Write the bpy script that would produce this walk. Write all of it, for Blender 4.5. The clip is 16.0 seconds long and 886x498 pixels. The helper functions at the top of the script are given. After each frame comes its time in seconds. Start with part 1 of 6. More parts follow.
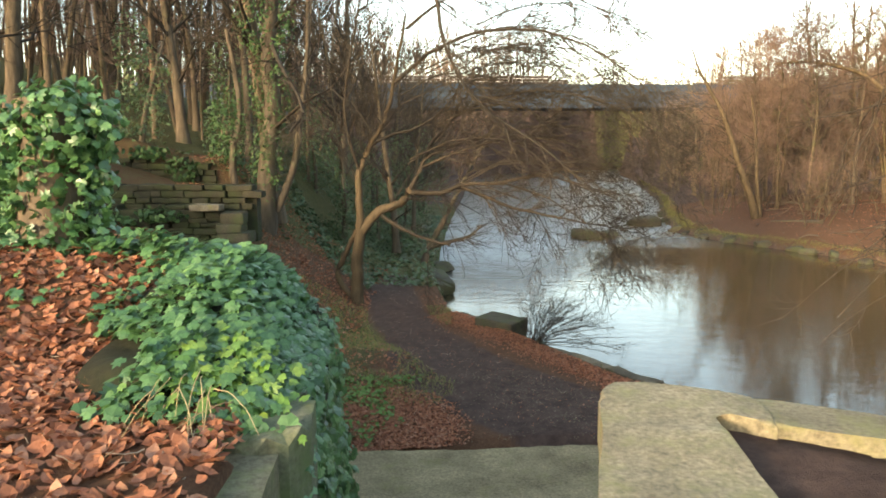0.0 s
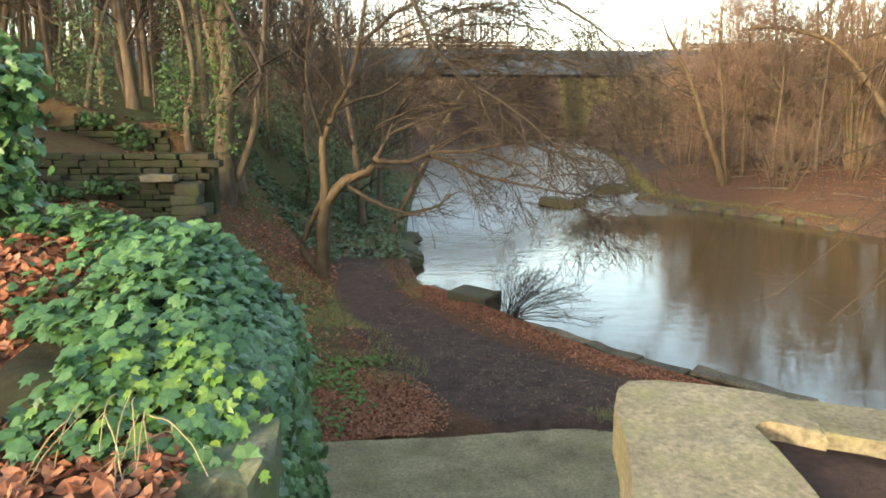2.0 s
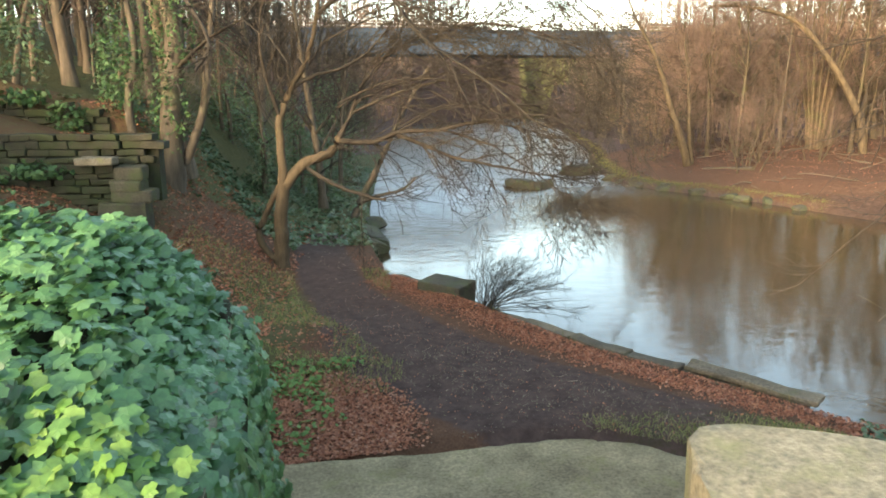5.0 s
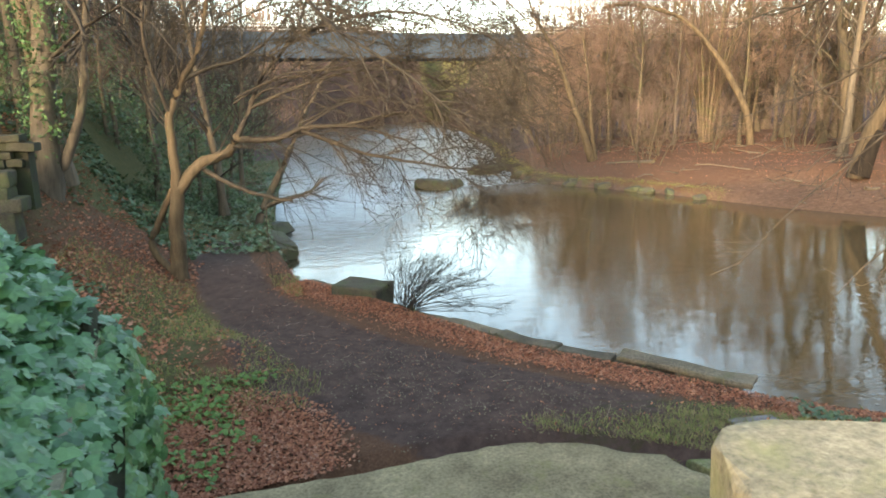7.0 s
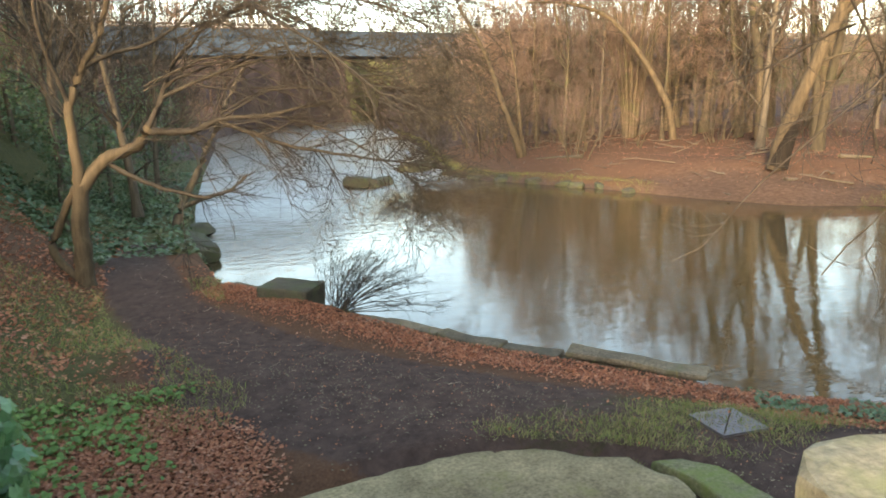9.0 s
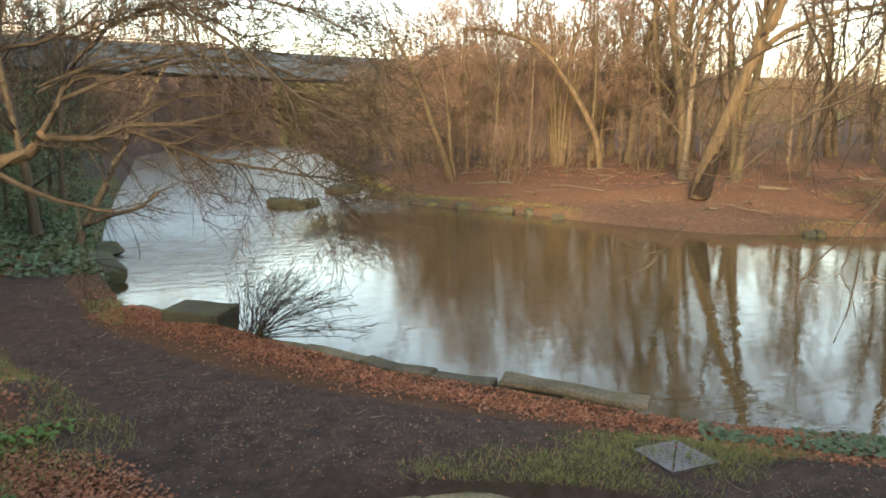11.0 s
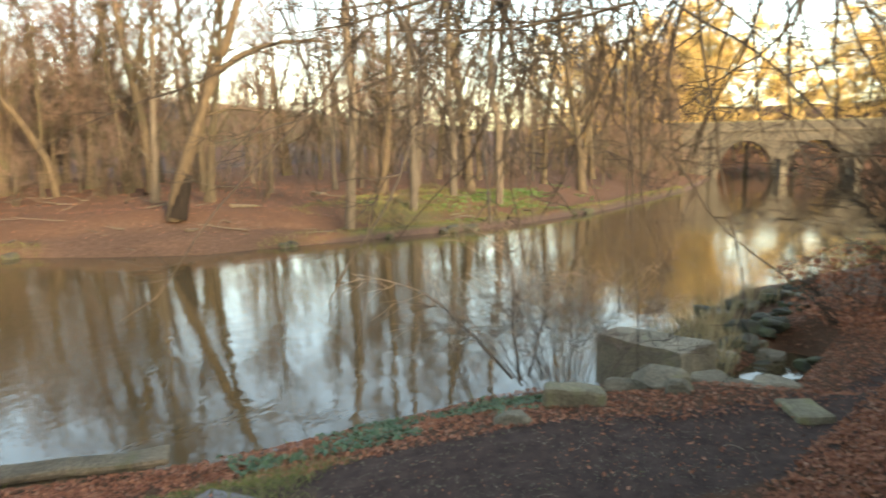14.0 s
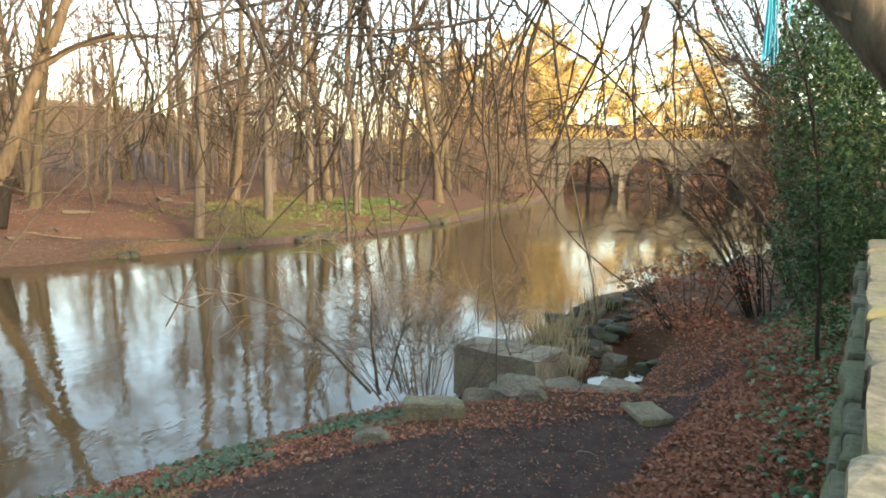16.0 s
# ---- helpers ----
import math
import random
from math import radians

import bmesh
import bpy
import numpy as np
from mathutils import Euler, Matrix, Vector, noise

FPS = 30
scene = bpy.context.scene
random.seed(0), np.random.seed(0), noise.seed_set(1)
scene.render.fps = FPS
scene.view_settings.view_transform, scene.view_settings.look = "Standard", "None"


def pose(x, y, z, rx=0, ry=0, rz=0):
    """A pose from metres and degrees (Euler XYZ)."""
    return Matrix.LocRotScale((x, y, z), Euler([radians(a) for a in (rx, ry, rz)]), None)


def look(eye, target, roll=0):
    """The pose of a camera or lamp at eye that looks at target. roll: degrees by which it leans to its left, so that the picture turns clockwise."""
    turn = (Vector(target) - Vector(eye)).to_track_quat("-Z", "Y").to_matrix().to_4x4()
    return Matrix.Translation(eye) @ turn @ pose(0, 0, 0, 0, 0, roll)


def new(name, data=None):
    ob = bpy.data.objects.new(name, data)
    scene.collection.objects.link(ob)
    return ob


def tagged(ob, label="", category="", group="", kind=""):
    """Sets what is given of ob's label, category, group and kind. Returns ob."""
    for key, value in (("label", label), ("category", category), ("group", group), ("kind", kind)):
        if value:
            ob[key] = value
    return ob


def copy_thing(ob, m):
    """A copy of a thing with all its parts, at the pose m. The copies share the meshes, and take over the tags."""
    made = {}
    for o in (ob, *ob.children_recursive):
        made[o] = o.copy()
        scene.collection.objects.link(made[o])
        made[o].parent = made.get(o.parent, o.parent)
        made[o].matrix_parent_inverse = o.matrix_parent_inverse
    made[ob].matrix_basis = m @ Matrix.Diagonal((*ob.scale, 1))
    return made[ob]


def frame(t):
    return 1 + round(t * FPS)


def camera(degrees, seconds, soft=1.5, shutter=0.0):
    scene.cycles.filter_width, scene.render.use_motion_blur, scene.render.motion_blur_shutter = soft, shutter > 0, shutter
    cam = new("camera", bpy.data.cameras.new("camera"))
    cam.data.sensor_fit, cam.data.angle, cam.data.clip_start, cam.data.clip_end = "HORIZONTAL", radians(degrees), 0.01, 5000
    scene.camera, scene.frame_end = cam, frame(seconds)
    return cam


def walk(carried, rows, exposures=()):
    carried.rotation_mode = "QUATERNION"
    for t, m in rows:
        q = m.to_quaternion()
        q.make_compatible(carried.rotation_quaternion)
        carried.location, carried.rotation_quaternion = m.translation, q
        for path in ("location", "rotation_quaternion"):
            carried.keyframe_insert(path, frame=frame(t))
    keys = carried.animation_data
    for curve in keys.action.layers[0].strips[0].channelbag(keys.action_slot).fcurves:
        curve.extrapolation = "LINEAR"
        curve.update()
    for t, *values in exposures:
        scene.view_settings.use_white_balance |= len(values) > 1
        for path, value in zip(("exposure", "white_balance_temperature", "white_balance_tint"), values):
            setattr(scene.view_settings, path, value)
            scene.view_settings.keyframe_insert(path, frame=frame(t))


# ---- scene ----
cam = camera(66.0, 16.0, soft=1.8, shutter=0.4)
METRES, EYE, TILT, LEAN, TURN = 5.5, 1.5, -8.0, 0.0, 0.0
ROWS = [
    (0.0, 0.0, 0.0, 0.0, 0.0, 0.0, 0.0),
    (0.5, -0.0167, 0.0302, 0.0026, -0.24, -0.54, 0.55),
    (1.0, -0.0277, 0.0523, 0.0103, -2.7, -1.61, 1.67),
    (1.5, -0.0287, 0.0879, 0.009, -3.67, -2.92, 1.42),
    (2.0, -0.0233, 0.132, 0.0128, -2.98, -2.67, 0.45),
    (2.5, -0.0334, 0.1634, 0.0116, -2.33, -3.1, 0.82),
    (3.0, -0.0525, 0.1987, 0.0142, -3.33, -4.06, 2.5),
    (3.5, -0.0501, 0.239, 0.0163, -4.41, -4.88, 2.26),
    (4.0, -0.0433, 0.2711, 0.0224, -4.95, -4.54, 1.48),
    (6.5, -0.0546, 0.4494, -0.004, -11.68, -4.1, 2.61),
    (7.0, -0.0518, 0.484, -0.0138, -14.09, -4.03, 3.15),
    (7.5, -0.0377, 0.5193, -0.0249, -14.18, -3.24, 2.4),
    (8.0, -0.0381, 0.5538, -0.0272, -15.51, -4.1, 3.15),
    (8.5, -0.0438, 0.5904, -0.0274, -17.99, -4.37, 4.49),
    (9.0, -0.0367, 0.6205, -0.0389, -20.12, -4.39, 4.12),
    (11.5, 0.0253, 0.7802, -0.0666, -28.11, -2.33, 3.69),
    (12.0, 0.0303, 0.8106, -0.0644, -32.02, -2.98, 4.77),
    (12.5, 0.0423, 0.8325, -0.0681, -40.01, -4.04, 6.24),
    (13.0, 0.0653, 0.8551, -0.0795, -47.09, -3.77, 6.39),
    (13.5, 0.0865, 0.8706, -0.0768, -56.94, -3.76, 7.02),
    (14.0, 0.0958, 0.8839, -0.0736, -68.51, -4.84, 8.04),
    (14.5, 0.1064, 0.8972, -0.0727, -76.77, -5.69, 8.53),
    (15.0, 0.1122, 0.8982, -0.0702, -79.34, -5.73, 7.47),
    (15.5, 0.1193, 0.8961, -0.0692, -80.14, -5.34, 7.13),
    (16.0, 0.1302, 0.8944, -0.07, -80.46, -5.66, 6.99),
]
walk(cam, [(t, pose(0, 0, EYE, TILT, LEAN, TURN) @ pose(METRES * x, METRES * y, METRES * z, 90 + pitch, roll, yaw)) for t, x, y, z, yaw, pitch, roll in ROWS],
     exposures=[(0.0, 2.82, 8100, 10), (4.0, 3.08, 7600, 9), (7.5, 3.24, 7400, 9), (12.0, 2.88, 8400, 11), (14.0, 3.0, 7800, 9), (16.0, 3.12, 7500, 9)])

# ---- light ----
SUN_EL, SUN_AZ = 11.5, 216.0      # elevation; compass bearing of the sun (y is north)
sky_world = bpy.data.worlds.new("winter_sky")
scene.world = sky_world
sky_world.use_nodes = True
wn = sky_world.node_tree
sky = wn.nodes.new("ShaderNodeTexSky")
sky.sky_type, sky.sun_disc = "NISHITA", False
sky.sun_elevation, sky.sun_rotation = radians(SUN_EL), radians(SUN_AZ)
sky.dust_density, sky.air_density, sky.ozone_density = 1.3, 1.0, 1.0
wn.links.new(sky.outputs[0], wn.nodes["Background"].inputs[0])
wn.nodes["Background"].inputs[1].default_value = 0.142
sun_data = bpy.data.lights.new("sun", "SUN")
sun_data.energy, sun_data.angle, sun_data.color = 1.25, radians(6.0), (1.0, 0.86, 0.68)
sun = new("sun", sun_data)
a = radians(SUN_AZ)
sun_way = Vector((math.sin(a) * math.cos(radians(SUN_EL)), math.cos(a) * math.cos(radians(SUN_EL)), math.sin(radians(SUN_EL))))
sun.matrix_world = look(sun_way * 100, (0, 0, 0))

WATER = -3.3
rng = np.random.default_rng(7)


# ---- materials ----
def mat(name, rough=0.85, spec=0.3):
    m = bpy.data.materials.new(name)
    m.use_nodes = True
    b = m.node_tree.nodes["Principled BSDF"]
    b.inputs["Roughness"].default_value = rough
    b.inputs["Specular IOR Level"].default_value = spec
    return m, m.node_tree, b


def node(nt, kind, **vals):
    n = nt.nodes.new(kind)
    for k, v in vals.items():
        n.inputs[k].default_value = v
    return n


def noise_tex(nt, scale, detail=6, rough=0.6, coord="Object", stretch=None):
    tc = nt.nodes.new("ShaderNodeTexCoord")
    n = node(nt, "ShaderNodeTexNoise", Scale=scale, Detail=detail, Roughness=rough)
    src = tc.outputs[coord]
    if stretch:
        mp = nt.nodes.new("ShaderNodeMapping")
        mp.inputs["Scale"].default_value = stretch
        nt.links.new(src, mp.inputs[0])
        src = mp.outputs[0]
    nt.links.new(src, n.inputs["Vector"])
    return n


def ramp(nt, fac, stops):
    r = nt.nodes.new("ShaderNodeValToRGB")
    el = r.color_ramp.elements
    while len(el) < len(stops):
        el.new(0.5)
    for e, (p, c) in zip(el, stops):
        e.position, e.color = p, (*c, 1)
    nt.links.new(fac, r.inputs[0])
    return r


def mix(nt, fac, c1, c2, blend="MIX"):
    m = nt.nodes.new("ShaderNodeMix")
    m.data_type, m.blend_type = "RGBA", blend
    for sock, v in ((m.inputs[0], fac), (m.inputs[6], c1), (m.inputs[7], c2)):
        if isinstance(v, bpy.types.NodeSocket):
            nt.links.new(v, sock)
        elif isinstance(v, tuple):
            sock.default_value = (*v, 1)
        else:
            sock.default_value = v
    return m.outputs[2]


def bump(nt, b, height, strength, dist):
    n = node(nt, "ShaderNodeBump", Strength=strength, Distance=dist)
    nt.links.new(height, n.inputs["Height"])
    nt.links.new(n.outputs[0], b.inputs["Normal"])


def stone_mat(name, dark, light, moss=(0.16, 0.17, 0.05), moss_lo=0.5, moss_hi=0.7):
    m, nt, b = mat(name, 0.9, 0.2)
    n1, n2, n3 = noise_tex(nt, 1.7, 8, 0.65), noise_tex(nt, 28, 6, 0.7), noise_tex(nt, 2.6, 7, 0.7)
    c = ramp(nt, n1.outputs[0], [(0.3, dark), (0.7, light)]).outputs[0]
    sp = ramp(nt, n2.outputs[0], [(0.35, (0.55, 0.55, 0.55)), (0.65, (1.15, 1.15, 1.15))]).outputs[0]
    c = mix(nt, 1.0, c, sp, "MULTIPLY")
    oi = nt.nodes.new("ShaderNodeObjectInfo")
    tone = ramp(nt, oi.outputs["Random"], [(0, (0.8, 0.8, 0.78)), (1, (1.15, 1.12, 1.08))]).outputs[0]
    c = mix(nt, 1.0, c, tone, "MULTIPLY")
    mk = ramp(nt, n3.outputs[0], [(moss_lo, (0, 0, 0)), (moss_hi, (1, 1, 1))]).outputs[0]
    nt.links.new(mix(nt, mk, c, moss), b.inputs["Base Color"])
    bump(nt, b, n2.outputs[0], 0.6, 0.012)
    return m


def bark_mat(name, dark, light, green=(0.13, 0.14, 0.05), g_lo=0.55):
    m, nt, b = mat(name, 0.9, 0.15)
    n1, n2 = noise_tex(nt, 9, 6, 0.7, stretch=(1, 1, 0.18)), noise_tex(nt, 0.9, 5, 0.6)
    c = ramp(nt, n1.outputs[0], [(0.3, dark), (0.7, light)]).outputs[0]
    oi = nt.nodes.new("ShaderNodeObjectInfo")
    tone = ramp(nt, oi.outputs["Random"], [(0, (0.75, 0.75, 0.75)), (1, (1.2, 1.12, 1.05))]).outputs[0]
    c = mix(nt, 1.0, c, tone, "MULTIPLY")
    mk = ramp(nt, n2.outputs[0], [(g_lo, (0, 0, 0)), (g_lo + 0.25, (1, 1, 1))]).outputs[0]
    nt.links.new(mix(nt, mk, c, green), b.inputs["Base Color"])
    bump(nt, b, n1.outputs[0], 0.7, 0.02)
    return m


def leaf_mat(name, cols, rough=0.45, spec=0.5, through_light=0.0):
    """Each leaf takes one tone of cols; small mottling on top."""
    m, nt, b = mat(name, rough, spec)
    g = nt.nodes.new("ShaderNodeNewGeometry")
    oi = nt.nodes.new("ShaderNodeObjectInfo")
    add = nt.nodes.new("ShaderNodeMath")
    add.operation = "ADD"
    fr = nt.nodes.new("ShaderNodeMath")
    fr.operation = "FRACT"
    nt.links.new(g.outputs["Random Per Island"], add.inputs[0])
    nt.links.new(oi.outputs["Random"], add.inputs[1])
    nt.links.new(add.outputs[0], fr.inputs[0])
    k = len(cols) - 1
    c = ramp(nt, fr.outputs[0], [(i / k, col) for i, col in enumerate(cols)]).outputs[0]
    n = noise_tex(nt, 40, 4, 0.6)
    sp = ramp(nt, n.outputs[0], [(0.3, (0.75, 0.75, 0.75)), (0.7, (1.2, 1.2, 1.2))]).outputs[0]
    c = mix(nt, 1.0, c, sp, "MULTIPLY")
    nt.links.new(c, b.inputs["Base Color"])
    if through_light:
        out = nt.nodes["Material Output"]
        tr = nt.nodes.new("ShaderNodeBsdfTranslucent")
        nt.links.new(c, tr.inputs[0])
        ms = node(nt, "ShaderNodeMixShader", Fac=through_light)
        nt.links.new(b.outputs[0], ms.inputs[1])
        nt.links.new(tr.outputs[0], ms.inputs[2])
        nt.links.new(ms.outputs[0], out.inputs[0])
    return m


M_COPING = stone_mat("mossy sandstone", (0.15, 0.13, 0.085), (0.33, 0.285, 0.19), (0.19, 0.185, 0.075), 0.48, 0.72)
M_WALL = stone_mat("damp green rubble", (0.10, 0.10, 0.066), (0.23, 0.21, 0.14), (0.12, 0.14, 0.055), 0.45, 0.7)
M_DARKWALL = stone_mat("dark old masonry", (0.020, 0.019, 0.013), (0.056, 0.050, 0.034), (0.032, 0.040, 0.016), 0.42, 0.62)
M_STEP = stone_mat("worn stair stone", (0.135, 0.108, 0.062), (0.295, 0.24, 0.14), (0.175, 0.155, 0.062), 0.54, 0.76)
M_MOSSY = stone_mat("moss-covered stone", (0.10, 0.10, 0.055), (0.20, 0.19, 0.11), (0.12, 0.15, 0.035), 0.42, 0.64)
M_ROCK = stone_mat("river rock", (0.10, 0.09, 0.065), (0.27, 0.23, 0.165), (0.16, 0.155, 0.06), 0.55, 0.7)
M_BLOCK = stone_mat("mossy grey block", (0.042, 0.039, 0.029), (0.11, 0.098, 0.07), (0.06, 0.07, 0.03), 0.45, 0.65)
M_KERB = stone_mat("mossy kerb stone", (0.066, 0.055, 0.038), (0.185, 0.152, 0.105), (0.10, 0.095, 0.045), 0.56, 0.76)
M_ROCK_TAN = stone_mat("tan split rock", (0.14, 0.115, 0.08), (0.34, 0.285, 0.20), (0.19, 0.18, 0.08), 0.58, 0.75)
M_WALL_END = stone_mat("green algae stone", (0.065, 0.075, 0.05), (0.15, 0.155, 0.105), (0.09, 0.12, 0.05), 0.42, 0.65)
M_BRIDGE = stone_mat("bridge sandstone", (0.085, 0.074, 0.056), (0.165, 0.14, 0.104), (0.08, 0.078, 0.045), 0.6, 0.8)
# distance haze over the viaduct is put into its colour as blue-grey
M_VIADUCT = stone_mat("haze-tinted blue-grey bridge", (0.038, 0.058, 0.088), (0.054, 0.076, 0.108), (0.045, 0.06, 0.085))
M_RAIL = stone_mat("pale weathered rail", (0.35, 0.36, 0.38), (0.5, 0.5, 0.5), (0.3, 0.3, 0.3), 0.6, 0.8)
M_BARK = bark_mat("grey-brown bark", (0.05, 0.041, 0.03), (0.15, 0.12, 0.086), (0.09, 0.095, 0.045))
M_BARK_DUSK = bark_mat("dark wet bark", (0.032, 0.025, 0.016), (0.095, 0.073, 0.047), (0.068, 0.064, 0.03), 0.6)
M_BARK_PALE = bark_mat("pale beech bark", (0.055, 0.046, 0.034), (0.145, 0.118, 0.086), (0.09, 0.085, 0.04), 0.6)
M_BARK_WARM = bark_mat("olive-brown bark", (0.04, 0.031, 0.02), (0.11, 0.085, 0.054), (0.075, 0.072, 0.033), 0.5)
M_TWIG = bark_mat("dark twig", (0.028, 0.023, 0.018), (0.075, 0.061, 0.046), (0.05, 0.048, 0.03), 0.7)
M_TWIG_RED = bark_mat("russet twig", (0.092, 0.063, 0.050), (0.20, 0.138, 0.108), (0.13, 0.104, 0.074), 0.7)
# low sun on the trees beyond the bridge is put into this yellow
M_TWIG_SUNLIT = bark_mat("twig coloured as sunlit", (0.34, 0.23, 0.08), (0.60, 0.45, 0.18), (0.34, 0.34, 0.11), 0.62)
M_IVY = leaf_mat("ivy leaf", [(0.028, 0.080, 0.029), (0.066, 0.158, 0.054), (0.042, 0.115, 0.038), (0.105, 0.212, 0.076), (0.053, 0.138, 0.044)], 0.36, 0.5, 0.22)
M_IVY_YOUNG = leaf_mat("young ivy leaf", [(0.10, 0.21, 0.035), (0.19, 0.30, 0.065), (0.07, 0.165, 0.04)], 0.42, 0.45, 0.25)
M_HOLLY = leaf_mat("dark evergreen leaf", [(0.022, 0.052, 0.018), (0.06, 0.118, 0.038), (0.038, 0.08, 0.028)], 0.55, 0.25, 0.12)
M_DULL_IVY = leaf_mat("dull slope ivy leaf", [(0.042, 0.075, 0.032), (0.092, 0.145, 0.062), (0.062, 0.10, 0.044), (0.12, 0.13, 0.06)], 0.5, 0.35, 0.15)
M_DEAD = leaf_mat("dead beech leaf", [(0.17, 0.068, 0.040), (0.38, 0.155, 0.085), (0.27, 0.105, 0.058), (0.47, 0.21, 0.115), (0.23, 0.085, 0.05), (0.46, 0.25, 0.16)], 0.75, 0.25, 0.3)
M_GRASS = leaf_mat("winter grass", [(0.13, 0.165, 0.045), (0.24, 0.26, 0.085), (0.17, 0.20, 0.055), (0.31, 0.25, 0.13), (0.24, 0.19, 0.10)], 0.7, 0.25, 0.2)
M_GRASS_FAR = leaf_mat("dull bank grass", [(0.08, 0.095, 0.025), (0.17, 0.17, 0.05), (0.19, 0.14, 0.06), (0.10, 0.12, 0.032)], 0.8, 0.2, 0.1)
M_WEED = leaf_mat("fresh undergrowth leaf", [(0.06, 0.12, 0.025), (0.13, 0.215, 0.05), (0.09, 0.16, 0.035)], 0.55, 0.35, 0.25)
M_STRAW = leaf_mat("dry straw stem", [(0.30, 0.22, 0.11), (0.42, 0.33, 0.18), (0.22, 0.16, 0.09)], 0.7, 0.25)
M_STICK = leaf_mat("pale fallen twig", [(0.22, 0.16, 0.11), (0.40, 0.31, 0.22), (0.12, 0.085, 0.055)], 0.8, 0.2)


def ground_mat():
    m, nt, b = mat("ground", 0.95, 0.12)
    at = nt.nodes.new("ShaderNodeAttribute")
    at.attribute_name = "cover"
    sep = nt.nodes.new("ShaderNodeSeparateColor")
    nt.links.new(at.outputs["Color"], sep.inputs[0])
    big, fine, mid = noise_tex(nt, 0.6, 8, 0.65), noise_tex(nt, 35, 6, 0.7), noise_tex(nt, 5, 7, 0.7)
    leaf = ramp(nt, fine.outputs[0], [(0.3, (0.055, 0.03, 0.018)), (0.5, (0.12, 0.062, 0.036)), (0.7, (0.20, 0.105, 0.06))]).outputs[0]
    wood = ramp(nt, mid.outputs[0], [(0.3, (0.06, 0.033, 0.02)), (0.7, (0.145, 0.076, 0.044))]).outputs[0]
    leaf = mix(nt, big.outputs[0], leaf, wood)
    soil = ramp(nt, mid.outputs[0], [(0.3, (0.047, 0.030, 0.024)), (0.7, (0.108, 0.070, 0.056))]).outputs[0]
    grass = ramp(nt, mid.outputs[0], [(0.3, (0.045, 0.045, 0.018)), (0.55, (0.085, 0.08, 0.032)), (0.8, (0.13, 0.095, 0.052))]).outputs[0]

    def edge(sock):
        s = nt.nodes.new("ShaderNodeMath")
        s.operation = "MULTIPLY_ADD"
        nt.links.new(mid.outputs[0], s.inputs[0])
        s.inputs[1].default_value = 0.9
        nt.links.new(sock, s.inputs[2])
        return ramp(nt, s.outputs[0], [(0.78, (0, 0, 0)), (1.0, (1, 1, 1))]).outputs[0]
    c = mix(nt, edge(sep.outputs[1]), leaf, grass)
    c = mix(nt, edge(sep.outputs[0]), c, soil)
    sand = ramp(nt, mid.outputs[0], [(0.3, (0.07, 0.038, 0.022)), (0.5, (0.11, 0.062, 0.038)), (0.7, (0.17, 0.102, 0.068))]).outputs[0]
    c = mix(nt, edge(sep.outputs[2]), c, sand)
    nt.links.new(c, b.inputs["Base Color"])
    bump(nt, b, fine.outputs[0], 1.0, 0.04)
    return m


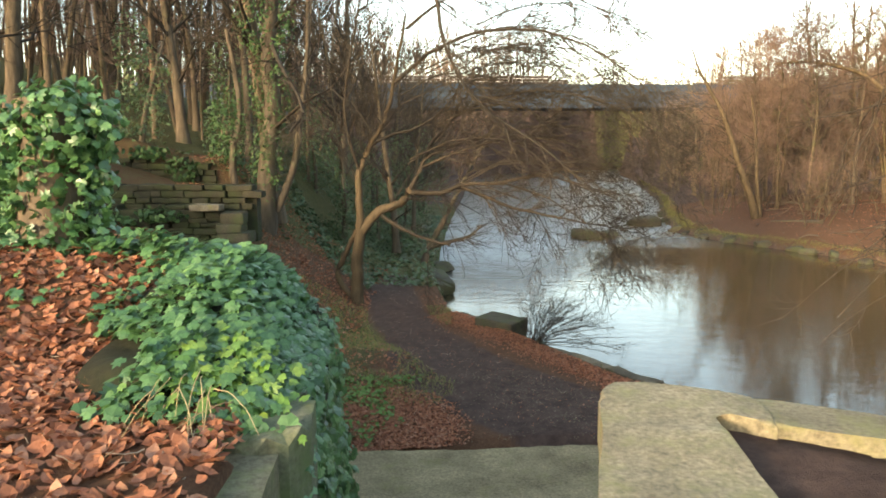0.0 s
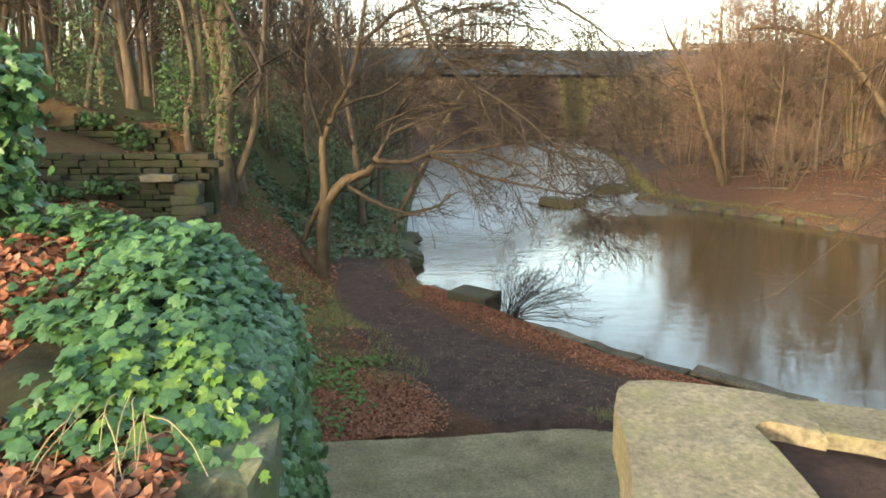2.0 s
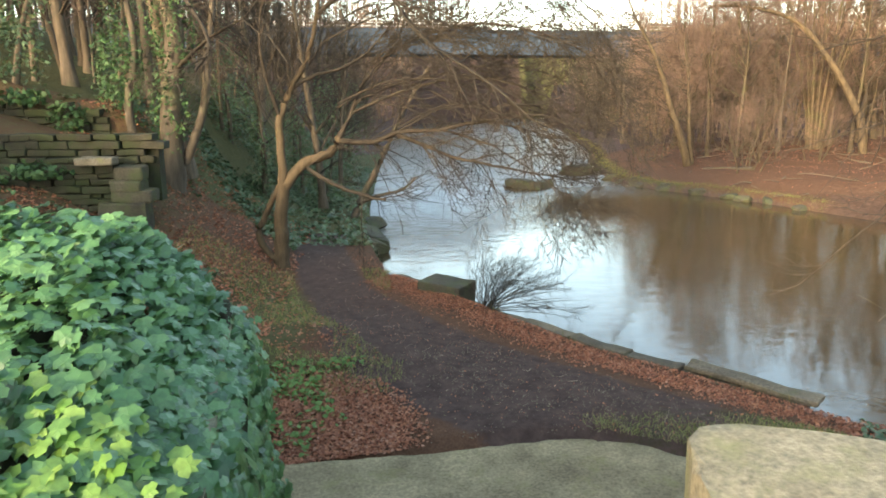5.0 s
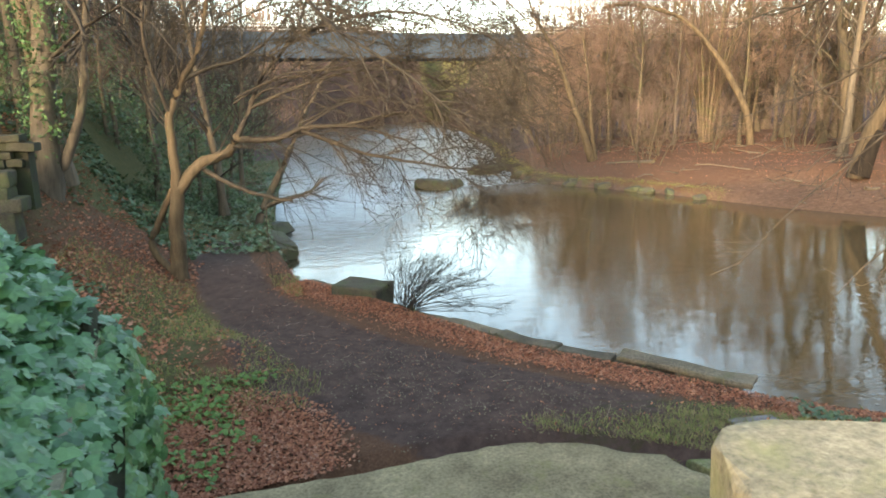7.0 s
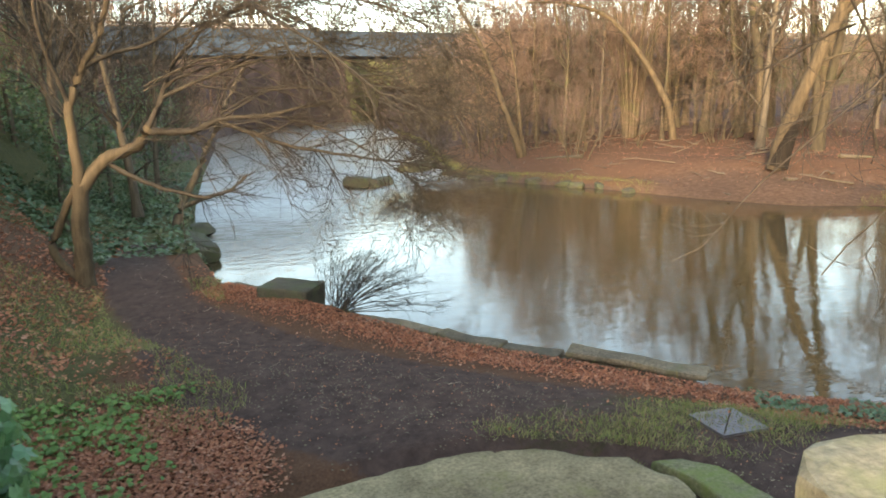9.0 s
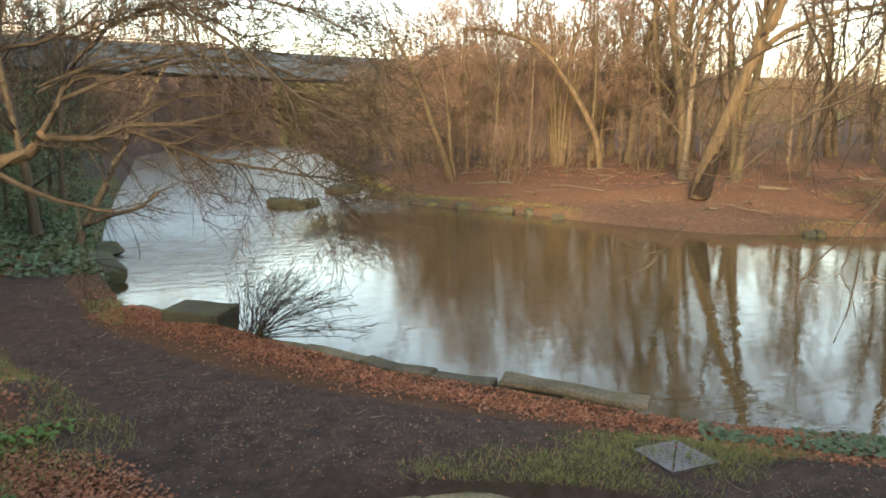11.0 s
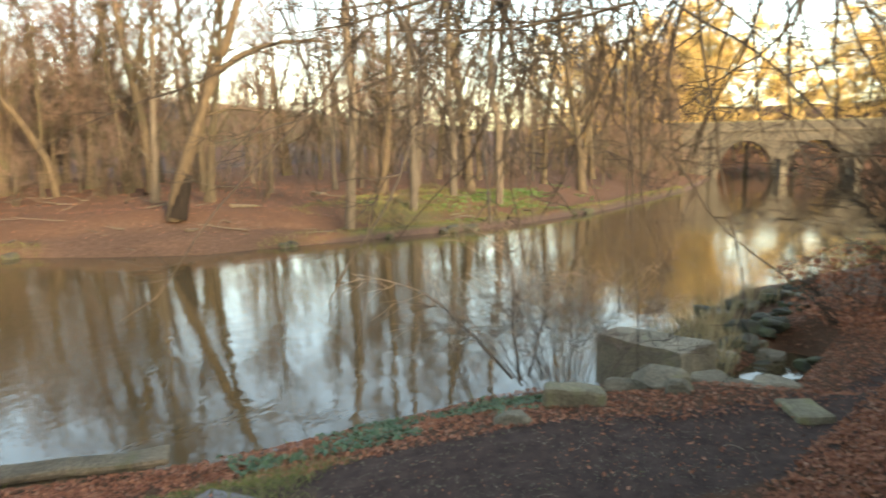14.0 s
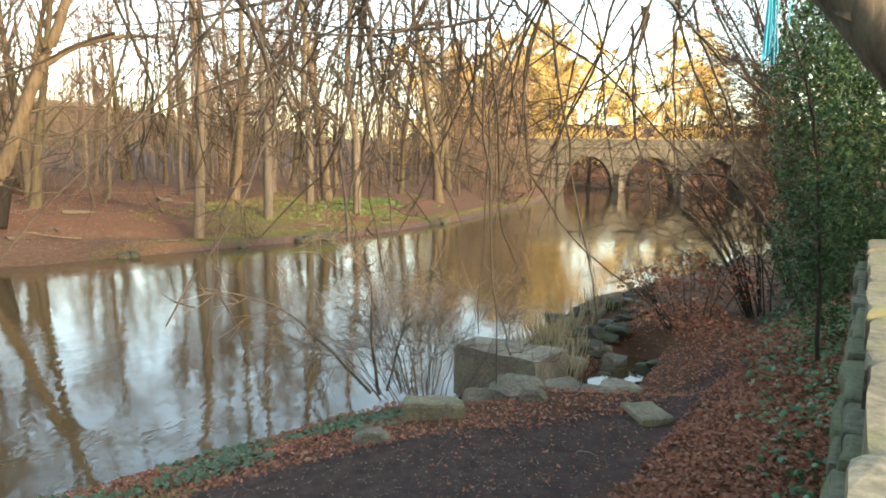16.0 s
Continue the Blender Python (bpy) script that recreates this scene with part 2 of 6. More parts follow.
def water_mat():
    m, nt, b = mat("river water", 0.035, 0.5)
    b.inputs["IOR"].default_value = 1.33
    n0 = noise_tex(nt, 0.25, 4, 0.6)
    c = ramp(nt, n0.outputs[0], [(0.3, (0.050, 0.034, 0.016)), (0.7, (0.075, 0.052, 0.026))]).outputs[0]
    froth_glare_in = c
    n1, n2 = noise_tex(nt, 2.4, 3, 0.5, stretch=(0.55, 1, 1)), noise_tex(nt, 9, 3, 0.5, stretch=(0.5, 1, 1))
    h = nt.nodes.new("ShaderNodeMath")
    h.operation = "MULTIPLY_ADD"
    nt.links.new(n2.outputs[0], h.inputs[0])
    h.inputs[1].default_value = 0.42
    nt.links.new(n1.outputs[0], h.inputs[2])
    calm = noise_tex(nt, 0.12, 3, 0.5)
    st = ramp(nt, calm.outputs[0], [(0.35, (0.25, 0.25, 0.25)), (0.7, (1, 1, 1))]).outputs[0]
    bn = node(nt, "ShaderNodeBump", Distance=0.035)
    sm = nt.nodes.new("ShaderNodeMath")
    sm.operation = "MULTIPLY"
    nt.links.new(st, sm.inputs[0])
    tc = nt.nodes.new("ShaderNodeTexCoord")
    xyz = nt.nodes.new("ShaderNodeSeparateXYZ")
    nt.links.new(tc.outputs["Object"], xyz.inputs[0])
    riffle = node(nt, "ShaderNodeMapRange")
    for nm, v in (("From Min", 21.0), ("From Max", 27.0), ("To Min", 0.34), ("To Max", 5.0)):
        riffle.inputs[nm].default_value = v
    side = node(nt, "ShaderNodeMapRange")
    for nm, v in (("From Min", 3.0), ("From Max", 9.0), ("To Min", 0.0), ("To Max", 13.0)):
        side.inputs[nm].default_value = v
    nt.links.new(xyz.outputs[0], side.inputs["Value"])
    along = nt.nodes.new("ShaderNodeMath")
    along.operation = "SUBTRACT"
    nt.links.new(xyz.outputs[1], along.inputs[0])
    nt.links.new(side.outputs[0], along.inputs[1])
    nt.links.new(along.outputs[0], riffle.inputs["Value"])
    # riffle paled in the base colour, for bright sky on broken white water
    froth_glare = noise_tex(nt, 1.1, 7, 0.7, stretch=(1.0, 0.55, 1))
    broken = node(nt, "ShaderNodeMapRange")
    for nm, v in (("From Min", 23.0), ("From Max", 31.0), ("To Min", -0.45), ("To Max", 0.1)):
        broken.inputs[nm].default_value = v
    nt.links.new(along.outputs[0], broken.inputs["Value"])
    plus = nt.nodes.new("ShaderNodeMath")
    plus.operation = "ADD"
    nt.links.new(froth_glare.outputs[0], plus.inputs[0])
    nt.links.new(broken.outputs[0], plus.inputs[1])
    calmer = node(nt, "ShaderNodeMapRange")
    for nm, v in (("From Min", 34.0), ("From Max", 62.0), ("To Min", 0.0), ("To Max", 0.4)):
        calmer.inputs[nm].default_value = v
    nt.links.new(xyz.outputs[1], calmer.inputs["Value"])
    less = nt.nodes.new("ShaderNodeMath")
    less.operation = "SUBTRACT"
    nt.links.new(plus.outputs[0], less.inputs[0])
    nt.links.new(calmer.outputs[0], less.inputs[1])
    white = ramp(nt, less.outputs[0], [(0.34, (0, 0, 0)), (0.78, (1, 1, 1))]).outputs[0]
    nt.links.new(mix(nt, white, froth_glare_in, (0.28, 0.31, 0.33)), b.inputs["Base Color"])
    nt.links.new(riffle.outputs[0], sm.inputs[1])
    fast = node(nt, "ShaderNodeMapRange")
    for nm, v in (("From Min", 21.0), ("From Max", 26.0), ("To Min", 0.02), ("To Max", 0.28)):
        fast.inputs[nm].default_value = v
    nt.links.new(along.outputs[0], fast.inputs["Value"])
    nt.links.new(fast.outputs[0], b.inputs["Roughness"])
    nt.links.new(sm.outputs[0], bn.inputs["Strength"])
    nt.links.new(h.outputs[0], bn.inputs["Height"])
    nt.links.new(bn.outputs[0], b.inputs["Normal"])
    return m


M_GROUND, M_WATER = ground_mat(), water_mat()


# ---- mesh helpers ----
def mesh_of(name, V, F, material, smooth=True):
    """A mesh from an array of points and one array (or a list of arrays) of equal-sided faces."""
    me = bpy.data.meshes.new(name)
    V = np.asarray(V, dtype=np.float32)
    Fs = [np.asarray(f, dtype=np.int32) for f in (F if isinstance(F, list) else [F]) if len(f)]
    me.vertices.add(len(V))
    me.vertices.foreach_set("co", V.ravel())
    idx = np.concatenate([f.ravel() for f in Fs])
    tot = np.concatenate([np.full(len(f), f.shape[1], np.int32) for f in Fs])
    me.loops.add(len(idx))
    me.loops.foreach_set("vertex_index", idx)
    me.polygons.add(len(tot))
    me.polygons.foreach_set("loop_start", np.concatenate([[0], np.cumsum(tot)[:-1]]).astype(np.int32))
    me.polygons.foreach_set("use_smooth", np.full(len(tot), smooth))
    me.update(calc_edges=True)
    me.validate()
    me.materials.append(material)
    return me


def child(name, data, parent, label=""):
    ob = new(name, data)
    ob.parent = parent
    if label:
        ob["label"] = label
    return ob


def part(name, bm, material, parent, label="", smooth=False):
    me = bpy.data.meshes.new(name)
    bmesh.ops.recalc_face_normals(bm, faces=bm.faces)
    bm.to_mesh(me)
    bm.free()
    if smooth:
        me.polygons.foreach_set("use_smooth", [True] * len(me.polygons))
    me.materials.append(material)
    return child(name, me, parent, label)


def thing(name, label, category, at=(0, 0, 0), group="", kind=""):
    ob = new(name)
    ob.location = at
    return tagged(ob, label, category, group, kind)


class Tubes:
    """Collects tapered tubes and makes one mesh of them."""

    def __init__(self, sides=5):
        self.sides, self.sets = sides, {}

    def add(self, pts, radii):
        self.sets.setdefault(len(pts), []).append((pts, radii))

    def mesh(self, name, material):
        VV, FF, base, s = [], [], 0, self.sides
        ang = np.arange(s) * 2 * np.pi / s
        for n, items in self.sets.items():
            P = np.array([i[0] for i in items], dtype=float)
            R = np.array([i[1] for i in items], dtype=float)
            T = np.gradient(P, axis=1)
            T /= np.linalg.norm(T, axis=2, keepdims=True) + 1e-9
            ref = np.where(np.abs(T[..., 2:3]) < 0.9, np.array([0, 0, 1.0]), np.array([1.0, 0, 0]))
            A = np.cross(T, ref)
            A /= np.linalg.norm(A, axis=2, keepdims=True) + 1e-9
            B = np.cross(T, A)
            ring = P[:, :, None] + R[:, :, None, None] * (np.cos(ang)[:, None] * A[:, :, None] + np.sin(ang)[:, None] * B[:, :, None])
            k = len(items)
            VV.append(ring.reshape(-1, 3))
            i0 = (np.arange(k)[:, None, None] * n + np.arange(n - 1)[None, :, None]) * s + np.arange(s)
            i1 = (np.arange(k)[:, None, None] * n + np.arange(n - 1)[None, :, None]) * s + (np.arange(s) + 1) % s
            FF.append(np.stack([i0, i1, i1 + s, i0 + s], axis=-1).reshape(-1, 4) + base)
            base += k * n * s
        return mesh_of(name, np.concatenate(VV), np.concatenate(FF), material)


def limb(r, start, way, length, r0, r1, n, wob=0.15, pull=(0, 0, 0.0)):
    """A wandering line of n points, with its radii."""
    d = np.array(way, float)
    d /= np.linalg.norm(d)
    p = np.array(start, float)
    pts = [p.copy()]
    for i in range(n - 1):
        d = d + r.normal(0, wob, 3) + np.array(pull)
        d /= np.linalg.norm(d)
        p = p + d * length / (n - 1)
        pts.append(p.copy())
    return np.array(pts), np.linspace(r0, r1, n)


def spread(r, d, ang):
    """A direction at about ang radians from d."""
    d = d / (np.linalg.norm(d) + 1e-9)
    q = r.normal(0, 1, 3)
    q -= d * (q @ d)
    q /= np.linalg.norm(q) + 1e-9
    return d * math.cos(ang) + q * math.sin(ang)


def branch_out(r, src, tubes, twigs, count, len_range, r_base, lo=0.25, ang=0.8, wob=0.14, pull=(0, 0, 0.03), twig_n=6, twig_len=0.6, twig_pull=(0, 0, 0.0), n=6, twig_r=0.008, tseg=4):
    """Side branches along src = (points, radii), each with its own twigs."""
    P, R = src
    out = []
    for _ in range(count):
        f = lo + (1 - lo) * r.random()
        x = f * (len(P) - 1)
        i = min(int(x), len(P) - 2)
        s = P[i] + (P[i + 1] - P[i]) * (x - i)
        d = spread(r, P[i + 1] - P[i], ang * r.uniform(0.6, 1.3))
        L = r.uniform(*len_range) * (1.15 - 0.6 * f)
        b = limb(r, s, d, L, min(r_base, R[i] * 0.7), r_base * 0.2, n, wob, pull)
        tubes.add(*b)
        out.append(b)
        for _ in range(twig_n):
            g = r.uniform(0.25, 1) * (n - 1)
            j = min(int(g), n - 2)
            q = b[0][j] + (b[0][j + 1] - b[0][j]) * (g - j)
            twigs.add(*limb(r, q, spread(r, b[0][j + 1] - b[0][j], r.uniform(0.4, 1.0)), twig_len * r.uniform(0.5, 1.3), twig_r, twig_r * 0.35, tseg, 0.18, twig_pull))
    return out


def scatter_mesh(name, template, places, turns, sizes, material):
    """Copies of template (points, triangles) at places, with turns (n x 3 x 3) and sizes, in one mesh."""
    TV, TF = np.array(template[0], float), np.array(template[1], int)
    V = np.einsum("nij,kj->nki", turns, TV) * np.asarray(sizes)[:, None, None] + np.asarray(places)[:, None, :]
    F = TF[None] + (np.arange(len(places)) * len(TV))[:, None, None]
    return mesh_of(name, V.reshape(-1, 3), F.reshape(-1, TF.shape[1]), material, False)


def turns_from(normals, spin):
    """Rotation matrices that take z to the normals, spun by angles."""
    N = normals / np.linalg.norm(normals, axis=1, keepdims=True)
    ref = np.where(np.abs(N[:, 2:3]) < 0.95, np.array([0, 0, 1.0]), np.array([1.0, 0, 0]))
    A = np.cross(ref, N)
    A /= np.linalg.norm(A, axis=1, keepdims=True)
    B = np.cross(N, A)
    c, s = np.cos(spin)[:, None], np.sin(spin)[:, None]
    X, Y = A * c + B * s, -A * s + B * c
    return np.stack([X, Y, N], axis=2)


def flat_leaf(points, cup):
    """A fan of triangles round a middle point, cupped."""
    P = [(0, 0.05, 0)] + [(x, y, cup * (x * x + (y - 0.1) ** 2)) for x, y in points]
    n = len(points)
    return P, [(0, 1 + i, 1 + (i + 1) % n) for i in range(n)]


IVY_LEAF = flat_leaf([(0, -0.42), (0.22, -0.5), (0.5, -0.18), (0.3, 0.02), (0.42, 0.32), (0.16, 0.28), (0, 0.66), (-0.16, 0.28), (-0.42, 0.32), (-0.3, 0.02), (-0.5, -0.18), (-0.22, -0.5)], -0.28)
DEAD_LEAF = flat_leaf([(0, -0.6), (0.3, -0.25), (0.34, 0.15), (0, 0.6), (-0.34, 0.15), (-0.3, -0.25)], 0.5)
HOLLY_LEAF = flat_leaf([(0, -0.5), (0.28, 0), (0, 0.55), (-0.28, 0)], -0.3)
BLADE = ([(-0.03, 0, 0), (0.03, 0, 0), (0.02, 0.08, 0.55), (0, 0.28, 1.0)], [(0, 1, 2), (0, 2, 3)])


def smooth01(a, b, x):
    t = np.clip((x - a) / (b - a), 0, 1)
    return t * t * (3 - 2 * t)


# ---- plan of river and ground ----
NEAR = np.array([(240, 330), (120, 260), (40, 205), (12, 160), (4, 110), (2.2, 76), (0.6, 50), (-0.2, 33), (-0.2, 24), (0.4, 18.3), (2.05, 15.4), (4.1, 12.4), (5.9, 10.25), (8.1, 8.6), (9.3, 7.5), (10.3, 6.6), (11.6, 6.5), (13.2, 5.7), (16.4, 5.0), (19.9, 2.6), (25.8, -1.0), (40, -9), (70, -20), (108, -26), (126, -45), (140, -120), (150, -400)], float)
FAR = np.array([(240, 300), (140, 235), (70, 185), (40, 150), (31, 110), (22, 70), (16.2, 50), (14.2, 41), (15.2, 37.5), (18.0, 32), (19.6, 26.5), (21.6, 22.8), (24.3, 21.3), (28.3, 18.9), (35, 14.9), (47.4, 11.1), (74, 6.9), (114, 4.5), (140, -16), (165, -60), (180, -400)], float)


def dist_line(x, y, line):
    best = np.full(np.shape(x), 1e9)
    for (ax, ay), (bx, by) in zip(line[:-1], line[1:]):
        dx, dy = bx - ax, by - ay
        t = np.clip(((x - ax) * dx + (y - ay) * dy) / (dx * dx + dy * dy), 0, 1)
        best = np.minimum(best, np.hypot(x - ax - t * dx, y - ay - t * dy))
    return best


def in_river(x, y):
    poly = np.concatenate([NEAR, FAR[::-1]])
    inside = np.zeros(np.shape(x), bool)
    for (ax, ay), (bx, by) in zip(poly, np.roll(poly, -1, axis=0)):
        if ay == by:
            continue
        cross = ((ay > y) != (by > y)) & (x < (bx - ax) * (y - ay) / (by - ay) + ax)
        inside ^= cross
    return inside


def ripple(x, y, k, seed=0.0):
    return np.sin(x * k + seed) * np.sin(y * k * 1.13 + 2 * seed + 1) + 0.5 * np.sin(x * k * 2.3 + y * k * 1.7 + seed)


STAIR_Y0, STAIR_RUN, STAIR_RISE, STAIR_N = 1.4, 0.42, 0.17, 15


def wall_w_x(y):
    """The face of the western stair wall."""
    return -0.77 - 0.13 * (np.clip(y, 2.4, 8) - 3.4)


def wall_b(x):
    return 5.115 - 0.41 * x


def crest(x, y):
    """The terrace rises to a low crest above the stairs' foot."""
    return 0.5 * smooth01(4.2, 6.3, y) * smooth01(-1.35, -2.0, x)


def land(x, y):
    """Height of the ground at x, y (arrays)."""
    x, y = np.asarray(x, float), np.asarray(y, float)
    dn, df, wet = dist_line(x, y, NEAR), dist_line(x, y, FAR), in_river(x, y)
    rough = 0.025 * ripple(x, y, 1.9) + 0.012 * ripple(x, y, 5.3, 1.0)
    # path terrace beside the river
    low = -2.82 + 0.30 * smooth01(0.3, 2.4, dn) + 0.12 * np.exp(-(((x - 6.2) / 2.0) ** 2 + ((y - 6.4) / 1.5) ** 2))
    path = low + (-2.72 - low) * smooth01(12.0, 15.5, y) + 0.1 * smooth01(8, 14, x) + rough * 0.7
    # wooded slope to the west
    u = np.maximum(-2.35 - x - 0.02 * np.maximum(y - 24, 0), 0)
    west = np.where(u < 4.5, 0.6 * u, 2.7 + 0.22 * (u - 4.5)) + 0.06 * ripple(x, y, 0.7)
    west = np.where(u > 40, 2.7 + 0.22 * 35.5 + 0.08 * (u - 40), west)
    z = path + west - 0.75 * np.exp(-(((x + 7.8) / 3.2) ** 2 + ((y - 15.2) / 2.4) ** 2))
    z = z + smooth01(-4.2, -6.5, x) * (0.6 * smooth01(17.2, 17.5, y) + 0.75 * smooth01(20.2, 20.5, y) + 1.6 * smooth01(23, 45, y))
    # bank by the corner wall
    d = (y - wall_b(x)) / 1.08
    south = np.where(d > 0, -1.72 - 0.45 * d, -1.72 + np.where(x > 8, 0.22, 0.5) * np.minimum(-d, 9) + 0.12 * np.maximum(-d - 16, 0) * (x < 30)) + rough
    z = np.where((x > 0.9) | (y < 9), np.maximum(z, np.where(x > wall_w_x(y) - 0.1, south, -9)), z)
    # upper terrace west of the stairs, and the bed behind the corner wall
    t = (1 - smooth01(6.3, 8.6, y + 0.1 * x + 0.1)) * (1 - smooth01(wall_w_x(y) - 0.28, wall_w_x(y) - 0.12, x))
    # the rise west of x -6.5 is unseen, added to shade the ruined wall
    top = 0.04 + 0.05 * ripple(x, y, 0.9) + 0.16 * smooth01(-2.0, -5.5, x) + np.minimum(np.maximum(-x - 6.5, 0) * 0.36, 4.6) + crest(x, y)
    z = z + (np.maximum(top, z) - z) * t
    bed = (x > 0.95) & (x < 6.3) & (d < -0.25)
    z = np.where(bed, -0.16 + rough + np.maximum(-d - 3, 0) * 0.1, z)
    # under the stairs and behind them
    st = (x >= wall_w_x(y) - 0.14) & (x <= 1.05) & (y < 8.6)
    z = np.where(st, np.where(y < STAIR_Y0 - 0.2, -0.12, np.maximum(-(y - STAIR_Y0) / STAIR_RUN * STAIR_RISE, -2.75) - 0.35), z)
    # unseen hill behind the start, added to keep low sun off the near ground
    z = np.where(y < -1.0, np.maximum(z, (-1.0 - y) * 0.24 * (1 - smooth01(-36, -60, y)) + 8.6 * smooth01(-36, -60, y) - 0.1 - 14 * smooth01(7, 24, x)), z)
    z = z + (-2.55 - z) * np.exp(-((np.hypot(x - 4.9, y - 8.6) / 0.55) ** 4))
    lip = 9.08 - np.where(x < 1.7, 0.03, 0.17) * (x - 1.7) ** 2
    z = np.where((y > 6.9) & (y < lip) & (x > -1.6) & (x < 4.15), np.minimum(z, -2.68), z)
    # near shore
    z = z - 0.5 * np.exp(-(dn / 0.15) ** 2)
    shore = smooth01(9.6, 10.6, x) * np.exp(-((y - 5.0) / 2.6) ** 2) * (1 - smooth01(15, 18, x))
    z = np.where(x > 9, z - shore * 0.62 * smooth01(1.5, 3.3, y), z)
    inlet = np.exp(-((dist_line(x, y, np.array([(11.5, 4.15), (12.6, 3.75), (14.0, 3.2)])) / 0.5) ** 2))
    z = np.where(x > 10.5, np.minimum(z, z + (WATER - 0.25 - z) * np.minimum(1.4 * inlet, 1)), z)
    # far bank
    beach = np.exp(-(((x - 22) / 7) ** 2 + ((y - 25) / 7) ** 2))
    k = 1.5 - 1.25 * np.minimum(1.3 * beach, 1)
    far = WATER - 0.05 + np.minimum(k * df, 0.42 + 0.75 * smooth01(0.8, 6, df) + 0.03 * df) + (0.05 * ripple(x, y, 0.8) + 0.10 * ripple(x, y, 0.47, 2.0) + 0.045 * ripple(x, y, 2.1, 0.7)) * np.minimum(df, 2) / 2 + np.maximum(df - 45, 0) * 0.05 * smooth01(30, 60, x)
    far = np.minimum(far, 14 + 0.5 * ripple(x, y, 0.03))
    ends = 25 * smooth01(122, 190, y) + 15 * smooth01(128, 190, x) * (1 - smooth01(25, 60, y))
    hill = np.where(ends > 0.1, WATER + 0.4 + ends, -99)
    far, z = np.maximum(far, hill), np.maximum(z, hill)
    z = np.where(df < dn, far, z)
    z = np.where(wet, np.maximum(WATER - 1.0, WATER - 0.05 - 0.7 * np.minimum(dn, df)), z)
    return z


def ground_z(x, y):
    return float(land(np.array([x]), np.array([y]))[0])


def axis(lo, hi, step, far_lo, far_hi, grow=1.13):
    mid = list(np.arange(lo, hi + 1e-6, step))
    s, v = step, hi
    up = []
    while v < far_hi:
        s *= grow
        v += s
        up.append(v)
    s, v = step, lo
    dn = []
    while v > far_lo:
        s *= grow
        v -= s
        dn.append(v)
    return np.array(dn[::-1] + mid + up)


gx, gy = axis(-9, 31, 0.2, -900, 900, 1.07), axis(-2, 24, 0.2, -900, 900, 1.07)
GX, GY = np.meshgrid(gx, gy)
GZ = land(GX, GY)
nx, ny = len(gx), len(gy)
q = (np.arange(ny - 1)[:, None] * nx + np.arange(nx - 1)[None, :]).ravel()
ground_me = mesh_of("ground", np.stack([GX.ravel(), GY.ravel(), GZ.ravel()], 1), np.stack([q, q + 1, q + 1 + nx, q + nx], 1), M_GROUND)

PATH_LINE = np.array([(-1.75, 23), (-1.6, 20.5), (-1.0, 16.5), (0.6, 12.3), (2.2, 9.8), (5.0, 7.6), (6.5, 5.8), (7.7, 4.4), (8.8, 3.35), (9.9, 2.65), (12.4, 1.35), (17, -0.8), (30, -7)])


def covers(x, y):
    """How far the ground is bare soil, grass or sand."""
    dp, df, dn = dist_line(x, y, PATH_LINE), dist_line(x, y, FAR), dist_line(x, y, NEAR)
    wide = 0.5 + 0.85 * np.exp(-((y - 11) / 3.2) ** 2) + 0.2 * np.exp(-((y - 6.5) / 2.0) ** 2)
    soil = 1 - smooth01(wide - 0.15, wide + 0.55, dp)
    d = (y - wall_b(x)) / 1.08
    soil = np.where((x > 0.9) & (x < 6.3) & (d < -0.2) & (y > -3), 0.8, soil)
    soil = np.where((np.abs(x) < 6) & (y < 2.6), np.maximum(soil, 0.55), soil)
    soil = soil * (1 - 0.5 * smooth01(9.8, 11.5, x))
    g = np.exp(-(((x - 3.9) / 1.5) ** 2 + ((y - 9.1) / 0.75) ** 2)) * 1.1
    g = np.maximum(g, 0.95 * np.exp(-(((x + 2.4) / 1.3) ** 2 + ((y - 14) / 4) ** 2)))
    soil = np.where(g > 0.4, soil * 0.55, soil)
    farside = df < dn
    beach = np.exp(-(((x - 22) / 5.5) ** 2 + ((y - 25) / 6) ** 2))
    west_g = 0.4 * smooth01(-3.2, -5, x) * smooth01(9, 13, y)
    g = np.maximum(g, west_g)
    fg = np.exp(-(df / 0.8) ** 2) * (0.55 + 0.2 * ripple(x, y, 0.9)) * (1 - 1.3 * beach) + 0.55 * np.exp(-(((x - 34) / 6) ** 2 + ((y - 20) / 4) ** 2)) + 0.5 * np.exp(-(((x - 14) / 5) ** 2 + ((y - 50) / 9) ** 2))
    g = np.where(farside, fg, g)
    soil = np.where(farside, 0.35 * np.exp(-(((x - 26) / 7) ** 2 + ((y - 30) / 5) ** 2)), soil)
    # soil band at the waterline also paints the shaded undercut of the bank
    soil = np.where(farside, np.maximum(soil, 0.9 * np.exp(-(df / 0.3) ** 2) * (1 - beach)), soil)
    sand = np.where(farside, beach * (1 - smooth01(2.5, 6, df)) * 1.1, 0)
    g = np.where(y > 119, 0.75, np.where((y > 21.5) & (x < 4) & ~farside, 0.8, g))
    soil = np.where((y > 58) & ~((y > 119) & (x > 45)), 0.75, soil)
    return soil, g, sand


soil_a, grass_a, sand_a = covers(GX, GY)
attr = ground_me.color_attributes.new("cover", "FLOAT_COLOR", "POINT")
attr.data.foreach_set("color", np.stack([soil_a, grass_a, sand_a, np.ones_like(GX)], -1).astype(np.float32).ravel())
ground = tagged(new("ground", ground_me), "dark soil path, leaf litter and wooded river banks", "ground", kind="structure")

wx, wy = np.linspace(-60, 640, 90), np.linspace(-130, 640, 90)
WX, WY = np.meshgrid(wx, wy)
q = (np.arange(89)[:, None] * 90 + np.arange(89)[None, :]).ravel()
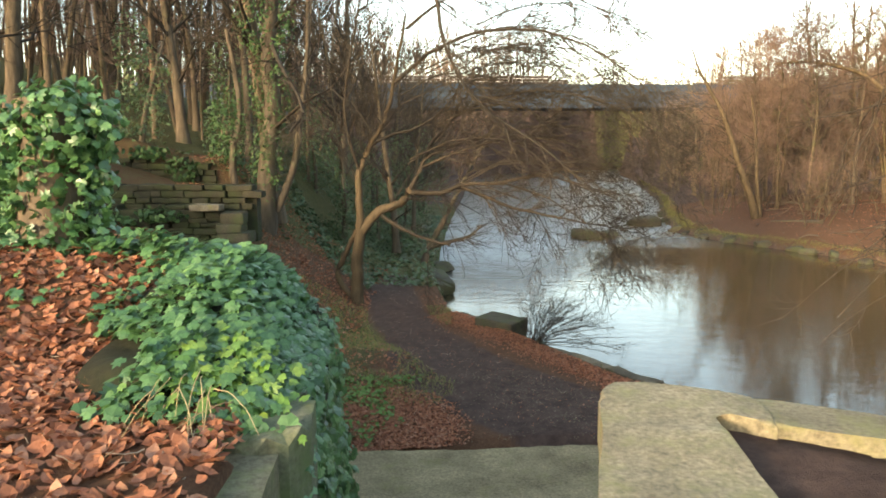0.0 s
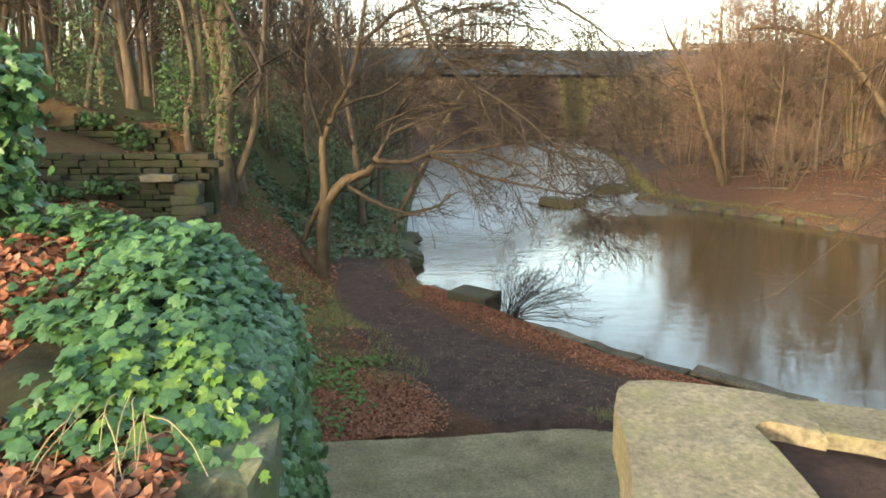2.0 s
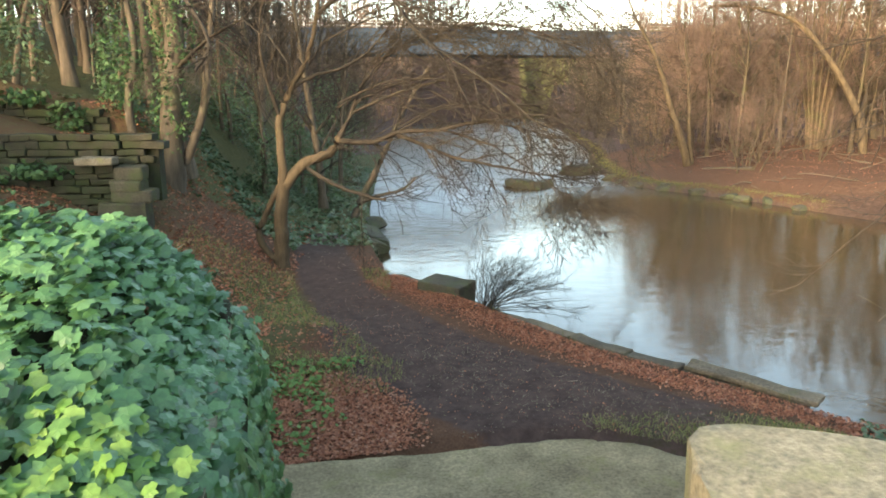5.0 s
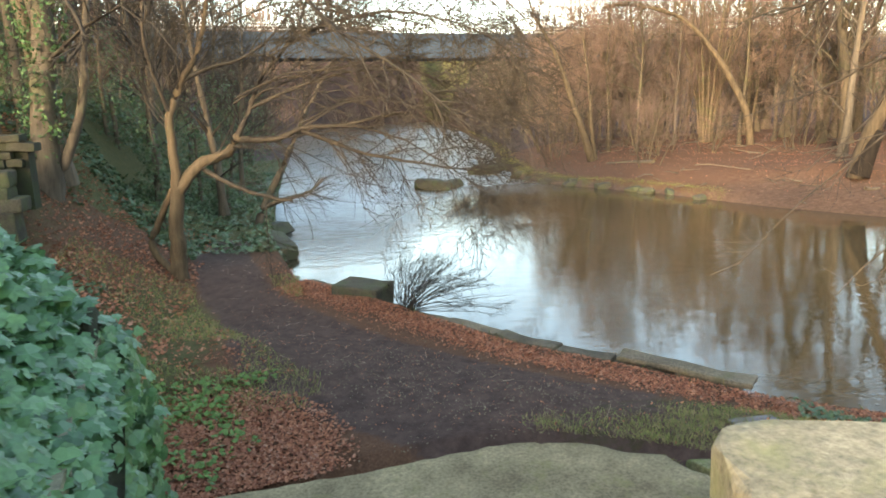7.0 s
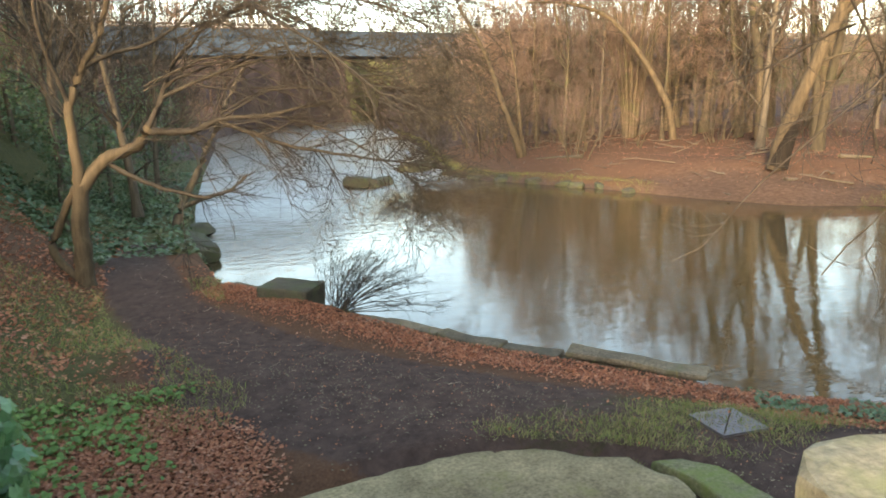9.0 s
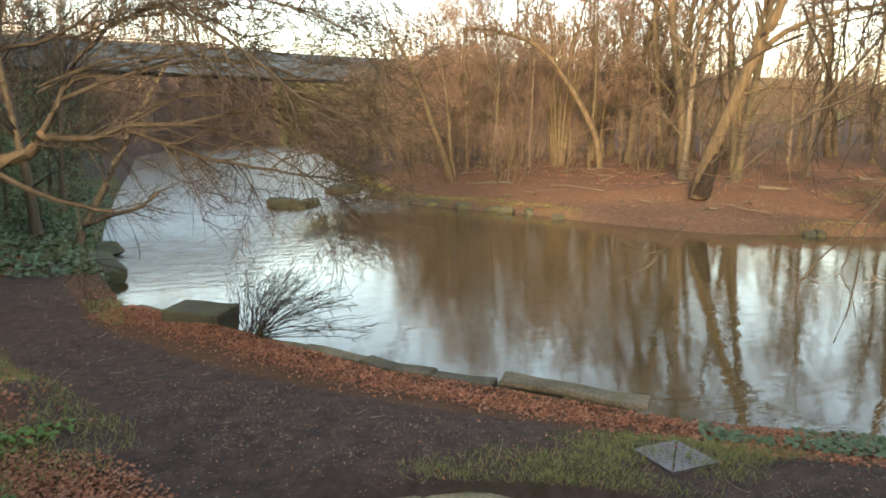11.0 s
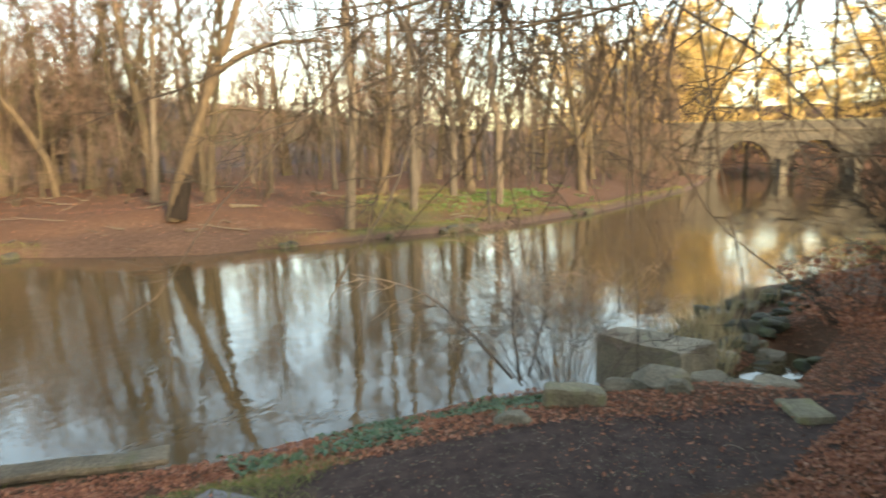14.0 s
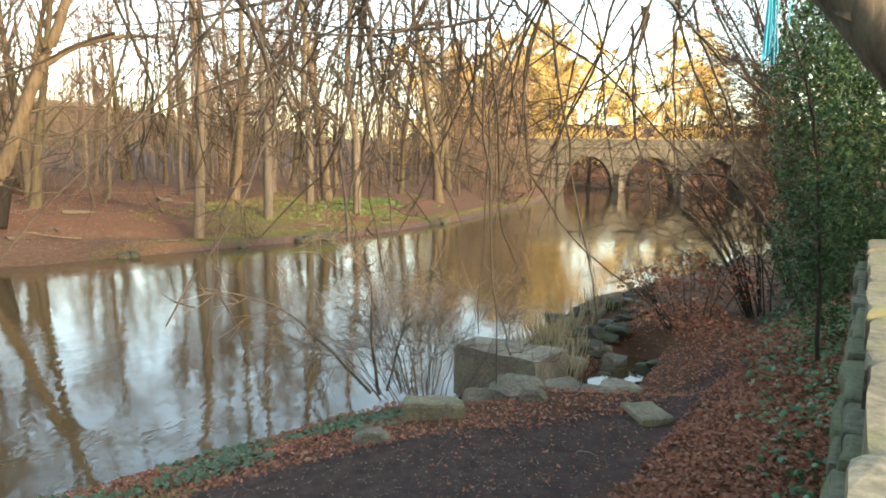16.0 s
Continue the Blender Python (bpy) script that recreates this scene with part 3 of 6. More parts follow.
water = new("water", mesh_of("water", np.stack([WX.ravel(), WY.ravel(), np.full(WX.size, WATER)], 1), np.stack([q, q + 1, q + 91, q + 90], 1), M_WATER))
tagged(water, "brown river water mirroring bare trees and sky", "water", kind="structure")


# ---- stonework ----
def rough_block(w, d, h, r, cuts=2, amp=0.02, bev=0.03):
    """A weathered block: base at z 0, middle of its plan at the origin."""
    bm = bmesh.new()
    bmesh.ops.create_cube(bm, size=1.0, matrix=Matrix.Translation((0, 0, h / 2)) @ Matrix.Diagonal((w, d, h, 1)))
    bmesh.ops.bevel(bm, geom=bm.edges[:], offset=bev, segments=2, affect="EDGES", profile=0.6)
    if cuts:
        bmesh.ops.subdivide_edges(bm, edges=[e for e in bm.edges if e.calc_length() > min(w, d, h) * 0.5], cuts=cuts, use_grid_fill=True)
    o = Vector((r.uniform(0, 50), r.uniform(0, 50), r.uniform(0, 50)))
    for v in bm.verts:
        n = noise.noise_vector(v.co * 1.6 + o) * amp + noise.noise_vector(v.co * 6 + o) * amp * 0.45
        v.co += n
    return bm


def prism(outline, z0, z1, amp=0.012, bev=0.03, seg=0.12, seed=0.0):
    """A slab over an outline in plan, with worn edges."""
    bm = bmesh.new()
    pts = []
    for (ax, ay), (bx, by) in zip(outline, outline[1:] + outline[:1]):
        n = max(1, int(math.hypot(bx - ax, by - ay) / seg))
        pts += [(ax + (bx - ax) * i / n, ay + (by - ay) * i / n) for i in range(n)]
    lo = [bm.verts.new((x, y, z0)) for x, y in pts]
    hi = [bm.verts.new((x, y, z1)) for x, y in pts]
    bm.faces.new(hi)
    bm.faces.new(lo[::-1])
    n = len(pts)
    for i in range(n):
        bm.faces.new((lo[i], lo[(i + 1) % n], hi[(i + 1) % n], hi[i]))
    rim = [e for e in bm.edges if all(v in hi for v in e.verts)]
    bmesh.ops.bevel(bm, geom=rim, offset=bev, segments=3, affect="EDGES", profile=0.5)
    bmesh.ops.triangulate(bm, faces=[f for f in bm.faces if len(f.verts) > 4])
    for v in bm.verts:
        k = noise.noise_vector(v.co * 2.2 + Vector((seed, 0, 0))) * amp + noise.noise_vector(v.co * 8 + Vector((0, seed, 0))) * amp * 0.5
        v.co += k
    return bm


# stairs between the walls
stairs = thing("staircase", "worn stone steps going down between two low walls", "stairs", kind="structure")
for i in range(STAIR_N):
    y0, z = STAIR_Y0 + i * STAIR_RUN, -STAIR_RISE * (i + 1)
    b = prism([(-1.35, y0), (0.98, y0), (0.98, y0 + STAIR_RUN + 0.03), (-1.35, y0 + STAIR_RUN + 0.03)], z - 0.3, z, 0.01, 0.02, 0.2, i)
    part("step", b, M_STEP, stairs)
landing = part("landing", prism([(-1.0, -1.6), (0.75, -1.6), (0.75, STAIR_Y0 + 0.03), (-1.0, STAIR_Y0 + 0.03)], -0.2, 0.0, 0.01, 0.02, 0.2, 31), M_STEP, stairs)

# stone apron at the foot
apron = thing("stone_apron", "worn stone paving at the foot of the steps, half buried in soil", "paving", kind="structure")
AZ = -2.53


def worn_slab(outline, z0, z1, amp, seed):
    """A broad slab whose top is worn in hollows; outline runs round its middle."""
    pts = []
    for (ax, ay), (bx, by) in zip(outline, outline[1:] + outline[:1]):
        n = max(1, int(math.hypot(bx - ax, by - ay) / 0.13))
        pts += [(ax + (bx - ax) * i / n, ay + (by - ay) * i / n) for i in range(n)]
    cx, cy = sum(p[0] for p in pts) / len(pts), sum(p[1] for p in pts) / len(pts)
    bm = bmesh.new()
    rings = []
    for k, dz in ((1.0, None), (1.0, -0.06), (0.985, -0.018), (0.95, 0.0), (0.85, 0.0), (0.72, 0.0), (0.58, 0.0), (0.44, 0.0), (0.3, 0.0), (0.15, 0.0)):
        ring = []
        for x, y in pts:
            e = noise.noise(Vector((x * 2.3, y * 2.3, seed))) * 0.07 + noise.noise(Vector((x * 7, y * 7, seed))) * 0.03
            f = k * (1 + (e if k > 0.9 else 0))
            X, Y = cx + (x - cx) * f, cy + (y - cy) * f
            h = amp * (noise.noise(Vector((X * 1.3, Y * 1.3, seed + 5))) + 0.5 * noise.noise(Vector((X * 5, Y * 5, seed))))
            ring.append(bm.verts.new((X, Y, z0 if dz is None else z1 + dz + h)))
        rings.append(ring)
    for r0, r1 in zip(rings[:-1], rings[1:]):
        for i in range(len(pts)):
            j = (i + 1) % len(pts)
            bm.faces.new((r0[i], r0[j], r1[j], r1[i]))
    bm.faces.new(rings[-1])
    return bm


part("paving_stone", worn_slab([(-1.6, 7.4), (1.0, 7.2), (3.0, 6.95), (3.6, 7.3), (3.75, 7.8), (3.5, 8.4), (3.0, 8.78), (2.1, 9.1), (1.2, 9.06), (0.4, 8.93), (-0.6, 8.9), (-1.55, 8.83)], AZ - 0.25, AZ, 0.02, 61.0), M_STEP, apron, "one broad worn slab, stained with algae", smooth=True)
part("paving_stone", worn_slab([(3.66, 8.28), (3.95, 8.2), (4.4, 7.7), (4.5, 7.25), (4.15, 7.05), (3.8, 7.3), (3.82, 7.85)], AZ - 0.25, AZ - 0.005, 0.03, 67.0), M_MOSSY, apron, "bright moss-covered stone", smooth=True)

# wall on the river side of the stairs, with its corner and the long arm
wall_a = thing("corner_wall", "low yellow sandstone wall with broad worn coping, mossy", "wall", kind="structure")
CZ = -0.06
part("coping", prism([(0.36, 1.3), (0.62, 2.5), (0.72, 2.95), (0.90, 3.7), (1.0, 4.22), (1.1, 4.46), (1.27, 4.58), (1.62, 4.43), (2.02, 4.27), (1.95, 3.78), (1.63, 3.99), (1.57, 3.4), (1.53, 2.9), (1.45, 1.3)], CZ - 0.3, CZ, 0.014, 0.045, 0.1, 3.0), M_COPING, wall_a, "broad weathered sandstone coping")
part("wall_body", prism([(0.45, 1.3), (1.06, 4.2), (1.3, 4.5), (2.02, 4.2), (1.95, 3.84), (1.58, 4.0), (1.4, 1.3)], -2.6, CZ - 0.29, 0.02, 0.01, 0.15, 9.0), M_COPING, wall_a)
xs = [1.93, 2.75, 3.4, 4.15, 4.85, 5.6, 6.3]
for k, (a, b) in enumerate(zip(xs[:-1], xs[1:])):
    z = CZ - 0.012 * ((k + 1) % 3)
    part("coping_stone", prism([(a, wall_b(a) - 0.045), (b - 0.02, wall_b(b) - 0.045), (b - 0.02, wall_b(b) - 0.5), (a, wall_b(a) - 0.5)], z - 0.16, z, 0.012, 0.035, 0.12, 20 + k), M_COPING, wall_a)
stone_r = random.Random(4)
z, row = -1.9, 0
while z < CZ - 0.2:
    h = stone_r.uniform(0.09, 0.15)
    h = min(h, CZ - 0.17 - z)
    x = 2.0 + (0.2 if row % 2 else 0)
    while x < 6.25:
        w = min(stone_r.uniform(0.17, 0.38), 6.3 - x)
        bm = rough_block(w - 0.008, 0.4, h - 0.008, stone_r, 1, 0.03, 0.02)
        bm.transform(Matrix.Translation((x + w / 2, wall_b(x + w / 2) - 0.205 + stone_r.uniform(-0.015, 0.015), z)) @ Matrix.Rotation(math.atan(-0.41), 4, "Z"))
        part("stone", bm, M_WALL, wall_a)
        x += w
    z += h
    row += 1

# wall under the ivy, west of the stairs
wall_w = thing("ivy_wall", "squat green-stained stone wall end under ivy", "wall", kind="structure")
bm = prism([(-0.77, 3.42), (-0.90, 4.4), (-1.16, 6.4), (-1.55, 6.4), (-1.22, 3.5), (-1.08, 3.34), (-0.86, 3.33)], -2.75, 0.02, 0.035, 0.09, 0.12, 14.0)
part("wall_body", bm, M_WALL, wall_w)
for k, (ya, yb, zt) in enumerate([(6.41, 6.8, -0.35), (6.81, 7.25, -0.8), (7.26, 7.7, -1.6)]):
    part("wall_body", prism([(wall_w_x(ya), ya), (wall_w_x(yb), yb), (wall_w_x(yb) - 0.42, yb), (wall_w_x(ya) - 0.42, ya)], -2.75, zt, 0.03, 0.07, 0.15, 40 + k), M_WALL, wall_w)
part("end_stone", prism([(-1.22, 3.32), (-1.0, 3.2), (-0.78, 3.24), (-0.70, 3.45), (-0.74, 3.86), (-1.2, 3.9)], -1.7, 0.09, 0.03, 0.12, 0.1, 17.0), M_WALL_END, wall_w, "rounded green-stained end stone")
part("flat_stone", prism([(-1.95, 2.55), (-1.1, 2.5), (-1.05, 3.1), (-1.35, 3.28), (-1.9, 3.1)], -0.12, 0.045, 0.02, 0.03, 0.12, 15.0), M_COPING, wall_w, "flat pale stone set in the ground")
part("wall_foot", prism([(-0.70, 1.35), (-0.82, 3.4), (-1.15, 3.4), (-1.0, 1.35)], -1.6, 0.02, 0.02, 0.03, 0.15, 16.0), M_WALL, wall_w)

# kerb along the water
kerb_r = random.Random(9)
kerb = thing("river_kerb", "low stone kerb edging the river, mossy and part broken", "kerb", kind="structure")
run = [(p, q) for p, q in zip(NEAR[9:12], NEAR[10:13])]
for (ax, ay), (bx, by) in run:
    L = math.hypot(bx - ax, by - ay)
    n = max(1, round(L / 1.05))
    for i in range(n):
        f = (i + 0.5) / n
        x, y = ax + (bx - ax) * f, ay + (by - ay) * f
        bm = rough_block(L / n - 0.03, 0.32, 0.75, kerb_r, 3, 0.03, 0.035)
        bm.transform(Matrix.Translation((x, y, -3.545 + kerb_r.uniform(-0.05, 0.0))) @ Matrix.Rotation(math.atan2(by - ay, bx - ax), 4, "Z"))
        part("kerb_stone", bm, M_KERB, kerb)


# ---- trees ----
def as_tree(root, trunk, branches, twigs, m_trunk, m_twig):
    for nm, tb, m in (("trunk", trunk, m_trunk), ("crown", branches, m_twig if m_twig == M_TWIG else m_trunk), ("fine_crown", twigs, m_twig)):
        if tb.sets:
            child(nm, tb.mesh(nm, m), root)
    return root


def flare(pts, radii, k=1.5):
    radii = radii.copy()
    radii[0] *= k
    return pts, radii


def pole_tree(seed, h, r0, lean, label, group, m_trunk, m_twig, limbs=20, low=0.3, subs=4, twig_n=4, up=0.05, fat=1.0):
    r = np.random.default_rng(seed)
    tr, br, tw = Tubes(8), Tubes(3), Tubes(3)
    t = flare(*limb(r, (0, 0, -0.25), (lean[0], lean[1], 1), h, r0, r0 * 0.12, 14, 0.035, (0, 0, 0.03)))
    tr.add(*t)
    ls = branch_out(r, t, br, tw, limbs, (h * 0.16, h * 0.3), r0 * 0.32, low, 0.85, 0.13, (0, 0, up), 2, 1.0, n=4, twig_r=0.016 * fat, tseg=2)
    for l in ls:
        branch_out(r, l, br, tw, subs, (0.9, 2.4), 0.024 * fat, 0.2, 0.7, 0.16, (0, 0, 0.03), twig_n, 1.0, n=3, twig_r=0.014 * fat, tseg=2)
    root = thing("tree", label, "tree", group=group)
    return as_tree(root, tr, br, tw, m_trunk, m_twig)


def thicket(seed, stems, h, label, group, m_trunk, m_twig, wide=0.5, fan=0.3):
    r = np.random.default_rng(seed)
    tr, br, tw = Tubes(5), Tubes(3), Tubes(3)
    for _ in range(stems):
        a = r.uniform(0, 6.28)
        s = (math.cos(a) * wide * r.random(), math.sin(a) * wide * r.random(), -0.15)
        t = limb(r, s, (math.cos(a) * fan * r.random(), math.sin(a) * fan * r.random(), 1), h * r.uniform(0.6, 1.1), r.uniform(0.02, 0.05), 0.008, 9, 0.07, (0, 0, 0.02))
        tr.add(*t)
        branch_out(r, t, br, tw, 9, (0.8, 2.0), 0.016, 0.12, 0.9, 0.14, (0, 0, 0.05), 5, 0.8, n=3, twig_r=0.011, tseg=2)
    root = thing("sapling_clump", label, "shrub", group=group)
    as_tree(root, tr, br, tw, m_trunk, m_twig)
    for c in root.children:
        c["kind"] = "stuff"
    return root


def stand(tree, x, y, turn, size=1.0, sink=0.0):
    return copy_thing(tree, pose(x, y, ground_z(x, y) - sink, 0, 0, turn) @ Matrix.Scale(size, 4))


def put(tree, x, y, turn=0.0):
    tree.matrix_basis = pose(x, y, ground_z(x, y), 0, 0, turn)
    return tree


FARB, LEFTW, GOLD = "bare trees of the far bank", "trees of the near wooded slope", "sunlit trees beyond the bridge"
tall = [pole_tree(100 + i, h, r0, (0.05 * (i - 2), 0.03), "tall bare winter tree with a slender brown trunk", FARB, M_BARK_PALE if i % 2 else M_BARK_WARM, M_TWIG_RED, 24, 0.10, 4, 4) for i, (h, r0) in enumerate([(17, 0.24), (15, 0.18), (19, 0.28), (13, 0.14), (16, 0.2)])]
clumps = [thicket(200 + i, 6, h, "clump of thin russet winter saplings", "saplings of the far bank", M_BARK_WARM, M_TWIG_RED, 1.0, 0.75) for i, h in enumerate([5.0, 6.5, 3.6])]
dark = [pole_tree(300 + i, h, r0, (0.06 * (i - 1), 0.05), "bare dark tree on the wooded slope", LEFTW, M_BARK, M_TWIG, 22, 0.15, 4, 4, 0.03) for i, (h, r0) in enumerate([(13, 0.2), (10, 0.13), (15, 0.24)])]
gold = [pole_tree(400 + i, h, 0.2, (0.0, 0.04), "bare tree glowing yellow in low sun", GOLD, M_BARK_WARM, M_TWIG_SUNLIT, 15, 0.08, 4, 7, 0.05, 4.5) for i, h in enumerate([11, 13])]

place_r = random.Random(21)
put(tall[0], 33.9, 39.2), put(tall[1], 44.3, 60), put(tall[2], 47.5, 57.7), put(tall[3], 36, 30), put(tall[4], 48.5, 39.9)
made = []


def clear_spot(x, y, gap):
    for px, py in made:
        if (px - x) ** 2 + (py - y) ** 2 < gap * gap:
            return False
    made.append((x, y))
    return True


def scatter_trees(kinds, n, box, gap, ok, size=(0.8, 1.2)):
    k = tries = 0
    while k < n and tries < n * 40:
        tries += 1
        x, y = place_r.uniform(box[0], box[2]), place_r.uniform(box[1], box[3])
        if ok(x, y) and clear_spot(x, y, gap):
            stand(place_r.choice(kinds), x, y, place_r.uniform(0, 360), place_r.uniform(*size))
            k += 1


def far_side(x, y, least, most):
    X, Y = np.array([x]), np.array([y])
    d = dist_line(X, Y, FAR)[0]
    return least < d < most and d < dist_line(X, Y, NEAR)[0] and not in_river(X, Y)[0]


made += [(25, 26.5), (28, 20), (29, 40), (19, 41), (39, 19)]
scatter_trees(tall, 75, (24, 12, 75, 75), 2.4, lambda x, y: far_side(x, y, 9, 32))
scatter_trees(tall, 26, (40, 8, 115, 60), 3.2, lambda x, y: far_side(x, y, 2.5, 26))
scatter_trees(tall, 18, (30, 20, 140, 140), 4.0, lambda x, y: far_side(x, y, 30, 70), (0.9, 1.3))
scatter_trees(tall[3:] + tall[:1], 12, (12, 48, 45, 105), 3.5, lambda x, y: far_side(x, y, 4, 22), (0.6, 0.85))
bushy = [pole_tree(500 + i, h, 0.13, (0.05 * (i - 1), 0.0), "twiggy russet tree of the riverside wood", FARB, M_BARK_WARM, M_TWIG_RED, 24, 0.28, 5, 6, 0.06, 0.9) for i, h in enumerate([8.5, 10.5, 12.5])]
put(bushy[0], 23.5, 50), put(bushy[1], 31, 52), put(bushy[2], 27, 56)
scatter_trees(bushy, 20, (15, 40, 36, 72), 2.2, lambda x, y: far_side(x, y, 4, 24), (0.85, 1.2))
scatter_trees(bushy + dark[:2], 16, (16, 60, 60, 112), 3.0, lambda x, y: far_side(x, y, 1.5, 18), (0.7, 1.1))
scatter_trees(bushy, 7, (60, 4, 108, 20), 2.5, lambda x, y: far_side(x, y, 2, 14), (0.8, 1.1))
put(clumps[0], 24, 46), put(clumps[1], 30, 45), put(clumps[2], 20.5, 44)
scatter_trees(clumps, 18, (17, 36, 48, 62), 2.2, lambda x, y: far_side(x, y, 3, 24))
scatter_trees(clumps, 16, (28, 14, 80, 36), 1.8, lambda x, y: far_side(x, y, 7, 26), (0.6, 1.0))
scatter_trees(clumps, 14, (60, 3, 118, 16), 2.0, lambda x, y: far_side(x, y, 0.8, 9), (0.8, 1.2))
# near wooded slope
put(dark[0], -9, 24), put(dark[1], -4.2, 29), put(dark[2], -13, 21)
near_ok = lambda x, y: x < -2.9 - 0.02 * max(y - 24, 0) and not (-10.5 < x < -3.6 and y < 19.6)
scatter_trees(dark, 30, (-22, 16, -4, 42), 2.0, near_ok)
# those out of view to the west are added to shade the ruined wall
scatter_trees(dark, 17, (-45, 2, -12, 50), 2.6, near_ok, (0.9, 1.3))
scatter_trees(dark, 14, (-7, 26, 1.5, 75), 2.4, lambda x, y: dist_line(np.array([x]), np.array([y]), NEAR)[0] > 0.6 and not in_river(np.array([x]), np.array([y]))[0], (0.6, 0.9))
# southern bank
scatter_trees(dark, 10, (18, -26, 60, -8), 3.5, lambda x, y: y < -2.5 - 0.62 * (x - 20) * 0.6 - 5, (0.8, 1.1))
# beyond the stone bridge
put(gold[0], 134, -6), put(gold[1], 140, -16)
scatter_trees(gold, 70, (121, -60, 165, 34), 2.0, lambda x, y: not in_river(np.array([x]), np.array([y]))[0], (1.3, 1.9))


def shaped_tree(name, label, lines, m_trunk, m_twig, seed, subs=5, sub_len=(0.8, 1.8), twig_n=6, twig_len=0.7, pull=(0, 0, 0.0), sub_r=0.02, category="tree", twig_r=0.008, low=0.3, wob=0.14, second=0):
    """A tree whose main limbs follow given lines: (points, first radius, last radius, branches on it)."""
    r = np.random.default_rng(seed)
    tr, br, tw = Tubes(9), Tubes(5), Tubes(3)
    for pts, r0, r1, count in lines:
        P = np.array(pts, float)
        k = np.linspace(0, len(P) - 1, max(8, 4 * len(P)))
        i = np.minimum(k.astype(int), len(P) - 2)
        f = (k - i)[:, None]
        Q0, Q3 = P[np.maximum(i - 1, 0)], P[np.minimum(i + 2, len(P) - 1)]
        A, B = P[i], P[i + 1]
        Q = 0.5 * (2 * A + (B - Q0) * f + (2 * Q0 - 5 * A + 4 * B - Q3) * f ** 2 + (3 * A - Q0 - 3 * B + Q3) * f ** 3)
        Q[1:-1] += r.normal(0, 0.04 * r1 + 0.009, Q[1:-1].shape)
        src = (Q, np.linspace(r0, r1, len(Q)))
        (tr if r0 > 0.085 else br).add(*src)
        if count:
            out = branch_out(r, src, br, tw, count, sub_len, sub_r, low, 0.8, wob, pull, twig_n, twig_len, pull, n=7, twig_r=twig_r)
            for o in out[:second]:
                branch_out(r, o, br, tw, 3, (0.4, 1.0), 0.01, 0.3, 0.6, wob, pull, twig_n, twig_len * 0.8, pull, n=5, twig_r=twig_r)
    root = thing(name, label, category)
    return as_tree(root, tr, br, tw, m_trunk, m_twig)


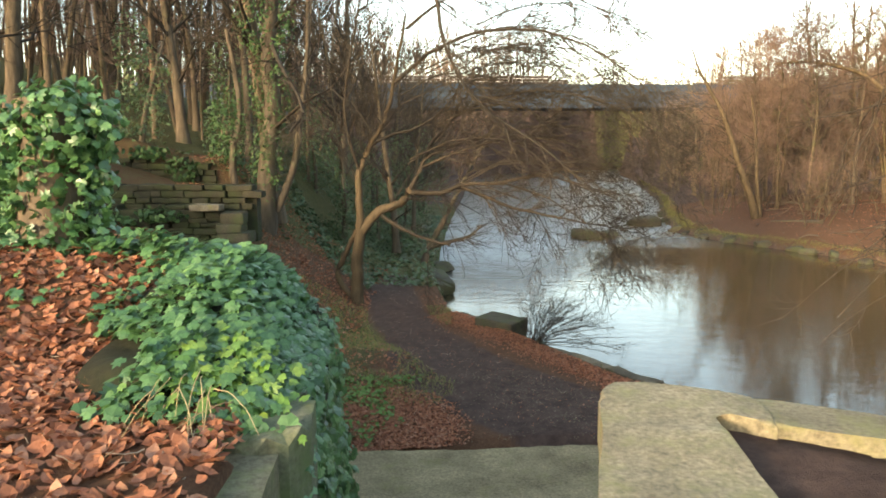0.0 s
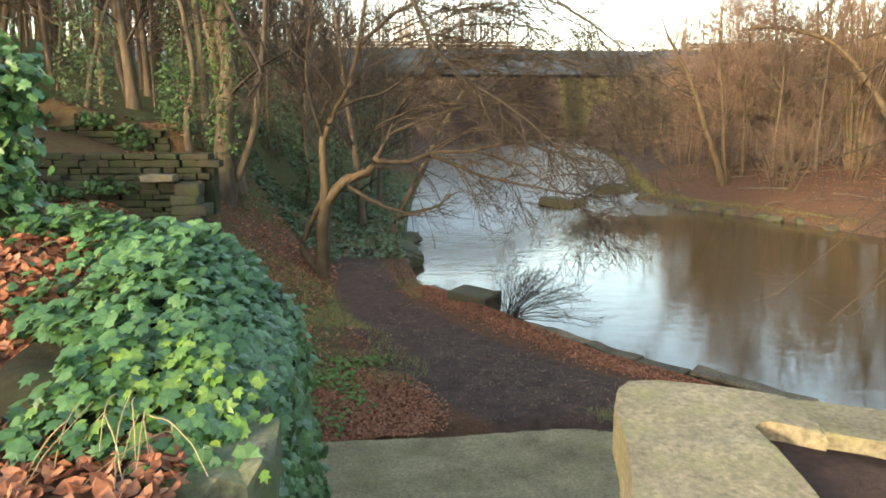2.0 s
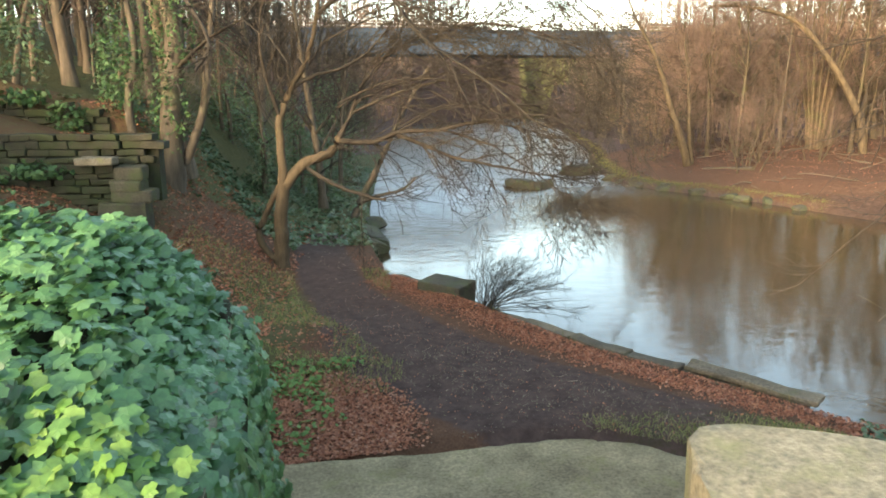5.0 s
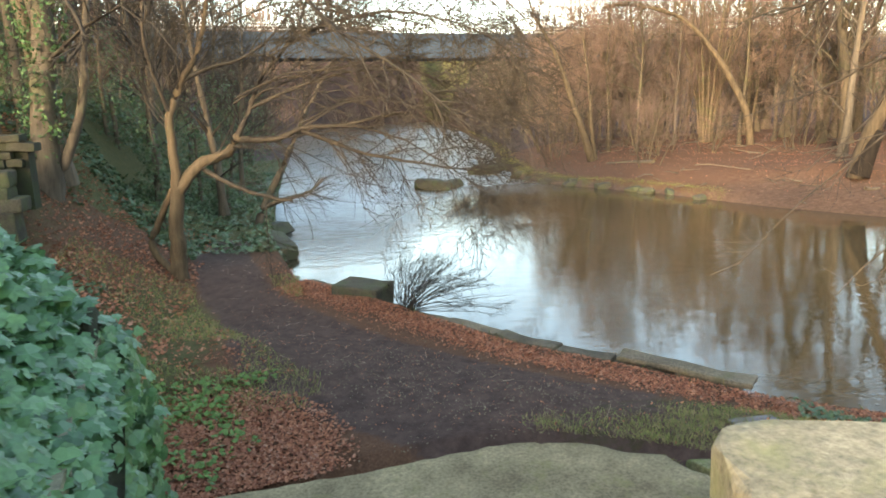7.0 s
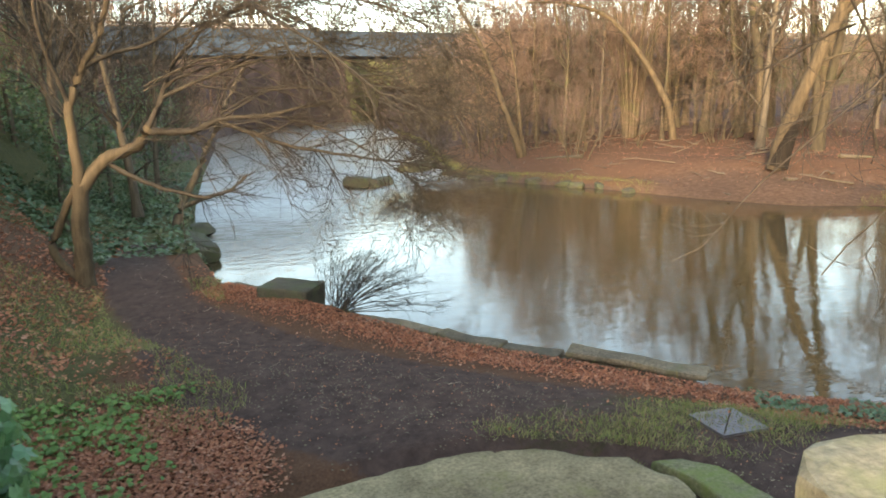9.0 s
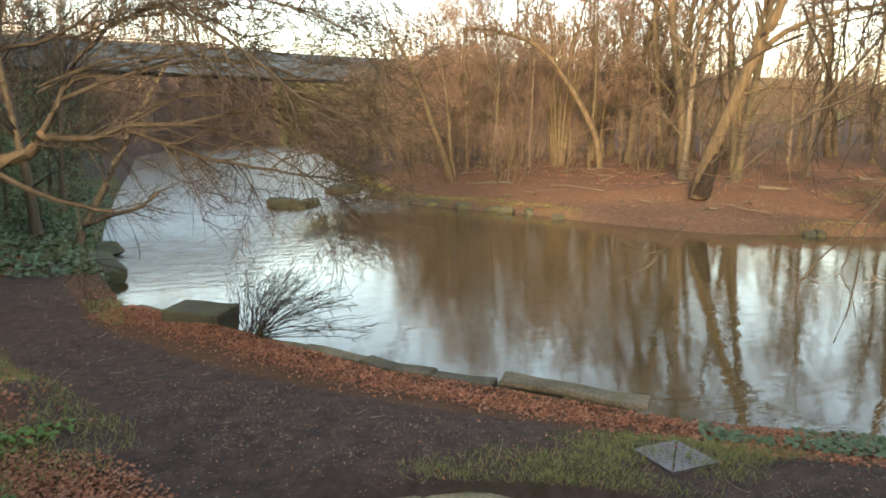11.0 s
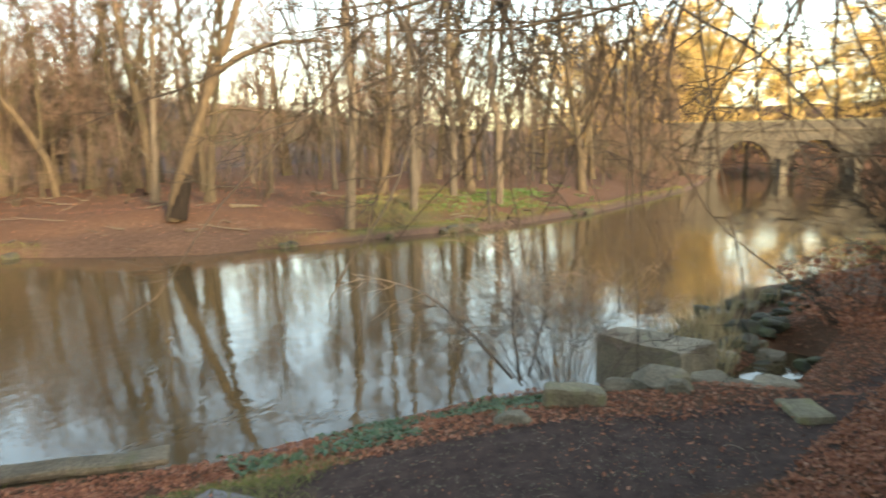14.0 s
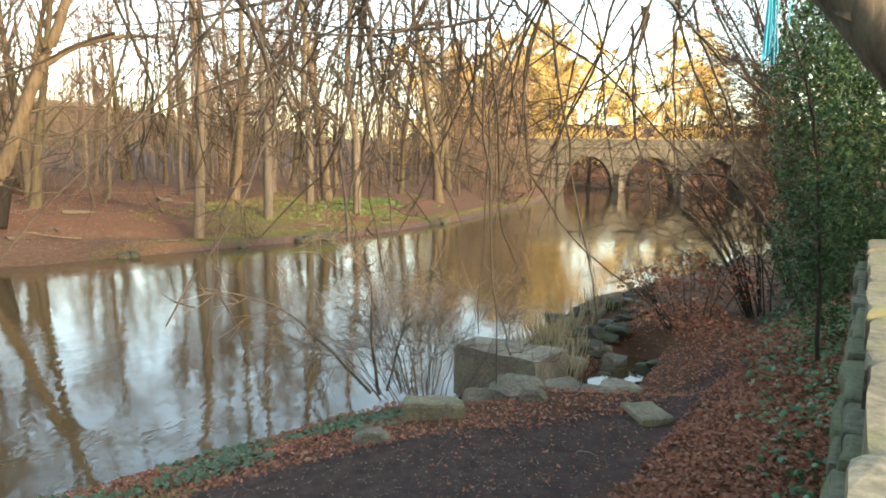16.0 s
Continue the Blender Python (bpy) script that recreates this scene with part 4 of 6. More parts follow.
# long thin boughs that arch over the water
sweep = []
sw = random.Random(88)
for k in range(17):
    x0, z0 = sw.uniform(-1.2, 0.9), sw.uniform(0.6, 5.0)
    reach, drop = sw.uniform(3.4, 6.2), sw.uniform(1.2, 3.2)
    y0, y1 = 18.9, sw.uniform(16.9, 19.6)
    sweep.append(([(x0, y0, z0), (x0 + reach * 0.3, y0 + (y1 - y0) * 0.3, z0 + 0.55), (x0 + reach * 0.65, y0 + (y1 - y0) * 0.65, z0 + 0.3), (x0 + reach * 0.9, y1, z0 - drop * 0.45), (x0 + reach, y1, z0 - drop)], 0.024, 0.005, 13))
shaped_tree("riverside_tree", "forked bare tree arching its limbs over the river", [
    ([(-2.45, 18.9, -2.85), (-2.42, 18.9, -2.3), (-2.4, 18.9, -1.5), (-2.3, 18.9, -0.6)], 0.21, 0.15, 0),
    ([(-2.3, 18.9, -0.65), (-2.32, 18.9, 0.3), (-2.3, 18.9, 1.0), (-2.0, 18.9, 1.7), (-1.6, 19, 2.4), (-1.3, 19, 3.6), (-1.0, 19, 5.2)], 0.12, 0.03, 16),
    ([(-2.0, 18.9, 1.7), (-1.4, 19, 2.0), (-0.7, 19, 2.2), (0.1, 19, 2.8), (0.9, 18.9, 3.8)], 0.06, 0.015, 12),
    ([(-2.3, 18.9, -0.7), (-1.8, 18.95, -0.1), (-1.2, 19, 0.1), (-0.9, 19, 0.5)], 0.14, 0.10, 3),
    ([(-0.95, 19, 0.45), (-0.6, 19, 1.1), (-0.3, 19, 1.8), (0.4, 19, 2.6), (0.9, 18.8, 3.6)], 0.07, 0.02, 14),
    ([(-0.95, 19, 0.42), (-0.1, 19, 0.4), (0.6, 18.9, 0.65), (1.6, 18.7, 0.7), (2.6, 18.4, 0.9), (3.6, 18.2, 0.7), (4.6, 17.9, 0.3)], 0.085, 0.012, 26),
    ([(0.5, 18.95, 0.6), (1.2, 18.8, 0.3), (2.0, 18.6, 0.0), (3.0, 18.4, -0.2), (4.2, 18.0, -0.4), (5.3, 17.6, -0.6)], 0.06, 0.01, 24),
    ([(-1.8, 18.95, -0.15), (-1.1, 18.8, -0.6), (-0.3, 18.7, -0.9), (0.2, 18.6, -1.0)], 0.06, 0.03, 3),
    ([(-2.5, 19.05, -2.7), (-3.0, 19.3, -2.0), (-2.75, 19.2, -1.3), (-2.35, 18.95, -0.6)], 0.10, 0.07, 0),
    ([(-0.6, 19, 1.1), (0.6, 18.7, 1.6), (2.0, 18.3, 1.9), (3.4, 17.8, 1.7), (4.6, 17.4, 1.0)], 0.05, 0.01, 22),
    ([(-1.3, 19, 3.4), (-0.2, 18.6, 4.2), (1.2, 18.0, 4.6), (2.8, 17.4, 4.4), (4.2, 16.8, 3.6), (5.2, 16.4, 2.6)], 0.06, 0.01, 34),
    ([(-1.0, 19, 4.8), (0.2, 18.8, 5.6), (1.8, 18.4, 5.9), (3.2, 17.9, 5.4), (4.8, 17.3, 4.6)], 0.05, 0.01, 30),
    ([(0.3, 19, 2.5), (1.5, 18.5, 3.0), (2.9, 18.0, 3.1), (4.4, 17.4, 2.6), (5.6, 17.0, 1.7)], 0.045, 0.01, 30),
    ([(1.6, 18.7, 0.7), (2.8, 18.2, 0.3), (4.0, 17.6, -0.5), (5.0, 17.2, -1.4)], 0.03, 0.008, 18),
    ([(-2.3, 18.9, 1.0), (-2.6, 18.4, 2.4), (-2.4, 18.0, 3.8), (-2.0, 17.6, 5.5)], 0.06, 0.015, 24),
    *sweep], M_BARK_DUSK, M_TWIG, 51, sub_len=(0.9, 2.4), twig_n=6, twig_len=1.0, pull=(0.04, -0.01, -0.008), second=6, twig_r=0.0075, sub_r=0.017, low=0.12)

shaped_tree("leaning_tree", "dark leaning tree at the water's edge", [
    ([(-0.9, 26.2, -3.2), (-0.6, 26.5, -2.3), (0.0, 26.6, -1.2), (0.6, 26.7, 0.0), (1.2, 26.7, 1.2), (2.0, 26.5, 2.6)], 0.16, 0.05, 14),
    ([(-0.55, 26.5, -2.2), (0.2, 26.3, -1.9), (0.9, 26.0, -1.7), (1.5, 25.8, -1.2)], 0.09, 0.03, 6)],
    M_BARK, M_TWIG, 52, twig_n=6)

ivy_tree = shaped_tree("ivy_clad_tree", "many-stemmed old tree, trunk wrapped in ivy", [
    ([(-5.3, 20.3, -1.2), (-5.25, 20.3, -0.2), (-5.2, 20.3, 1.0), (-5.0, 20.4, 2.7), (-5.1, 20.4, 4.3), (-4.9, 20.4, 6), (-4.8, 20.4, 9)], 0.34, 0.16, 14),
    ([(-5.3, 20.3, -0.9), (-6.0, 20.1, 0.1), (-6.15, 20.1, 1.4), (-5.9, 20.2, 2.8), (-6.2, 20.2, 5)], 0.14, 0.06, 8),
    ([(-5.2, 20.3, -0.7), (-4.5, 20.4, 0.9), (-4.2, 20.5, 2.7), (-4.0, 20.6, 4.3), (-3.9, 20.6, 6.5)], 0.13, 0.05, 10),
    ([(-5.0, 20.4, 4.8), (-4.6, 19.5, 4.1), (-4.2, 18.6, 3.6), (-3.6, 17.8, 2.6), (-3.8, 17.2, 2.0)], 0.08, 0.03, 6),
    ([(-4.9, 20.4, 6.0), (-2.7, 18.2, 6.4), (-0.5, 15.6, 5.4), (0.1, 14.9, 3.6), (0.8, 14.5, 2.5), (2.2, 14.2, 1.5), (3.2, 14.0, 0.6)], 0.07, 0.012, 34)],
    M_BARK, M_TWIG, 53, sub_len=(0.8, 2.2), twig_n=6, pull=(0.02, -0.01, -0.04), second=8, twig_r=0.009, low=0.15)

shaped_tree("leaning_tree", "pale tree leaning over the beach, its base blackened", [
    ([(24.15, 26.7, -2.3), (24.3, 26.6, -1.2), (24.5, 26.4, -0.2), (25.0, 25.9, 1.8), (25.5, 25.3, 4.0), (25.9, 24.8, 5.4), (26.5, 24.4, 7.6), (27.2, 23.8, 10.5)], 0.35, 0.15, 16),
    ([(25.5, 25.3, 4.0), (26.4, 24.3, 5.0), (27.6, 23.0, 5.6), (29.2, 21.6, 5.8)], 0.16, 0.04, 10),
    ([(25.1, 25.8, 2.2), (26.2, 25.0, 2.6), (27.5, 24.2, 2.5)], 0.07, 0.02, 5)], M_BARK_DUSK, M_TWIG_RED, 54, sub_len=(1.5, 3.5), twig_n=7, twig_len=1.1, sub_r=0.04, twig_r=0.011)
shaped_tree("leaning_tree", "crooked tree leaning out from the far bank", [
    ([(18.9, 40.7, -3.2), (18.4, 40.9, -1.1), (17.7, 41.2, 0.9), (16.8, 41.7, 3.8), (15.6, 42.2, 6.2), (14.9, 42.4, 8)], 0.28, 0.025, 30),
    ([(19.1, 40.7, -3.0), (18.9, 41.2, -0.5), (18.9, 41.6, 2.0), (18.6, 42, 5)], 0.16, 0.05, 12)], M_BARK_DUSK, M_TWIG_RED, 55, sub_len=(1.5, 3.2), twig_n=7, twig_len=1.0, sub_r=0.035, twig_r=0.011)
shaped_tree("bent_tree", "dark tree bent towards the river", [
    ([(29.2, 39.8, -2.5), (29.0, 40.0, -0.1), (28.2, 40.6, 2.1), (27.1, 41.4, 4.2), (25.6, 42.5, 6.2), (23.4, 43.9, 7.1), (21.5, 45, 7.2)], 0.26, 0.07, 22)],
    M_BARK_DUSK, M_TWIG_RED, 56, sub_len=(1.5, 3.5), twig_n=7, twig_len=1.0, sub_r=0.04, twig_r=0.011)
shaped_tree("pale_tree", "upright pale-barked tree on the far shore", [
    ([(28.25, 20.2, -2.9), (28.35, 20.1, 0.2), (28.45, 20.0, 2.7), (28.3, 20.2, 6.3), (28.4, 20.2, 11)], 0.25, 0.12, 18),
    ([(28.7, 20.5, -2.9), (28.9, 20.4, 0.5), (28.95, 20.4, 4), (29.1, 20.4, 8)], 0.13, 0.05, 10)], M_BARK_PALE, M_TWIG_RED, 57, sub_len=(1.2, 3), twig_n=7, twig_len=1.0, sub_r=0.03, twig_r=0.01)
# near-black sleeve round the foot of the trunk
hollow = bark_mat("near-black bark", (0.006, 0.005, 0.004), (0.03, 0.022, 0.016), (0.02, 0.015, 0.01), 0.7)
hb_ = Tubes(9)
hb_.add(np.array([(24.2, 26.55, -2.2), (24.32, 26.45, -1.6), (24.45, 26.3, -0.9), (24.62, 26.15, -0.3)]), np.array([0.44, 0.38, 0.3, 0.18]))
child("hollow", hb_.mesh("hollow", hollow), bpy.data.objects["leaning_tree.001"], "blackened hollow base")
for k, (bx, by, lx, seed) in enumerate([(38.7, 19.0, 0.0, 58), (39.6, 16.4, -1.2, 59), (34.2, 19.6, 0.3, 60)]):
    shaped_tree("pale_tree", "tall pale tree near the green bank", [
        ([(bx, by, -2.9), (bx + lx * 0.2, by, 1.7), (bx + lx * 0.7, by + 0.3, 5), (bx + lx, by, 11)], 0.26, 0.1, 20)], M_BARK_PALE, M_TWIG_RED, seed, sub_len=(1.5, 3.2), twig_n=7, twig_len=1.0, sub_r=0.035, twig_r=0.011)
# many-stemmed hazel-like clump
stems = []
cl_r = random.Random(5)
for k in range(12):
    a = k * 0.52
    x0, y0 = 29.4 + 0.35 * math.cos(a), 44.8 + 0.35 * math.sin(a)
    s = cl_r.uniform(0.3, 1.3)
    stems.append(([(x0, y0, -2.4), (x0 + 0.3 * s * math.cos(a), y0 + 0.3 * s * math.sin(a), 1.0), (x0 + s * math.cos(a), y0 + s * math.sin(a), 4.5), (x0 + 2 * s * math.cos(a), y0 + 2 * s * math.sin(a), 8.5)], cl_r.uniform(0.09, 0.16), 0.03, 8))
shaped_tree("coppiced_tree", "old coppiced tree with a sheaf of upright stems", stems, M_BARK_WARM, M_TWIG_RED, 61, sub_len=(1.2, 2.8), twig_n=6, twig_len=0.9, sub_r=0.025, twig_r=0.011)

# shrub on the kerb
sh_r = np.random.default_rng(8)
tr, br, tw = Tubes(5), Tubes(4), Tubes(3)
for k in range(64):
    a = sh_r.uniform(-0.45, 1.25)
    b = limb(sh_r, (2.12 + sh_r.uniform(-0.12, 0.16), 15.2 + sh_r.uniform(-0.1, 0.1), -2.85), (math.sin(a), sh_r.normal(-0.1, 0.25), math.cos(a)), 0.95 + 0.8 * max(a, 0) + sh_r.uniform(-0.25, 0.35), sh_r.uniform(0.006, 0.011), 0.003, 9, 0.06, (0.05, 0, -0.045))
    (tr if k < 14 else br).add(*b)
    branch_out(sh_r, b, br, tw, 4, (0.25, 0.6), 0.005, 0.3, 0.5, 0.1, (0.05, 0, -0.05), 3, 0.3, (0.05, 0, -0.05), n=5, twig_r=0.004)
as_tree(thing("waterside_shrub", "leafless arching shrub on the river kerb", "shrub"), tr, br, tw, M_TWIG, M_TWIG)

# overhanging tree beside the corner wall
over = shaped_tree("overhanging_tree", "mossy leaning tree with drooping bare branches", [
    ([(8.3, -0.6, -1.7), (7.7, 0.7, 0.2), (7.5, 1.5, 1.2), (7.6, 1.9, 1.62), (7.8, 2.35, 2.25), (8.0, 3.2, 3.3), (8.0, 4.4, 4.6), (8.4, 5.5, 7)], 0.40, 0.17, 0),
    ([(7.9, 3.0, 3.0), (7.6, 4.2, 3.5), (7.2, 5.5, 3.5), (6.6, 7.0, 3.0), (6.0, 8.4, 2.3), (5.4, 9.6, 2.0)], 0.06, 0.008, 14),
    ([(8.0, 4.2, 4.4), (6.6, 6.3, 4.9), (4.8, 8.2, 4.5), (3.2, 8.9, 4.0), (2.2, 9.2, 3.5)], 0.08, 0.012, 16),
    ([(7.7, 2.2, 1.8), (7.6, 1.5, 3.0), (7.9, 0.4, 5)], 0.2, 0.08, 4)],
    M_BARK, M_TWIG, 63, sub_len=(0.6, 1.3), twig_n=5, twig_len=0.5, sub_r=0.012, twig_r=0.005, pull=(0, 0, -0.14), low=0.4)
hr = np.random.default_rng(64)
hb, ht = Tubes(5), Tubes(3)
for k in range(88):
    f = hr.random()
    y0 = 8.6 - 5.0 * f
    s = (6.0 + 1.5 * f + hr.normal(0, 0.35), y0 + hr.normal(0, 0.15), 2.1 + 0.4 * math.sin(f * 3) + hr.uniform(-0.6, 0.4))
    L = hr.uniform(1.2, 3.4) * (1.2 if 0.25 < f < 0.75 else 0.75)
    b = limb(hr, s, (hr.normal(0, 0.3), hr.normal(0.1, 0.35), -1), L, 0.015, 0.005, 14, 0.16, (0, 0, -0.03))
    hb.add(*b)
    branch_out(hr, b, hb, ht, 5, (0.3, 0.9), 0.007, 0.15, 0.8, 0.2, (0, 0, 0.03), 4, 0.35, (0, 0, 0.05), 6, 0.0045)
for k in range(9):
    f = hr.random()
    b = limb(hr, (6.3 + hr.normal(0, 0.3), 7.0 + hr.normal(0, 1.0), 2.4 + hr.uniform(-0.9, 0.6)), (-0.2, 1, -0.25), hr.uniform(1.2, 2.4), 0.016, 0.004, 12, 0.1, (0, 0, 0.035))
    hb.add(*b)
    branch_out(hr, b, hb, ht, 5, (0.3, 0.8), 0.007, 0.2, 0.7, 0.18, (0, 0, 0.02), 4, 0.35, (0, 0, 0.04), 6, 0.0035)
child("hanging_crown", hb.mesh("hanging_crown", M_TWIG), over)
child("hanging_spray", ht.mesh("hanging_spray", M_TWIG), over)

# bush of bare twigs on the bank, and saplings
tg = []
tg_r = random.Random(12)
for k in range(24):
    dx, dy, up = tg_r.uniform(-1.4, 1.4), tg_r.uniform(-0.3, 2.4), tg_r.uniform(1.4, 3.4)
    tg.append(([(15.2 + dx * 0.3, 0.6 + dy * 0.15, -2.6), (15.2 + dx * 0.5, 0.7 + dy * 0.4, -2.5 + up * 0.5), (15.2 + dx, 0.8 + dy, -2.4 + up), (15.1 + dx * 1.2, 0.9 + dy * 1.6, -2.4 + up * 1.1)], 0.016, 0.005, 8))
tg.append(([(13.0, 0.5, -2.2), (13.1, 1.0, -0.9), (13.3, 1.6, 0.05), (13.4, 2.1, 0.35), (13.5, 3.2, 0.3)], 0.07, 0.01, 10))
shaped_tree("bare_bush", "tangled bare bush leaning over the water", tg, M_TWIG, M_TWIG, 65, sub_len=(0.6, 1.5), twig_n=6, twig_len=0.5, sub_r=0.009, twig_r=0.005, category="shrub")
up_b = []
for k in range(20):
    y0, x0 = tg_r.uniform(-1.8, 2.6), tg_r.uniform(13, 17)
    up_b.append(([(x0 + 1, -2.2 + 0.2 * y0, -1.9), (x0 + 0.4, -0.8 + y0 * 0.6, 1.5 + tg_r.uniform(-1, 1)), (x0, 0.2 + y0, 4.5 + tg_r.uniform(-1.5, 1.0)), (x0 - 0.5, 1.0 + y0 * 1.2, 6.0 + tg_r.uniform(-1.5, 1))], 0.035, 0.008, 16))
shaped_tree("bare_bush", "tall thicket of dark bare branches over the bank", up_b, M_TWIG, M_TWIG, 66, sub_len=(1.0, 2.4), twig_n=8, twig_len=0.8, sub_r=0.012, twig_r=0.008, category="shrub", low=0.12, second=6)
side_b = []
for k in range(30):
    x0, dx, up = tg_r.uniform(13.6, 16.6), tg_r.uniform(-0.8, 0.8), tg_r.uniform(2.2, 5.4)
    y0 = tg_r.uniform(-0.6, 1.0)
    side_b.append(([(x0, y0 - 0.8, -2.5), (x0 + dx * 0.3, y0 - 0.4, -2.5 + up * 0.4), (x0 + dx * 0.7, y0 + 0.2, -2.5 + up * 0.8), (x0 + dx, y0 + 1.1, -2.5 + up)], 0.024, 0.006, 10))
shaped_tree("bare_bush", "dense dark bush of upright twigs on the bank", side_b, M_TWIG, M_TWIG, 72, sub_len=(0.7, 1.6), twig_n=7, twig_len=0.6, sub_r=0.010, twig_r=0.006, category="shrub", low=0.1, second=3)
shaped_tree("sapling", "slim pale sapling in front of the evergreen", [([(9.25, 1.68, -1.95), (9.2, 1.75, -0.9), (9.2, 1.85, 0.2), (9.3, 2.0, 1.3), (9.4, 2.3, 2.2)], 0.028, 0.012, 6)], M_BARK_PALE, M_TWIG, 67, sub_len=(0.5, 1.2), twig_n=3, twig_len=0.4, sub_r=0.01, twig_r=0.005)
M_BRAMBLE = bark_mat("pale dead bramble", (0.09, 0.07, 0.056), (0.21, 0.165, 0.13), (0.12, 0.095, 0.07), 0.7)
br2 = []
for k in range(30):
    dx, dy = tg_r.uniform(-0.6, 0.8), tg_r.uniform(-1.3, 1.3)
    br2.append(([(10.2 + dx * 0.4, 6.7 + dy * 0.5, -3.0), (10.2 + dx, 6.8 + dy, -2.3 + tg_r.uniform(-0.2, 0.3)), (10.2 + dx * 1.4, 6.9 + dy * 1.6, -2.0 + tg_r.uniform(-0.5, 1.1))], 0.009, 0.003, 6))
br2 += [([(10.2, 7.3, -2.95), (10.1, 7.4, -2.1), (10.3, 7.5, -1.2), (10.2, 8.2, -0.6)], 0.03, 0.006, 9), ([(10.1, 7.4, -2.9), (10.2, 8.2, -2.2), (10.3, 9.0, -1.7), (10.1, 10.0, -1.45)], 0.028, 0.005, 9), ([(10.25, 7.2, -2.9), (10.4, 7.0, -2.0), (10.5, 6.8, -1.3)], 0.02, 0.005, 7)]
shaped_tree("bramble_shrub", "pale leafless shrub and dead brambles on the shore", br2, M_BRAMBLE, M_BRAMBLE, 68, sub_len=(0.35, 1.0), twig_n=5, twig_len=0.4, sub_r=0.008, twig_r=0.0055, category="shrub")


# ---- evergreen ----
def leaf_cloud(name, template, centres, radii, counts, sizes, material, seed, parent=None, label="", out=0.6):
    """Leaves on the skin of several lumps; the lumps are uneven."""
    r = np.random.default_rng(seed)
    P, N = [], []
    for c, rad, n in zip(centres, radii, counts):
        d = r.normal(0, 1, (n, 3))
        d /= np.linalg.norm(d, axis=1, keepdims=True)
        lump = 1 + 0.25 * np.sin(5 * d[:, :1] + c[0]) * np.sin(4 * d[:, 1:2] + c[1]) + r.normal(0, 0.13, (n, 1))
        lump *= r.uniform(0.3, 1, (n, 1)) ** 0.3
        P.append(np.array(c) + d * np.array(rad) * lump)
        N.append(d * out + r.normal(0, 0.45, (n, 3)) + np.array([0, 0, 0.25]))
    P, N = np.concatenate(P), np.concatenate(N)
    me = scatter_mesh(name, template, P, turns_from(N, r.uniform(0, 6.28, len(P))), r.uniform(*sizes, len(P)), material)
    return child(name, me, parent, label) if parent else new(name, me)


leaf_cloud("ivy_leaves", HOLLY_LEAF, [(-5.2, 20.3, 1.2), (-5.0, 20.4, 3.2), (-5.1, 20.4, 5.4), (-6.3, 20.3, 2.2), (-4.9, 20.4, 8)], [(0.5, 0.5, 1.3), (0.6, 0.6, 1.3), (0.8, 0.8, 1.5), (0.6, 0.6, 1.2), (1.0, 1.0, 1.6)], [700, 900, 1300, 900, 1500], (0.08, 0.14), M_HOLLY, 71, ivy_tree, "dark ivy on the trunk")
ev = [(-3.9, 26.5, -0.6, 0.7, 1.7, 800), (-3.0, 31, 0.2, 1.1, 2.6, 1300), (-5.4, 29, 1.2, 1.1, 2.8, 1300), (-2.2, 37, 0.5, 1.5, 3.4, 2000), (-7.5, 24.5, 2.4, 1.0, 2.6, 1300), (-1.6, 46, 1.0, 2.0, 3.8, 1800), (-9.2, 21, 2.6, 0.9, 2.4, 1200), (-3.2, 22.6, 0, 0.6, 0.4, 350), (-1.8, 29.5, 0, 0.9, 0.7, 600)]
for k, (x, y, z, w, h, n) in enumerate(ev):
    g = ground_z(x, y)
    e = thing("evergreen_bush", "dark ivy-covered bush on the slope", "bush", (x, y, g), "evergreens of the near slope")
    tt = Tubes(6)
    tt.add(*limb(np.random.default_rng(k), (0, 0, -0.2), (0.05, 0, 1), h * 1.6, 0.1, 0.03, 8, 0.06))
    child("stem", tt.mesh("stem", M_BARK), e)
    leaf_cloud("foliage", HOLLY_LEAF, [(0, 0, h * 0.35), (0.2, 0.1, h * 0.8), (-0.2, 0.2, h * 1.2)], [(w, w, h * 0.4), (w * 0.85, w * 0.85, h * 0.4), (w * 0.6, w * 0.6, h * 0.4)], [n // 2, n // 3, n // 4], (0.09, 0.17), M_DULL_IVY, 80 + k, e)
hol = thing("evergreen_bush", "dense dark holly and ivy against the wall end", "bush", (9.6, 0.6, ground_z(9.6, 0.6)))
tt = Tubes(6)
tt.add(*limb(np.random.default_rng(3), (0, 0, -0.2), (0, 0, 1), 5, 0.12, 0.04, 8, 0.06))
child("stem", tt.mesh("stem", M_BARK), hol)
